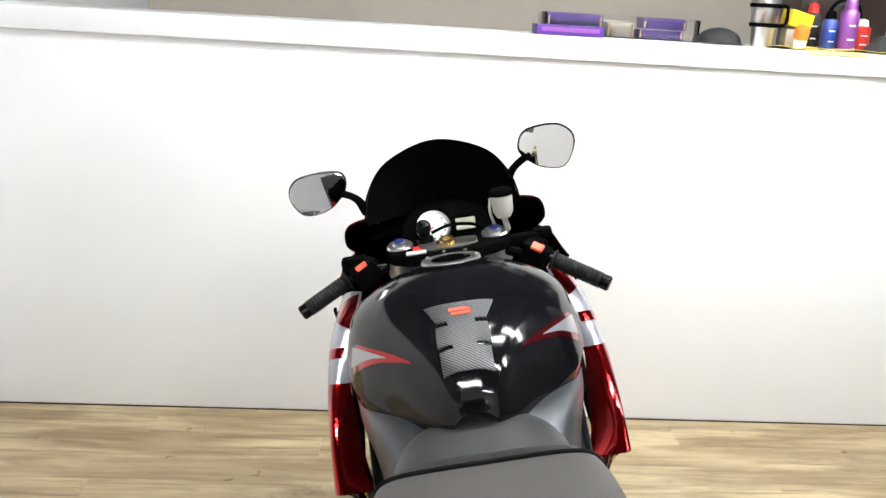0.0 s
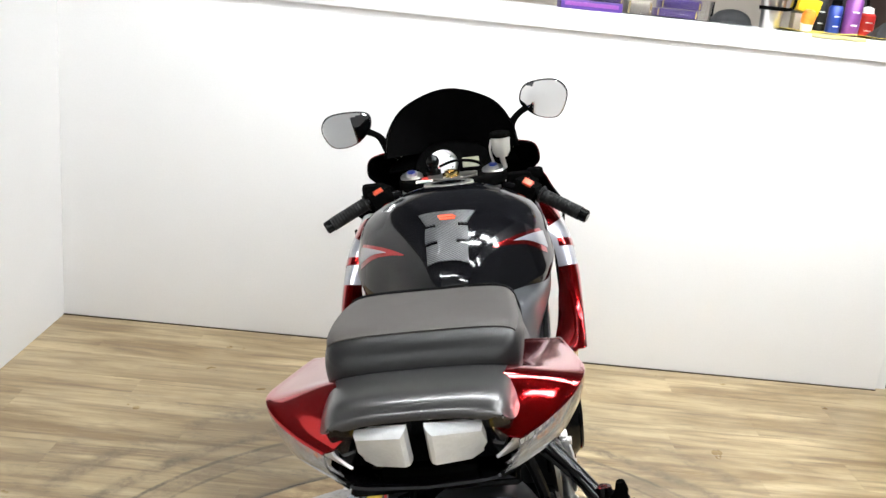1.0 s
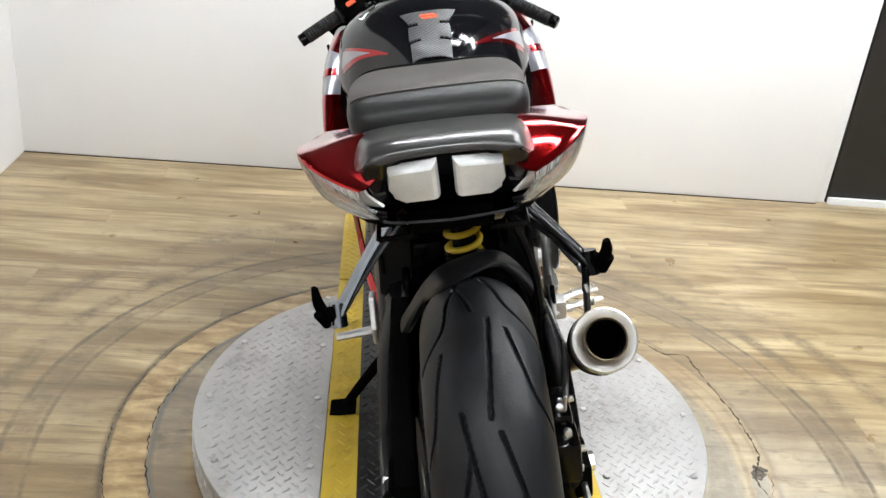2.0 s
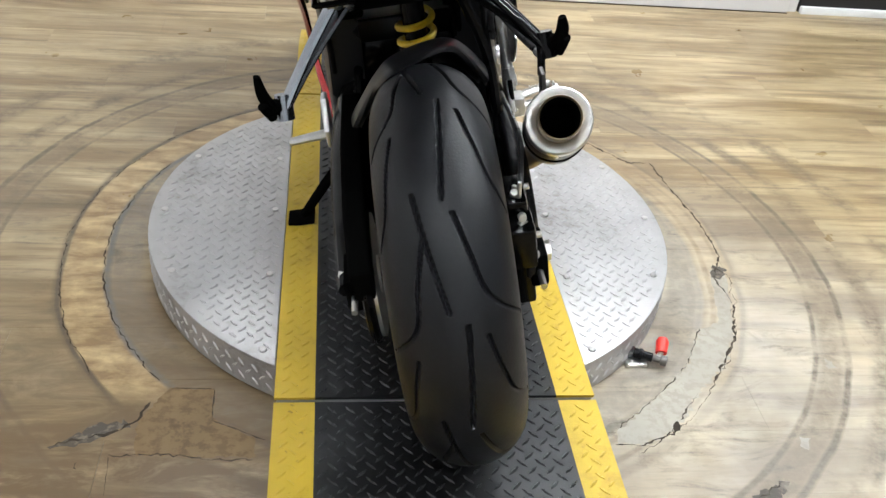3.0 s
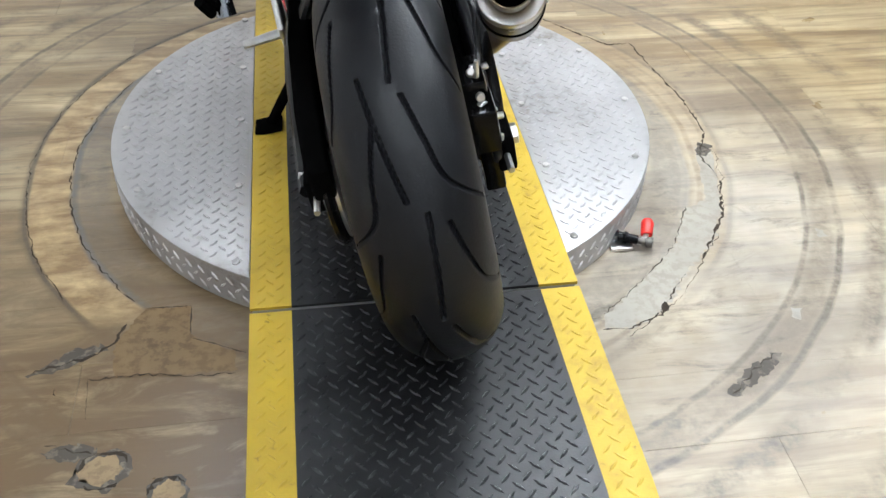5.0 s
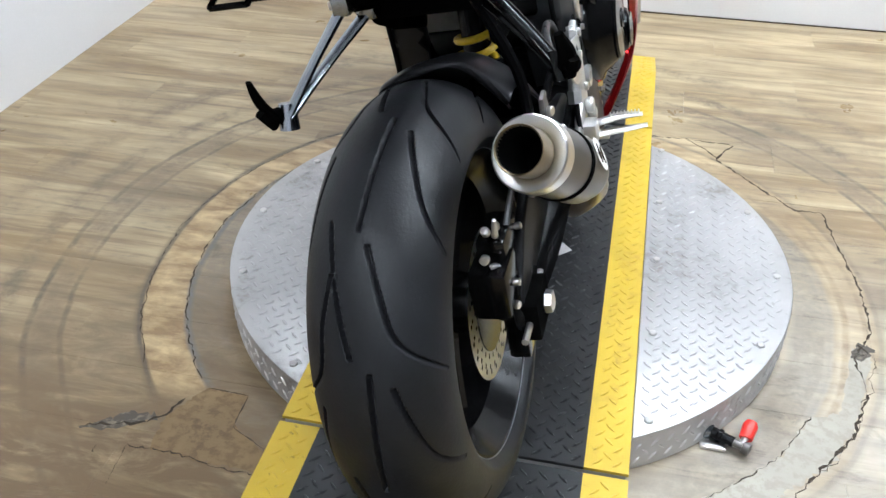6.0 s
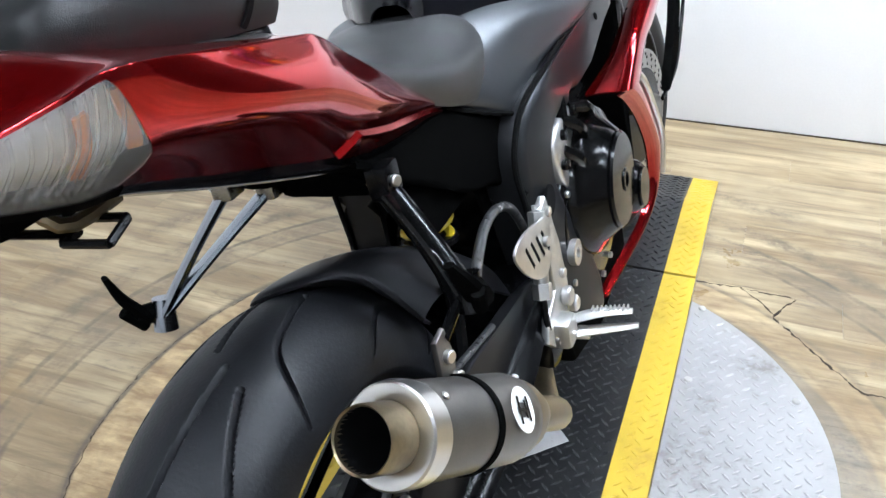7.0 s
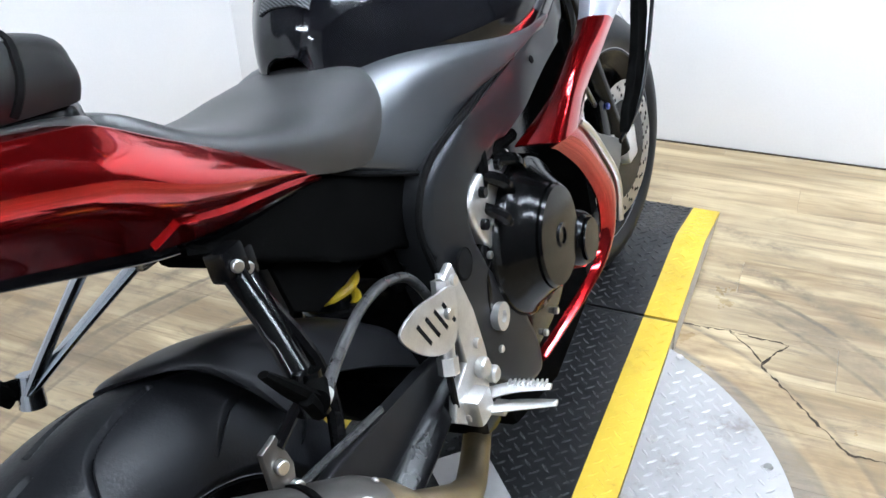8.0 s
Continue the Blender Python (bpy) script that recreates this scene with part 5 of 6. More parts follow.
def quad_lens(pts, th):
    P = [Vector(p) for p in pts]
    nrm = (P[1] - P[0]).cross(P[3] - P[0]).normalized()
    if nrm.y > 0:
        nrm = -nrm
    c = sum(P, Vector()) / len(P)
    n = len(P)
    vs = [tuple(p) for p in P] + [tuple(c + (p - c) * 0.97 + nrm * th * 0.6) for p in P] + [tuple(c + (p - c) * 0.86 + nrm * th) for p in P] + [tuple(c + nrm * th * 1.15)]
    fs = []
    for k in range(n):
        q = (k + 1) % n
        fs += [(k, q, n + q, n + k), (n + k, n + q, 2 * n + q, 2 * n + k), (2 * n + k, 2 * n + q, 3 * n)]
    fs.append(tuple(range(n - 1, -1, -1)))
    return vs, fs


tlh = bp("tail_light", slab([(-0.078, 0.892), (-0.090, 0.940), (-0.078, 0.960), (-0.06, 0.968), (0.06, 0.968), (0.078, 0.960), (0.090, 0.940), (0.078, 0.892)], "y", -0.262, -0.19, 0.004, 2, lambda c: (c.x, c.y - 0.026 * (1 - abs(c.x) / 0.09) + 0.55 * max(0, 0.955 - c.z), c.z)), "black", "tail light with two clear grey lenses in a dark surround")
for f in (lambda q: q, flipped):
    bp("lens", f(quad_lens(tl_r, 0.010)), "lens", "clear grey lens", tlh)
    bp("reflector", f(quad_lens([(x, y + 0.004, z) for x, y, z in tl_r], 0.004)), "bulb", "", tlh)
# number plate stub and undertail gear
ut = bp("undertail_box", join(block((-0.075, -0.17, 0.845), (0.075, 0.10, 0.885), 0.012), block((-0.06, 0.02, 0.775), (0.06, 0.20, 0.82), 0.02), block((-0.05, -0.21, 0.845), (0.05, -0.10, 0.875), 0.008)), "satin", "black plastic undertail box")
for s_ in (-1, 1):
    c_ = Vector((s_ * 0.068, -0.150, 0.826))
    frame_ = [c_ + Vector((s_ * a, b, 0.35 * b)) for a, b in ((-0.022, -0.012), (0.022, -0.012), (0.022, 0.012), (-0.022, 0.012), (-0.022, -0.012))]
    bp("plate_bracket", join(*[tube([p, q], 0.0036, 6) for p, q in zip(frame_[:-1], frame_[1:])], tube([c_ - Vector((s_ * 0.022, 0, 0)), (s_ * 0.028, -0.13, 0.848)], 0.006, 6)), "blackmetal", "bent black plate bracket", ut)
bp("plate_bar", tube([(-0.05, -0.15, 0.823), (0.05, -0.15, 0.823)], 0.006, 8, flat=0.5), "blackmetal", "", ut)
for x, m in ((-0.06, "redplastic"), (0.035, "tan")):
    bp("wire_loom", tube([(x, -0.17, 0.86), (x + 0.02, -0.16, 0.835), (x + 0.035, -0.12, 0.84)], 0.006, 8, 8), "tan", "", ut)
bp("subframe_strut", join(tube([(0.085, 0.20, 0.70), (0.13, 0.23, 0.55), (0.135, 0.20, 0.42)], 0.009, 8, 10), tube([(-0.05, 0.36, 0.66), (0.05, 0.36, 0.66)], 0.012, 8)), "blackmetal", "thin black strut beside the shock")
inner = block((-0.088, 0.26, 0.645), (0.088, 0.56, 0.76), 0.02)
bp("inner_panel", slab([(0.25, 0.66), (0.56, 0.66), (0.56, 0.50), (0.46, 0.50), (0.44, 0.578), (0.30, 0.575), (0.26, 0.60)], "x", 0.086, 0.094, 0.003), "satin", "black inner panel beside the shock")
bp("battery_box", inner, "satin", "black box under the seat")

# side covers
def cov_x(co):
    return (co.x + float(np.interp(co.y, [0.2, 0.4, 0.55, 0.8, 0.95], [0.0, 0.0, 0.018, 0.062, 0.07])) - 0.12 * max(0, co.z - 0.735), co.y, co.z)


low_cover = slab([tuple(p) for p in smooth2d([(0.375, 0.708), (0.44, 0.674), (0.515, 0.640), (0.520, 0.60), (0.490, 0.555), (0.452, 0.571), (0.40, 0.585), (0.356, 0.606), (0.30, 0.640), (0.211, 0.690), (0.125, 0.752), (0.17, 0.735), (0.24, 0.726), (0.31, 0.720)], 40)], "x", 0.07, 0.112, 0.008, 3, cov_x)
both("side_cover", low_cover, "satin", "satin black side cover below the seat")
COVER = Skin([[(0.100, 0.372, 0.716), (0.103, 0.372, 0.719), (0.103, 0.374, 0.722), (0.100, 0.376, 0.724), (0.090, 0.376, 0.724)],
              [(0.104, 0.441, 0.680), (0.120, 0.440, 0.686), (0.120, 0.444, 0.716), (0.108, 0.448, 0.744), (0.085, 0.446, 0.750)],
              [(0.120, 0.514, 0.648), (0.140, 0.510, 0.656), (0.140, 0.514, 0.705), (0.121, 0.510, 0.764), (0.050, 0.505, 0.778)],
              [(0.132, 0.610, 0.684), (0.158, 0.606, 0.690), (0.160, 0.596, 0.722), (0.150, 0.585, 0.766), (0.100, 0.580, 0.782)],
              [(0.157, 0.735, 0.706), (0.186, 0.732, 0.712), (0.190, 0.722, 0.728), (0.184, 0.712, 0.752), (0.160, 0.708, 0.762)],
              [(0.176, 0.860, 0.730), (0.200, 0.856, 0.734), (0.203, 0.852, 0.738), (0.202, 0.846, 0.742), (0.180, 0.842, 0.746)]])
both("tank_side_cover", COVER.sheet(0, 5, 0, 4, 50, 24, 0, 0.004), "cover", "satin grey panel between tank and chassis")
both("cover_gap", tube([(0.105, 0.377, 0.711), (0.114, 0.404, 0.696), (0.123, 0.441, 0.678), (0.143, 0.512, 0.646)], 0.0035, 6, 20), "soot", "dark gap below the grey panel")
bp("cover_screw", disc((0.117, 0.456, 0.702), (1, -0.2, 0.2), 0.010, 0.006), "soot")
bp("cover_screw", disc((0.118, 0.516, 0.626), (1, 0, 0), 0.009, 0.006), "steel")

M["cup"] = mat("cloudy_plastic_cup", (0.55, 0.53, 0.48), 0.3, 0, 0, 0.06)
# fairing flanks: a creased band from the engine up to the nose
BAND = Skin([[(0.184, 0.696, 0.598), (0.222, 0.690, 0.603), (0.249, 0.690, 0.604), (0.254, 0.745, 0.600), (0.244, 0.806, 0.594)],
             [(0.205, 0.777, 0.625), (0.230, 0.760, 0.646), (0.252, 0.752, 0.652), (0.258, 0.785, 0.648), (0.254, 0.822, 0.638)],
             [(0.217, 0.854, 0.665), (0.238, 0.828, 0.682), (0.255, 0.822, 0.684), (0.263, 0.848, 0.678), (0.261, 0.878, 0.666)],
             [(0.226, 0.919, 0.707), (0.244, 0.902, 0.714), (0.257, 0.905, 0.714), (0.266, 0.930, 0.707), (0.264, 0.955, 0.695)],
             [(0.212, 1.000, 0.770), (0.238, 1.000, 0.772), (0.254, 1.020, 0.764), (0.262, 1.060, 0.746), (0.255, 1.110, 0.720)],
             [(0.190, 1.100, 0.826), (0.216, 1.130, 0.820), (0.236, 1.170, 0.802), (0.246, 1.220, 0.775), (0.244, 1.265, 0.742)]])
for f in (lambda q: q, flipped):
    fl_ = bp("fairing_flank", f(BAND.sheet(0, 3.0, 0, 4, 40, 24, 0, 0.003)), "red", "glossy red fairing flank")
    bp("flank_top", f(BAND.sheet(3.0, 5, 0, 4, 30, 24, 0, 0.003)), "silver", "silver upper part of the flank", fl_)
    bp("flank_stripe", f(BAND.sheet(3.55, 3.75, 0.6, lambda a: 3.4 + 0 * a, 5, 16, 0.0044, 0.001, -1.0)), "red", "thin red stripe", fl_)
    bp("flank_stripe", f(BAND.sheet(lambda b: 4.1 + 0.2 * b, lambda b: 4.9 - 0.3 * b, 0.2, 1.7, 10, 10, 0.0044, 0.001, -1.0)), "red", "", fl_)


# lower fairing: a band that sweeps round the engine and tapers under it
arc_in = ((0.706, 0.590), (0.735, 0.572), (0.802, 0.515), (0.856, 0.445), (0.868, 0.395), (0.858, 0.360), (0.826, 0.336), (0.779, 0.322), (0.714, 0.305), (0.640, 0.287))
arc_out = ((0.806, 0.592), (0.832, 0.566), (0.878, 0.508), (0.934, 0.430), (0.926, 0.385), (0.900, 0.346), (0.848, 0.320), (0.790, 0.307), (0.718, 0.291), (0.640, 0.274))
arc_x = (0.244, 0.245, 0.244, 0.242, 0.239, 0.235, 0.229, 0.221, 0.207, 0.190)
BELLY = Skin([[(x - 0.012, *a), (x - 0.002, *(0.7 * np.array(a) + 0.3 * np.array(b))), (x + 0.002, *(0.35 * np.array(a) + 0.65 * np.array(b))), (x - 0.006, *b)] for a, b, x in zip(arc_in, arc_out, arc_x)])
both("belly_pan", BELLY.sheet(0, 9, 0, 3, 60, 14, 0, 0.004), "red", "glossy red lower fairing and belly pan")
both("belly_liner", slab([(0.60, 0.25), (0.90, 0.28), (1.02, 0.36), (1.02, 0.16), (0.80, 0.12), (0.62, 0.16)], "x", 0.02, 0.13, 0.01, 2), "satin", "black liner of the belly pan")
both("vent_panel", slab([(0.81, 0.588), (0.835, 0.570), (0.92, 0.522), (1.010, 0.476), (0.990, 0.446), (0.955, 0.425), (0.945, 0.435), (0.885, 0.512)], "x", 0.226, 0.236, 0.004, 2), "titan", "silver panel inside the fairing vent")
for s_ in (1, -1):
    bp("vent_pipe", tube([(s_ * 0.244, 0.800, 0.592), (s_ * 0.246, 0.830, 0.566), (s_ * 0.244, 0.880, 0.512), (s_ * 0.242, 0.936, 0.434), (s_ * 0.236, 0.936, 0.36)], 0.006, 8, 20), "steel", "bright curved pipe along the vent")
    bp("front_lip", tube([(s_ * 0.268, 1.215, 0.760), (s_ * 0.264, 1.232, 0.70), (s_ * 0.258, 1.205, 0.63), (s_ * 0.255, 1.150, 0.566), (s_ * 0.252, 1.07, 0.508), (s_ * 0.240, 0.985, 0.482)], [0.008, 0.008, 0.007, 0.007, 0.006, 0.006], 12, 40, flat=0.5), "blackmetal", "dark front edge of the fairing")
    bp("front_rim", slab([tuple(p) for p in smooth2d([(1.205, 0.765), (1.230, 0.70), (1.200, 0.63), (1.148, 0.566), (1.07, 0.510), (1.00, 0.490), (1.02, 0.522), (1.06, 0.545), (1.115, 0.595), (1.150, 0.65), (1.165, 0.70), (1.150, 0.75)], 60)], "x", *sorted((s_ * 0.236, s_ * 0.252)), 0.003), "satin", "black inner rim of the fairing")
    bp("brake_line", tube([(s_ * 0.09, 1.17, 0.80), (s_ * 0.15, 1.10, 0.68), (s_ * 0.16, 1.05, 0.60), (s_ * 0.12, 1.20, 0.50), (s_ * 0.10, 1.30, 0.42)], 0.005, 8, 28), "hose", "")

# nose, liner and smoked screen
SCREEN = Skin([[(-0.166, 1.185, 0.945), (-0.152, 1.205, 1.006), (-0.104, 1.235, 1.062), (0, 1.255, 1.092), (0.104, 1.235, 1.062), (0.152, 1.205, 1.006), (0.166, 1.185, 0.945)],
               [(-0.160, 1.300, 0.925), (-0.142, 1.315, 0.970), (-0.095, 1.345, 1.018), (0, 1.365, 1.042), (0.095, 1.345, 1.018), (0.142, 1.315, 0.970), (0.160, 1.300, 0.925)],
               [(-0.135, 1.455, 0.870), (-0.120, 1.465, 0.902), (-0.078, 1.485, 0.938), (0, 1.50, 0.955), (0.078, 1.485, 0.938), (0.120, 1.465, 0.902), (0.135, 1.455, 0.870)],
               [(-0.065, 1.60, 0.810), (-0.055, 1.605, 0.822), (-0.032, 1.612, 0.835), (0, 1.616, 0.840), (0.032, 1.612, 0.835), (0.055, 1.605, 0.822), (0.065, 1.60, 0.810)]])
bp("windscreen", SCREEN.sheet(0, 2.2, 0, 6, 30, 40, 0, 0.003), "smoke", "very dark smoked windscreen")
rim_c = np.array((0.0, 1.33, 0.93))
rim_p = SCREEN.P[0]
bp("screen_inner", Skin([rim_c + (rim_p + (0, 0.006, -0.002) - rim_c) * k for k in (0.985, 0.7, 0.4, 0.05)]).sheet(0, 3, 0, 6, 20, 40, 0, 0.002), "matt", "matt black inside of the screen")
bp("nose_panel", SCREEN.sheet(2.2, 3, 0, 6, 14, 30, 0, 0.004), "silver", "silver nose panel")
bp("screen_liner", Skin([[(-0.165, 1.22, 0.90), (-0.10, 1.25, 0.90), (0, 1.26, 0.90), (0.10, 1.25, 0.90), (0.165, 1.22, 0.90)], [(-0.15, 1.35, 0.90), (-0.09, 1.36, 0.94), (0, 1.37, 0.95), (0.09, 1.36, 0.94), (0.15, 1.35, 0.90)],
                         [(-0.10, 1.50, 0.84), (-0.06, 1.51, 0.88), (0, 1.52, 0.895), (0.06, 1.51, 0.88), (0.10, 1.50, 0.84)]]).sheet(0, 2, 0, 4, 16, 16, 0, 0.004), "matt", "matt black cockpit liner")
FLANK = Skin([[(0.160, 1.185, 0.955), (0.203, 1.195, 0.942), (0.212, 1.205, 0.905), (0.196, 1.225, 0.878), (0.222, 1.205, 0.862), (0.240, 1.20, 0.830), (0.262, 1.23, 0.795)],
              [(0.152, 1.32, 0.925), (0.195, 1.33, 0.905), (0.210, 1.34, 0.875), (0.214, 1.345, 0.845), (0.222, 1.34, 0.815), (0.228, 1.34, 0.780), (0.235, 1.34, 0.735)],
              [(0.115, 1.47, 0.865), (0.150, 1.48, 0.840), (0.168, 1.485, 0.81), (0.175, 1.485, 0.78), (0.178, 1.48, 0.75), (0.178, 1.48, 0.715), (0.172, 1.475, 0.67)],
              [(0.060, 1.60, 0.80), (0.075, 1.605, 0.775), (0.082, 1.605, 0.75), (0.085, 1.605, 0.725), (0.085, 1.60, 0.70), (0.082, 1.60, 0.675), (0.075, 1.59, 0.64)]])
for f in (lambda q: q, flipped):
    li = bp("cowl_liner", f(FLANK.sheet(0, 3, 0, 6, 26, 40, 0, 0.004, 1.0)), "matt", "black inner side of the nose cowl")
    bp("cowl_skin", f(FLANK.sheet(0.12, 3, 0.1, 6, 26, 40, 0.0065, 0.003, -1.0)), "red", "red outer skin of the nose cowl", li)
bp("cowl_chin", join(block((-0.14, 1.35, 0.60), (0.14, 1.56, 0.70), 0.03)), "satin", "black chin of the nose")
bp("headlight", lathe([(0, 0), (0, 0.06), (0.02, 0.05), (0.03, 0)], (0, 1.585, 0.73), (0, 1, 0.1), 24), "clear", "clear headlight")

# mirrors
def mirror_unit(pts, y, tilt, stalk, label):
    c = np.array([np.mean([p[0] for p in pts]), np.mean([p[1] for p in pts])])
    o = [tuple(p) for p in smooth2d(pts, 40)]
    warp = lambda co: (co.x, co.y + tilt * (co.x - c[0]) + 0.06 * (co.z - c[1]), co.z)
    def deep(co):
        k = max(0.0, (co.y - y) / 0.045)
        return warp(Vector((c[0] + (co.x - c[0]) * (1 - 0.22 * k), co.y, c[1] + (co.z - c[1]) * (1 - 0.22 * k))))
    sh = bp("mirror", slab(o, "y", y, y + 0.045, 0.008, 4, deep), "blackmetal", label)
    inner_ = [tuple(c + (np.array(p) - c) * 0.91) for p in o]
    bp("mirror_glass", slab(inner_, "y", y - 0.0015, y + 0.004, 0.0008, 1, warp), "mirror", "reflecting mirror glass", sh)
    bp("stalk", tube(stalk, [0.013, 0.009, 0.008, 0.010], 10, 14), "satin", "black mirror stalk", sh)


mirror_unit([(-0.322, 1.026), (-0.296, 1.062), (-0.208, 1.056), (-0.200, 1.014), (-0.241, 0.976), (-0.297, 0.977)], 1.235, 0.45, [(-0.165, 1.27, 0.955), (-0.18, 1.265, 0.985), (-0.20, 1.265, 1.0), (-0.232, 1.27, 1.01)], "black rear view mirror on a short stalk")
mirror_unit([(0.178, 1.058), (0.200, 1.091), (0.268, 1.098), (0.299, 1.064), (0.275, 1.005), (0.226, 1.003), (0.186, 1.030)], 1.215, -0.45, [(0.150, 1.27, 0.965), (0.160, 1.265, 0.995), (0.185, 1.255, 1.02), (0.222, 1.26, 1.035)], "black rear view mirror on a short stalk")

# fork, clamps, bars
fork = bp("fork", join(*[tube([(s_ * 0.099, 1.119, 0.90), (s_ * 0.099, 1.215, 0.66), (s_ * 0.099 + 0.008, 1.385, 0.30)], [0.0265, 0.0265, 0.022], 18, 12) for s_ in (-1, 1)]), "blackmetal", "black upside-down front fork")
for s_ in (-1, 1):
    x = s_ * 0.099
    bp("fork_tube", tube([(x + 0.003, 1.262, 0.56), (x + 0.008, 1.385, 0.30)], 0.021, 16), "steel", "bright fork slider", fork)
    bp("axle_clamp", block((x - 0.014, 1.375, 0.265), (x + 0.03, 1.445, 0.335), 0.01), "alloy", "", fork)
    ca = bp("front_caliper", join(block((x * 0.98 - 0.02, 1.27, 0.34), (x * 0.98 + 0.02, 1.33, 0.45), 0.01)), "engine", "black radial brake caliper", fork)
    for z in (0.36, 0.43):
        bolt_head((x + s_ * 0.02, 1.30, z), (s_, 0, 0), 0.007, 0.006, "blue" if z > 0.4 else "steel", ca)
    bp("fork_sleeve", lathe([(0, 0.0275), (0.0, 0.031), (0.02, 0.031), (0.034, 0.0275)], (x, 1.128, 0.846), (0, -0.28, 0.96), 28, True), "alloy", "silver clip-on clamp", fork)
    bp("fork_cap", lathe([(0, 0), (0, 0.0275), (0.008, 0.0275), (0.011, 0.024), (0.011, 0.014), (0.018, 0.013), (0.018, 0.0)], (x, 1.117, 0.900), (0, -0.2, 0.98), 28), "steel", "machined fork cap", fork)
    bp("preload_screw", lathe([(0.015, 0), (0.015, 0.0115), (0.0205, 0.0105), (0.0215, 0.006), (0.0215, 0.0)], (x, 1.117, 0.900), (0, -0.2, 0.98), 6), "blue", "blue anodised adjuster", fork)
clampo = [tuple(p) for p in smooth2d([(-0.132, 1.125), (-0.122, 1.158), (-0.085, 1.158), (-0.05, 1.128), (0.05, 1.128), (0.085, 1.158), (0.122, 1.158), (0.132, 1.125), (0.118, 1.078), (0.07, 1.045), (0, 1.032), (-0.07, 1.045), (-0.118, 1.078)], 60)]
tc = bp("top_clamp", slab(clampo, "z", 0.878, 0.904, 0.005, 3), "satin", "black cast top fork clamp")
bp("clamp_plate", slab([(-0.058, 1.066), (-0.03, 1.05), (0.03, 1.05), (0.058, 1.066), (0.06, 1.112), (0.03, 1.118), (-0.03, 1.118), (-0.06, 1.112)], "z", 0.903, 0.908, 0.0015), "titan", "grey centre plate", tc)
bp("steering_nut", lathe([(0, 0), (0, 0.021), (0.007, 0.021), (0.008, 0.016), (0.014, 0.0155), (0.014, 0.008), (0.009, 0.007), (0.009, 0)], (-0.002, 1.078, 0.906), (0, -0.15, 1), 12), "gold", "gold steering stem nut", tc)
bp("warning_label", block((-0.072, 1.06, 0.9035), (-0.034, 1.092, 0.9075), 0.0005), "redplastic", "small red plain label", tc)
bp("warning_label", block((-0.085, 1.045, 0.9035), (-0.045, 1.062, 0.9072), 0.0005), "white", "", tc)
bp("small_label", block((0.036, 1.072, 0.9035), (0.060, 1.098, 0.9075), 0.0005), "steel", "small bright label", tc)
bp("key_switch", join(lathe([(0, 0), (0, 0.018), (0.012, 0.018), (0.014, 0.012), (0.022, 0.012), (0.022, 0)], (-0.045, 1.118, 0.905), (0, -0.1, 1), 20), lathe([(0.018 + 0.0165 - 0.0165 * math.cos(a), 0.0165 * math.sin(a)) for a in np.linspace(0.1, math.pi, 12)], (-0.045, 1.118, 0.905), (0, -0.1, 1), 20)), "engine", "black ball mount on the clamp", tc)
for s_, a, b_, t_ in ((1, (0.118, 1.105, 0.868), (0.205, 1.062, 0.846), (0.306, 1.012, 0.792)), (-1, (-0.118, 1.122, 0.868), (-0.212, 1.094, 0.858), (-0.316, 1.064, 0.811))):
    A, B, T = Vector(a), Vector(b_), Vector(t_)
    d = (T - B).normalized()
    hb = bp("handlebar", tube([A, B, T - d * 0.005], 0.011, 12, 10), "blackmetal", "black clip-on handlebar with rubber grip")
    ribs = []
    for k in range(26):
        r_ = 0.0172 if k % 2 else 0.0158
        ribs.append((0.005 + (T - B).length * 0.80 * k / 25, r_))
    bp("grip", lathe([(0.0, 0.012), (0.0, 0.0215), (0.004, 0.0215)] + ribs + [((T - B).length * 0.82, 0.012)], B, d, 20), "grip", "ribbed black rubber grip", hb)
    bp("bar_end", lathe([(0, 0), (0, 0.014), (0.004, 0.0155), (0.018, 0.0155), (0.021, 0.012), (0.021, 0)], T - d * 0.021, d, 20), "engine", "black bar end weight", hb)
    C = A + (B - A) * 0.62
    sw_ = bp("switch_box", moved(block((-0.028, -0.022, -0.024), (0.028, 0.022, 0.026), 0.008), Matrix.Translation(C) @ d.to_track_quat("X", "Z").to_matrix().to_4x4()), "satin", "black switch box with a red button", hb)
    up = Vector((0, -0.55, 0.83))
    bp("red_switch", moved(block((-0.012, -0.009, -0.005), (0.012, 0.009, 0.006), 0.002), Matrix.Translation(C + up * 0.028 + d * 0.006) @ d.to_track_quat("X", "Z").to_matrix().to_4x4() @ pose(0, 0, 0, 30 if s_ > 0 else 30, 0, 0)), "emblem", "red switch", sw_)
    bp("lever_perch", tube([C + Vector((-s_ * 0.02, 0.012, 0.012)), C + Vector((s_ * 0.005, 0.045, 0.014)), C + Vector((s_ * 0.03, 0.062, 0.006))], [0.015, 0.014, 0.010], 10, 8), "satin", "", hb)
    bp("lever", tube([C + Vector((s_ * 0.02, 0.055, 0.006)), B + d * 0.03 + Vector((0, 0.062, -0.004)), T + Vector((0, 0.05, -0.002)) - d * 0.02], [0.008, 0.0065, 0.007], 8, 12, flat=0.7), "blackmetal", "black control lever", hb)
bp("choke_housing", block((-0.225, 1.115, 0.86), (-0.17, 1.15, 0.895), 0.008), "satin")
bp("brake_master", join(block((0.13, 1.12, 0.868), (0.19, 1.15, 0.89), 0.009), block((0.18, 1.13, 0.87), (0.22, 1.16, 0.895), 0.009)), "satin", "black front master cylinder")
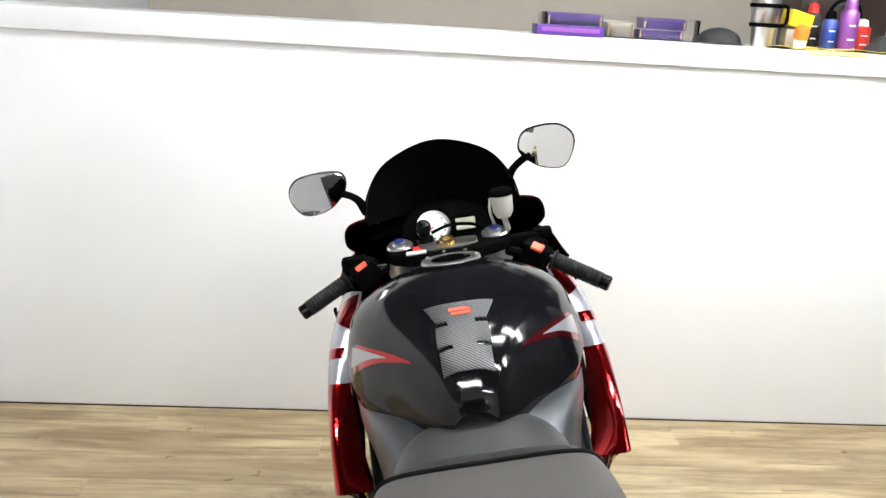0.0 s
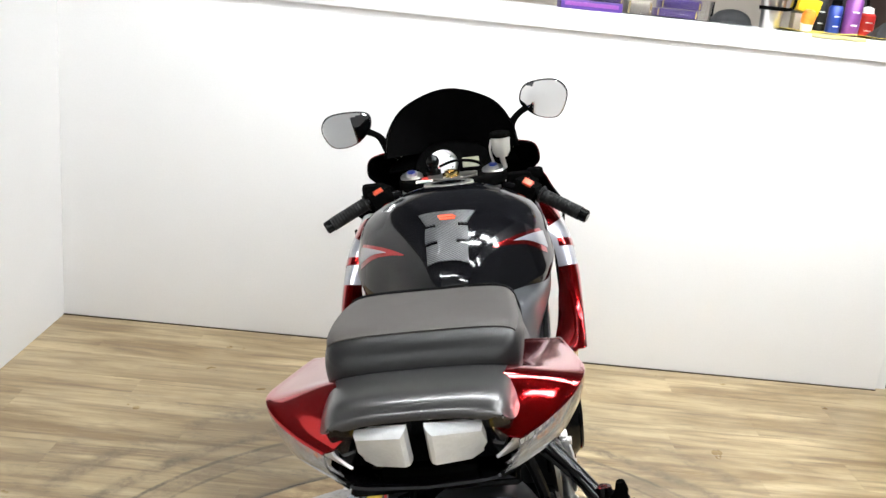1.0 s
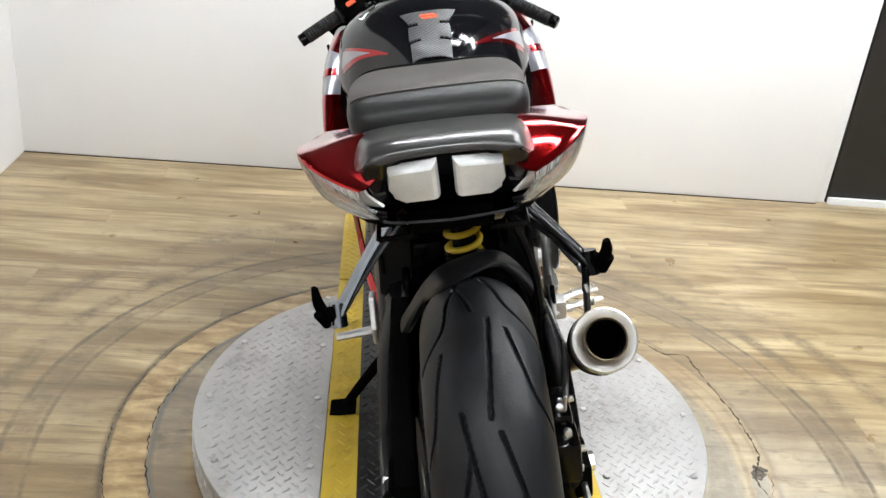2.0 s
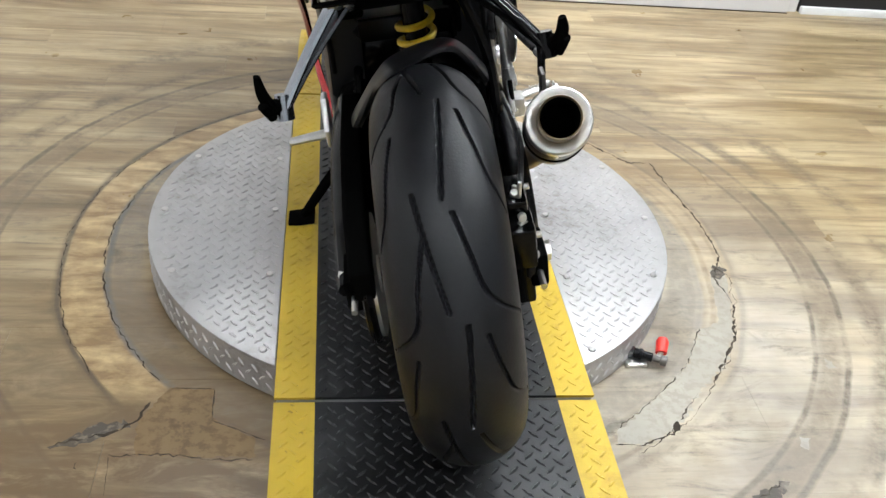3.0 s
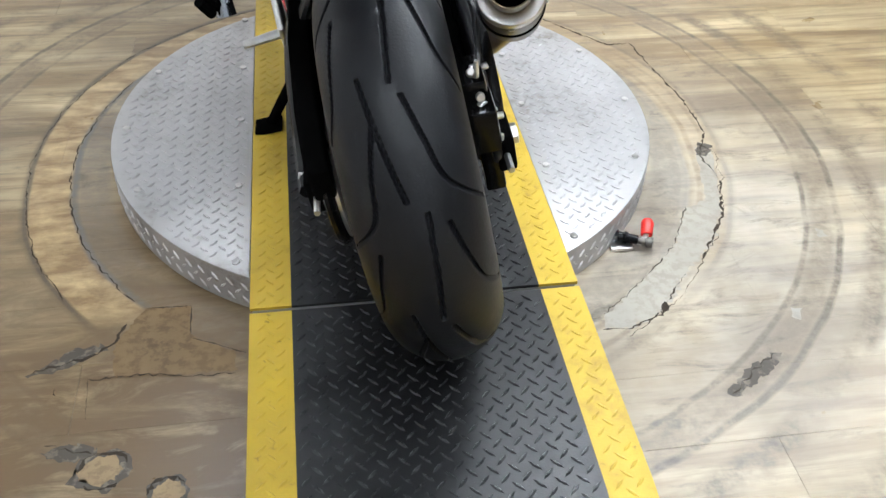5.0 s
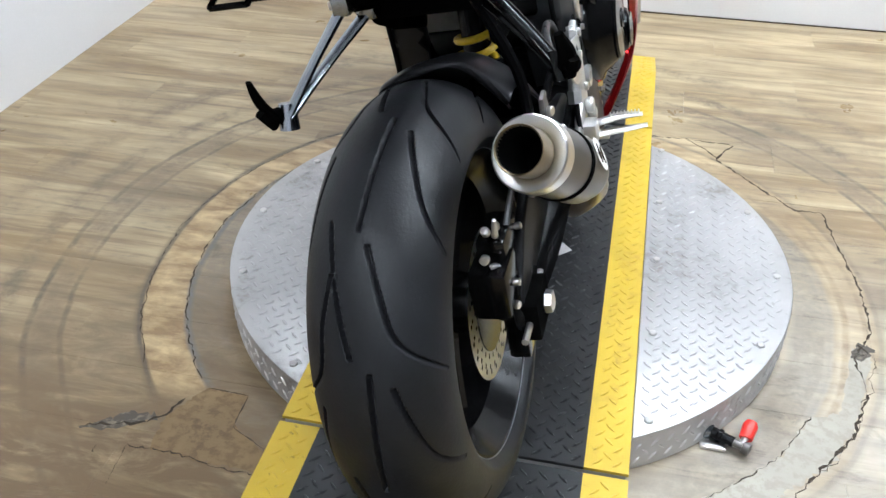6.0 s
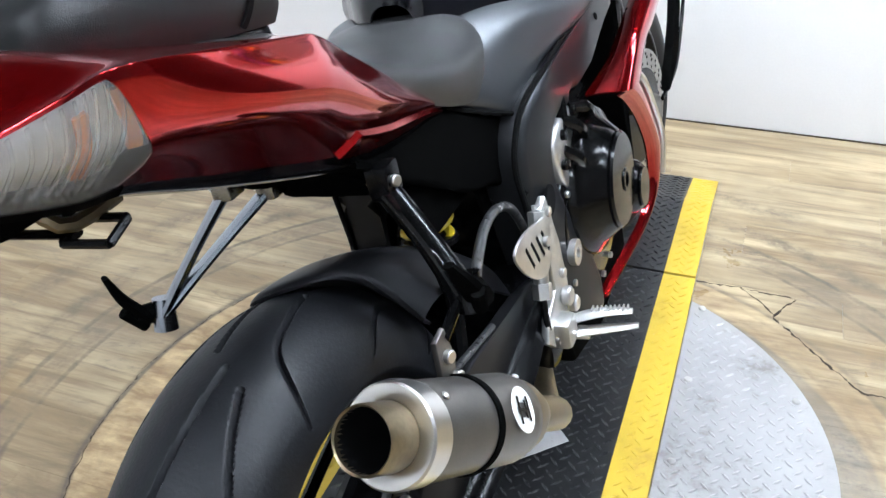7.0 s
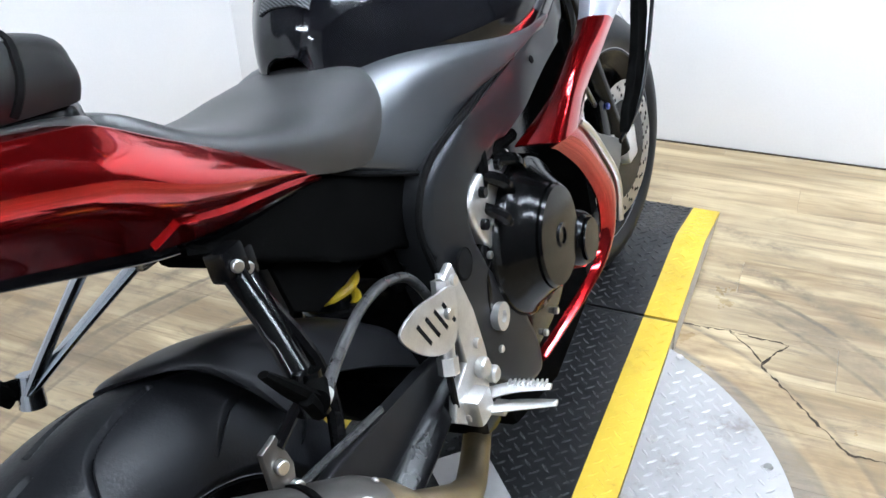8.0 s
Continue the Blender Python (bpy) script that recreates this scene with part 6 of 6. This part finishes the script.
res = bp("fluid_reservoir", lathe([(0, 0), (0.0, 0.014), (0.012, 0.021), (0.045, 0.0225), (0.048, 0.020), (0.048, 0)], (0.122, 1.118, 0.935), (0, 0, 1), 24), "cup", "translucent white brake fluid cup")
bp("reservoir_cap", lathe([(0, 0), (0, 0.0245), (0.010, 0.0245), (0.013, 0.021), (0.013, 0)], (0.122, 1.118, 0.982), (0, 0, 1), 24), "satin", "black screw cap", res)
bp("reservoir_bracket", join(tube([(0.10, 1.13, 0.975), (0.096, 1.125, 0.945), (0.108, 1.12, 0.90)], 0.0035, 6, 8), tube([(0.122, 1.118, 0.936), (0.128, 1.125, 0.905)], 0.006, 8)), "alloy", "", res)
dash = bp("dashboard", slab([tuple(p) for p in smooth2d([(-0.085, 0.87), (-0.095, 0.91), (-0.06, 0.95), (0.02, 0.955), (0.085, 0.94), (0.10, 0.905), (0.085, 0.87)], 36)], "y", 1.215, 1.27, 0.01, 3, lambda c: (c.x, c.y + 0.6 * (c.z - 0.91), c.z)), "matt", "black dashboard with a dial and a small display")
nd = Vector((0, -0.86, 0.51))
bp("dial_ring", lathe([(0, 0.031), (0.005, 0.032), (0.006, 0.036), (0, 0.038)], (-0.025, 1.213, 0.912), nd, 36, True), "steel", "bright dial ring", dash)
bp("dial_face", lathe([(0, 0), (0.0025, 0.0), (0.0025, 0.0315), (0, 0.0315)], (-0.025, 1.213, 0.912), nd, 30), "bulb", "pale dial face", dash)
for k in range(9):
    a = radians(-130 + 260 * k / 8)
    u_, w_ = Vector((1, 0, 0)), nd.cross(Vector((1, 0, 0)))
    p_ = Vector((-0.025, 1.213, 0.912)) + nd * 0.003 + (u_ * math.sin(a) - w_ * math.cos(a)) * 0.026
    bp("dial_mark", disc(p_, nd, 0.0022, 0.001, 0.0003, 8), "soot", "", dash)
bp("dial_needle", tube([Vector((-0.025, 1.213, 0.912)) + nd * 0.004, Vector((-0.042, 1.205, 0.900)) + nd * 0.004], [0.0016, 0.0008], 6), "redplastic", "", dash)
bp("display", moved(block((-0.021, -0.002, -0.013), (0.021, 0.002, 0.013), 0.001), Matrix.Translation((0.045, 1.206, 0.912)) @ pose(0, 0, 0, -31, 0, 0)), "lcd", "small olive display", dash)
bp("vent_hose", tube([(-0.03, 1.115, 0.925), (0.01, 1.12, 0.935), (0.06, 1.135, 0.925), (0.085, 1.15, 0.90)], 0.0035, 8, 16), "satin")
bp("clamp_cover", join(block((0.055, 0.965, 0.862), (0.115, 1.01, 0.872), 0.004), block((-0.125, 0.965, 0.855), (-0.065, 1.01, 0.865), 0.004)), "satin", "black pads at the tank's front")
bp("radiator", block((-0.17, 0.985, 0.34), (0.17, 1.02, 0.69), 0.008), "satin", "black radiator behind the front wheel")
FEND = Skin([[FRONT + Vector((0.076 * fx, (0.313 + fr) * math.cos(radians(a)), (0.313 + fr) * math.sin(radians(a)))) for fx, fr in ((-1, -0.07), (-0.98, -0.025), (-0.7, 0.006), (0, 0.016), (0.7, 0.006), (0.98, -0.025), (1, -0.07))] for a in (165, 140, 110, 80, 50, 25)])
bp("front_fender", FEND.sheet(0, 5, 0, 6, 36, 28, 0, 0.003), "silver", "silver front fender")


# sheet lying on the turntable strip under the engine
sheet_ = thing("metal_sheet", "small bare metal sheet lying on the black strip under the engine", "sheet")
part("plate", slab([(0.0, 0.732), (0.106, 0.616), (0.036, 0.545), (-0.075, 0.655)], "z", TOP + 0.0028, TOP + 0.0046, 0.0006), "plate", sheet_)


# ---- things on the ledge ----
LZ = 1.3665


def tumbler(x, y):
    t = thing("tumbler", "brushed steel travel tumbler with black bands and handle", "tumbler", at=pose(x, y, LZ))
    part("cup", lathe([(0, 0), (0, 0.034), (0.006, 0.036), (0.06, 0.038), (0.07, 0.044), (0.172, 0.051), (0.176, 0.049), (0.176, 0)], (0, 0, 0), (0, 0, 1), 40), "steel", t, "brushed steel cup")
    for z, r in ((0.066, 0.0435), (0.13, 0.0488)):
        part("band", lathe([(z, r - 0.002), (z, r + 0.003), (z + 0.014, r + 0.004), (z + 0.014, r - 0.002)], (0, 0, 0), (0, 0, 1), 36, True), "satin", t, "black rubber band")
    part("handle", tube([(0.047, 0, 0.137), (0.075, 0, 0.138), (0.08, 0, 0.115), (0.075, 0, 0.08), (0.045, 0, 0.072)], 0.006, 8, 20), "satin", t, "black handle")


def can(name, x, y, r, h, body, top, label, cat, neck=0.3):
    t = thing(name, label, cat, at=pose(x, y, LZ))
    part("body", lathe([(0, 0), (0, r - 0.002), (0.003, r), (h * 0.72, r), (h * 0.78, r * 0.8), (h * 0.78, 0)], (0, 0, 0), (0, 0, 1), 28), body, t)
    part("cap", lathe([(h * 0.78, 0), (h * 0.78, r * 0.72), (h * 0.95, r * 0.62), (h, r * neck), (h, 0)], (0, 0, 0), (0, 0, 1), 24), top, t)
    for k in range(2):
        z = h * (0.22 + 0.26 * k)
        vs, fs = [], []
        for j in range(9):
            a = -math.pi / 2 + (j - 4) * 0.10
            for zz in (z, z + h * 0.03):
                vs.append(((r + 0.0006) * math.cos(a), (r + 0.0006) * math.sin(a), zz))
        for j in range(8):
            fs.append((2 * j, 2 * j + 2, 2 * j + 3, 2 * j + 1))
        part("print_bar", (vs, fs), "bulb", t)


M["purple"] = mat("purple_card", (0.050, 0.013, 0.17), 0.4, 0, 0.2, 0.2)
M["pink"] = mat("violet_can", (0.22, 0.06, 0.27), 0.3, 0.2, 0.3, 0.15)
M["bluecan"] = mat("blue_can", (0.008, 0.035, 0.22), 0.3, 0.2, 0.4, 0.15)
M["yellowcloth"] = mat("yellow_cloth", (0.50, 0.38, 0.07), 0.8, 0, 0, 0.2, 30, 300, 0.001)
M["blackcloth"] = mat("black_cloth", (0.012, 0.012, 0.013), 0.8, 0, 0, 0.3, 30, 400, 0.001)
M["redcan"] = mat("red_bottle_plastic", (0.36, 0.015, 0.012), 0.35)
M["notepad"] = mat("pale_yellow_paper", (0.60, 0.54, 0.24), 0.7)
M["darkwood"] = mat("dark_wood_veneer", (0.014, 0.006, 0.004), 0.4, 0, 0.2, 0.4, 8, 120)
M["acrylic"] = glass("clear_acrylic", (0.96, 0.96, 0.97), 0.02, 1.0)

tumbler(0.986, 2.425)
tray = thing("storage_tray", "clear acrylic tray holding purple cartons", "tray")
part("tray_wall", join(block((0.25, 2.52, LZ), (0.80, 2.526, LZ + 0.075), 0.001), block((0.25, 2.66, LZ), (0.80, 2.666, LZ + 0.075), 0.001), block((0.25, 2.526, LZ), (0.256, 2.66, LZ + 0.075), 0.001), block((0.794, 2.526, LZ), (0.80, 2.66, LZ + 0.075), 0.001), block((0.256, 2.526, LZ), (0.794, 2.66, LZ + 0.004), 0.001)), "acrylic", tray)
for nm, lo, hi, m, lab in (("carton", (0.265, 2.55, 0.005), (0.46, 2.64, 0.066), "purple", "plain purple carton lying in the tray"), ("carton", (0.60, 2.54, 0.036), (0.755, 2.63, 0.066), "purple", "purple carton with gold ends"),
                           ("carton", (0.585, 2.53, 0.005), (0.745, 2.62, 0.034), "purple", "purple carton with gold ends"), ("carton", (0.48, 2.56, 0.005), (0.575, 2.64, 0.05), "cream", "small cream carton standing in the tray")):
    t = thing(nm, lab, "carton", "cartons in the tray")
    part("box", block((lo[0], lo[1], LZ + lo[2]), (hi[0], hi[1], LZ + hi[2]), 0.002), m, t)
    for x in (lo[0] + 0.004, hi[0] - 0.010):
        part("end_band", block((x, lo[1] - 0.0008, LZ + lo[2] + 0.003), (x + 0.006, lo[1] + 0.002, LZ + hi[2] - 0.003), 0), "gold", t)
sleeve = thing("purple_carton", "flat glossy purple carton lying on the ledge", "carton")
part("box", moved(block((-0.115, -0.045, 0), (0.115, 0.045, 0.034), 0.004), pose(0.315, 2.435, LZ, 0, 0, 3)), "purple", sleeve)
part("flap", moved(block((-0.100, -0.046, 0.012), (0.100, -0.0445, 0.026), 0.0005), pose(0.315, 2.435, LZ, 0, 0, 3)), "pink", sleeve, "paler violet print on the front")
hat = thing("baseball_hat", "black cloth baseball hat lying on the ledge", "hat")
part("crown", Skin([[(0.865 + 0.075 * math.cos(t) * math.cos(p), 2.50 + 0.07 * math.sin(t) * math.cos(p), LZ + 0.003 + 0.05 * math.sin(p)) for t in np.linspace(0, 2 * math.pi, 12)] for p in (0.0, 0.4, 0.8, 1.2, 1.55)]).sheet(0, 4, 0, 11, 16, 40, 0, 0.003), "blackcloth", hat)
part("brim", slab([tuple(p) for p in smooth2d([(0.80, 2.46), (0.84, 2.415), (0.90, 2.415), (0.935, 2.46), (0.90, 2.47), (0.84, 2.47)], 24)], "z", LZ + 0.003, LZ + 0.008, 0.002), "blackcloth", hat)
cloth = thing("yellow_cloth", "wrinkled yellow shop cloth spread on the ledge", "cloth")
part("sheet", Skin([[(x, y, LZ + 0.002 + 0.006 * abs(math.sin(9 * x + 5 * y)) + 0.004 * math.sin(23 * x) ** 2) for y in np.linspace(2.35, 2.56, 7)] for x in np.linspace(1.0, 1.52, 14)]).sheet(0, 13, 0, 6, 60, 24, 0, 0.002), "yellowcloth", cloth)
part("fold", block((1.11, 2.318, LZ - 0.012), (1.31, 2.40, LZ + 0.002), 0.003), "notepad", cloth, "pale yellow folded edge")
glove = thing("black_cloth", "crumpled black cloth on the ledge", "cloth")
part("heap", Skin([[(1.36 + 0.11 * u, 2.36 + 0.03 * v, LZ + 0.006 + 0.045 * math.sin(math.pi * min(1, max(0, u))) * math.sin(math.pi * v / 4 * 0.999) * (1 + 0.3 * math.sin(9 * u + 2 * v))) for v in range(5)] for u in np.linspace(0, 1, 8)]).sheet(0, 7, 0, 4, 30, 20, 0, 0.003), "blackcloth", glove)
can("spray_can", 1.222, 2.43, 0.026, 0.135, "bluecan", "satin", "blue aerosol can with a black cap", "can")
can("spray_can", 1.283, 2.42, 0.031, 0.178, "pink", "pink", "violet and white aerosol can", "can", 0.5)
can("spray_can", 1.20, 2.52, 0.027, 0.16, "blackcloth", "redcan", "dark aerosol can with a red cap", "can")
can("squeeze_bottle", 1.372, 2.50, 0.033, 0.115, "redcan", "white", "red squeeze bottle with a white nozzle", "bottle", 0.2)
box_ = thing("yellow_carton", "small yellow carton on the ledge", "carton")
part("box", moved(block((-0.045, -0.03, 0), (0.045, 0.03, 0.055), 0.003), pose(1.13, 2.50, LZ + 0.07, 0, 12, 10)), "yellowspring", box_)
part("stand", block((1.095, 2.48, LZ), (1.165, 2.53, LZ + 0.066), 0.004), "cream", box_)
ball = thing("small_tub", "white plastic tub with an orange lid", "tub")
part("lid", lathe([(0, 0), (0, 0.024), (0.03, 0.026), (0.045, 0.018), (0.05, 0)], (1.125, 2.43, LZ + 0.035), (0, -0.3, 1), 20), "orange", ball)
part("tub", lathe([(0, 0), (0, 0.02), (0.035, 0.024), (0.035, 0)], (1.125, 2.43, LZ), (0, 0, 1), 18), "white", ball)
spk = thing("loudspeaker", "dark wooden loudspeaker cabinet with a grey cone", "loudspeaker")
part("cabinet", block((1.17, 2.56, LZ), (1.50, 2.735, LZ + 0.46), 0.006), "darkwood", spk)
for z, r in ((0.30, 0.085), (0.12, 0.05)):
    cone = part("cone", lathe([(0.0, r), (0.004, r), (0.006, r * 0.85), (-0.012, r * 0.35), (-0.004, r * 0.2), (0.002, 0)], (1.335, 2.558, LZ + z), (0, -1, 0), 36), "blackcloth", spk, "grey loudspeaker cone")
    part("surround", lathe([(0.0, r), (0.006, r + 0.002), (0.006, r + 0.012), (0.0, r + 0.014)], (1.335, 2.5595, LZ + z), (0, -1, 0), 36, True), "satin", spk)


# ---- floor planks, cracks and torn places ----
floor = tagged(new("floor"), "worn wood-look vinyl plank floor with round scuff marks about the turntable", "floor", kind="structure")
PW, PL = 0.152, 0.914
plank_shape = block((0.0002, 0.0002, -0.005), (PL - 0.0002, PW - 0.0002, 0.0), 0.0005)
plank_mesh = mesh_of("plank", *plank_shape, smooth=False)
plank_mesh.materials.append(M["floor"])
rows_ = int((WALL_Y + 0.13 - BACK_Y) / PW) + 1
for j in range(rows_):
    y = WALL_Y + 0.1 - (j + 1) * PW
    shift = (j * 0.37) % 1.0 * PL
    x = LEFT_X - shift
    while x < RIGHT_X:
        ob = new("plank", plank_mesh)
        ob.location = (x, y, 0)
        ob.parent = floor
        x += PL

rng = random.Random(5)


def ragged(pts, step=0.012, amount=0.006):
    out = []
    for (ax, ay), (bx, by) in zip(pts[:-1], pts[1:]):
        n = max(2, int(math.hypot(bx - ax, by - ay) / step))
        for k in range(n):
            t = k / n
            out.append((ax + (bx - ax) * t + rng.uniform(-amount, amount), ay + (by - ay) * t + rng.uniform(-amount, amount)))
    out.append(pts[-1])
    return out


def crack(pts, width=0.004, amount=0.006):
    """A split in the vinyl: a thin dark ragged strip with a lifted lip beside it."""
    line = ragged(pts, 0.009, amount * 0.6)
    vs, fs = [], []
    for k, (x, y) in enumerate(line):
        a, b = line[max(0, k - 1)], line[min(len(line) - 1, k + 1)]
        d = Vector((b[0] - a[0], b[1] - a[1]))
        d = d.normalized() if d.length > 1e-6 else Vector((1, 0))
        w = 0.45 * width * rng.uniform(0.1, 1.0) ** 1.5 * (0.3 if k in (0, len(line) - 1) else 1)
        for q, z in ((-w, 0.0011), (0.0, 0.0014), (w, 0.0011)):
            vs.append((x - d.y * q, y + d.x * q, z))
    for k in range(len(line) - 1):
        for j in (0, 1):
            fs.append((3 * k + j, 3 * k + j + 1, 3 * k + 4 + j, 3 * k + 3 + j))
    part("crack", (vs, fs), "crackdark", floor)


def patch(pts, material, z=0.0006, amount=0.0035):
    line = ragged(pts + pts[:1], 0.008, amount)[:-1]
    bm = bmesh.new()
    f = bm.faces.new([bm.verts.new((x, y, z)) for x, y in line])
    bmesh.ops.triangulate(bm, faces=[f])
    bm.verts.index_update()
    out = [tuple(v.co) for v in bm.verts], [tuple(v.index for v in q.verts) for q in bm.faces]
    bm.free()
    part("worn_patch", out, material, floor)


M["screed"] = tread_mat("bare_brown_underlay", (0.225, 0.150, 0.076), 0.65, 0.0, (0.16, 0.106, 0.056), 0.47, (0.10, 0.068, 0.040), spec=0.2)
M["tanscreed"] = tread_mat("pale_tan_underlay", (0.33, 0.238, 0.135), 0.65, 0.0, (0.24, 0.17, 0.10), 0.48, (0.16, 0.115, 0.07), spec=0.2)
M["greyscreed"] = tread_mat("bare_grey_underlay", (0.40, 0.365, 0.305), 0.6, 0.0, (0.33, 0.295, 0.24), 0.48, (0.26, 0.235, 0.20), spec=0.3)


def arc(r0, a0, a1, n=16, wobble=0.0):
    return [(CX + (r0 + rng.uniform(-wobble, wobble)) * math.cos(radians(a)), CY + (r0 + rng.uniform(-wobble, wobble)) * math.sin(radians(a))) for a in np.linspace(a0, a1, n)]


M["smudge"] = tread_mat("grey_dirt_smudge", (0.10, 0.088, 0.074), 0.75, 0.0, (0.20, 0.17, 0.135), 0.52, (0.05, 0.043, 0.036), spec=0.15)

# torn sheets near the approach ramp
patch([(-0.53, 0.135), (-0.447, 0.133), (-0.443, 0.055), (-0.36, 0.005), (-0.36, -0.04), (-0.57, -0.03), (-0.575, 0.05)], "screed")
crack([(-0.528, 0.135), (-0.447, 0.133), (-0.443, 0.052), (-0.344, 0.001)], 0.0035, 0.002)
crack([(-0.71, -0.005), (-0.66, 0.012), (-0.60, 0.03), (-0.575, 0.052), (-0.56, 0.10)], 0.010, 0.007)
crack([(-0.61, -0.03), (-0.52, -0.028), (-0.457, -0.04), (-0.36, -0.045)], 0.005, 0.006)
crack([(-0.61, -0.03), (-0.602, -0.117)], 0.003, 0.002)
for c, r in (((-0.562, -0.222), 0.040), ((-0.458, -0.277), 0.031)):
    def blob(k, jitter):
        return [(c[0] + r * k * rng.uniform(1 - jitter, 1 + jitter) * math.cos(a), c[1] + 0.9 * r * k * rng.uniform(1 - jitter, 1 + jitter) * math.sin(a)) for a in np.linspace(0, 2 * math.pi, 17)[:-1]]
    patch(blob(1.15, 0.2), "smudge", 0.0004)
    patch(blob(0.82, 0.16), "tanscreed", 0.0007)
    edge = blob(0.98, 0.10)
    crack(edge[1:9], 0.012, 0.006)
    crack(edge[10:15], 0.009, 0.006)
crack([(-0.66, -0.16), (-0.60, -0.185), (-0.53, -0.19)], 0.005, 0.006)
patch([(c[0] * 0.6 + 0.4 * -0.666, c[1]) for c in ((-0.664, -0.045), (-0.658, -0.045), (-0.658, -0.058), (-0.666, -0.058))], "crackdark", 0.0009)
# split rings round the turntable
crack(arc(0.787, 100, 215, 30, 0.006), 0.004, 0.004)
crack(arc(0.697, 150, 222, 22, 0.004), 0.005, 0.004)
crack(arc(0.772, -60, -8, 20, 0.010), 0.003, 0.006)
# broken underlay beside the ramp
patch([(0.310, -0.020), (0.321, 0.017), (0.417, 0.094), (0.525, 0.201), (0.587, 0.313), (0.64, 0.33), (0.664, 0.301), (0.604, 0.189), (0.512, 0.109), (0.470, 0.045), (0.426, 0.005), (0.36, -0.025)], "greyscreed", 0.0005, 0.006)
crack([(0.321, 0.017), (0.417, 0.094), (0.525, 0.201), (0.587, 0.313)], 0.004, 0.005)
crack([(0.308, -0.023), (0.36, -0.027), (0.426, 0.003), (0.445, 0.03), (0.512, 0.107)], 0.006, 0.006)
patch([(0.428, 0.000), (0.446, 0.012), (0.447, 0.035), (0.436, 0.030)], "crackdark", 0.0012, 0.003)
# far-side and right-hand split
crack([(0.245, 1.357), (0.36, 1.362), (0.488, 1.353), (0.462, 1.31), (0.439, 1.262), (0.53, 1.15), (0.622, 1.043), (0.69, 1.043), (0.708, 0.905), (0.734, 0.737), (0.734, 0.585), (0.689, 0.502), (0.70, 0.40), (0.655, 0.273), (0.564, 0.146)], 0.0085, 0.005)
patch([(0.69, 0.53), (0.725, 0.52), (0.70, 0.42), (0.66, 0.29), (0.60, 0.20), (0.585, 0.23), (0.64, 0.33), (0.665, 0.43)], "greyscreed")
crack([(0.689, 0.502), (0.72, 0.52), (0.70, 0.545)], 0.010, 0.006)
patch([(0.597, -0.122), (0.585, -0.142), (0.56, -0.155), (0.50, -0.203), (0.480, -0.196), (0.53, -0.155)], "smudge", 0.0009, 0.005)
crack([(0.60, -0.12), (0.55, -0.15), (0.486, -0.2)], 0.006, 0.007)
patch([(0.70, -0.015), (0.685, -0.045), (0.672, -0.035), (0.68, -0.01)], "greyscreed")
patch([(0.852, 0.205), (0.85, 0.18), (0.833, 0.18), (0.835, 0.215)], "greyscreed")

# grey smears where the sheet has lifted
patch([(-0.72, -0.015), (-0.66, 0.002), (-0.585, 0.035), (-0.60, 0.052), (-0.64, 0.045), (-0.69, 0.012)], "smudge", 0.0005, 0.006)
patch([(-0.66, -0.175), (-0.61, -0.165), (-0.57, -0.18), (-0.585, -0.20), (-0.64, -0.195)], "smudge", 0.0005, 0.006)
patch([(0.705, 0.55), (0.735, 0.535), (0.70, 0.49), (0.68, 0.50)], "smudge", 0.0008, 0.005)
patch([(0.61, -0.115), (0.60, -0.14), (0.55, -0.17), (0.49, -0.205), (0.475, -0.195), (0.54, -0.145)], "smudge", 0.0004, 0.006)
crack([(0.36, 1.362), (0.42, 1.30), (0.445, 1.265)], 0.006, 0.005)
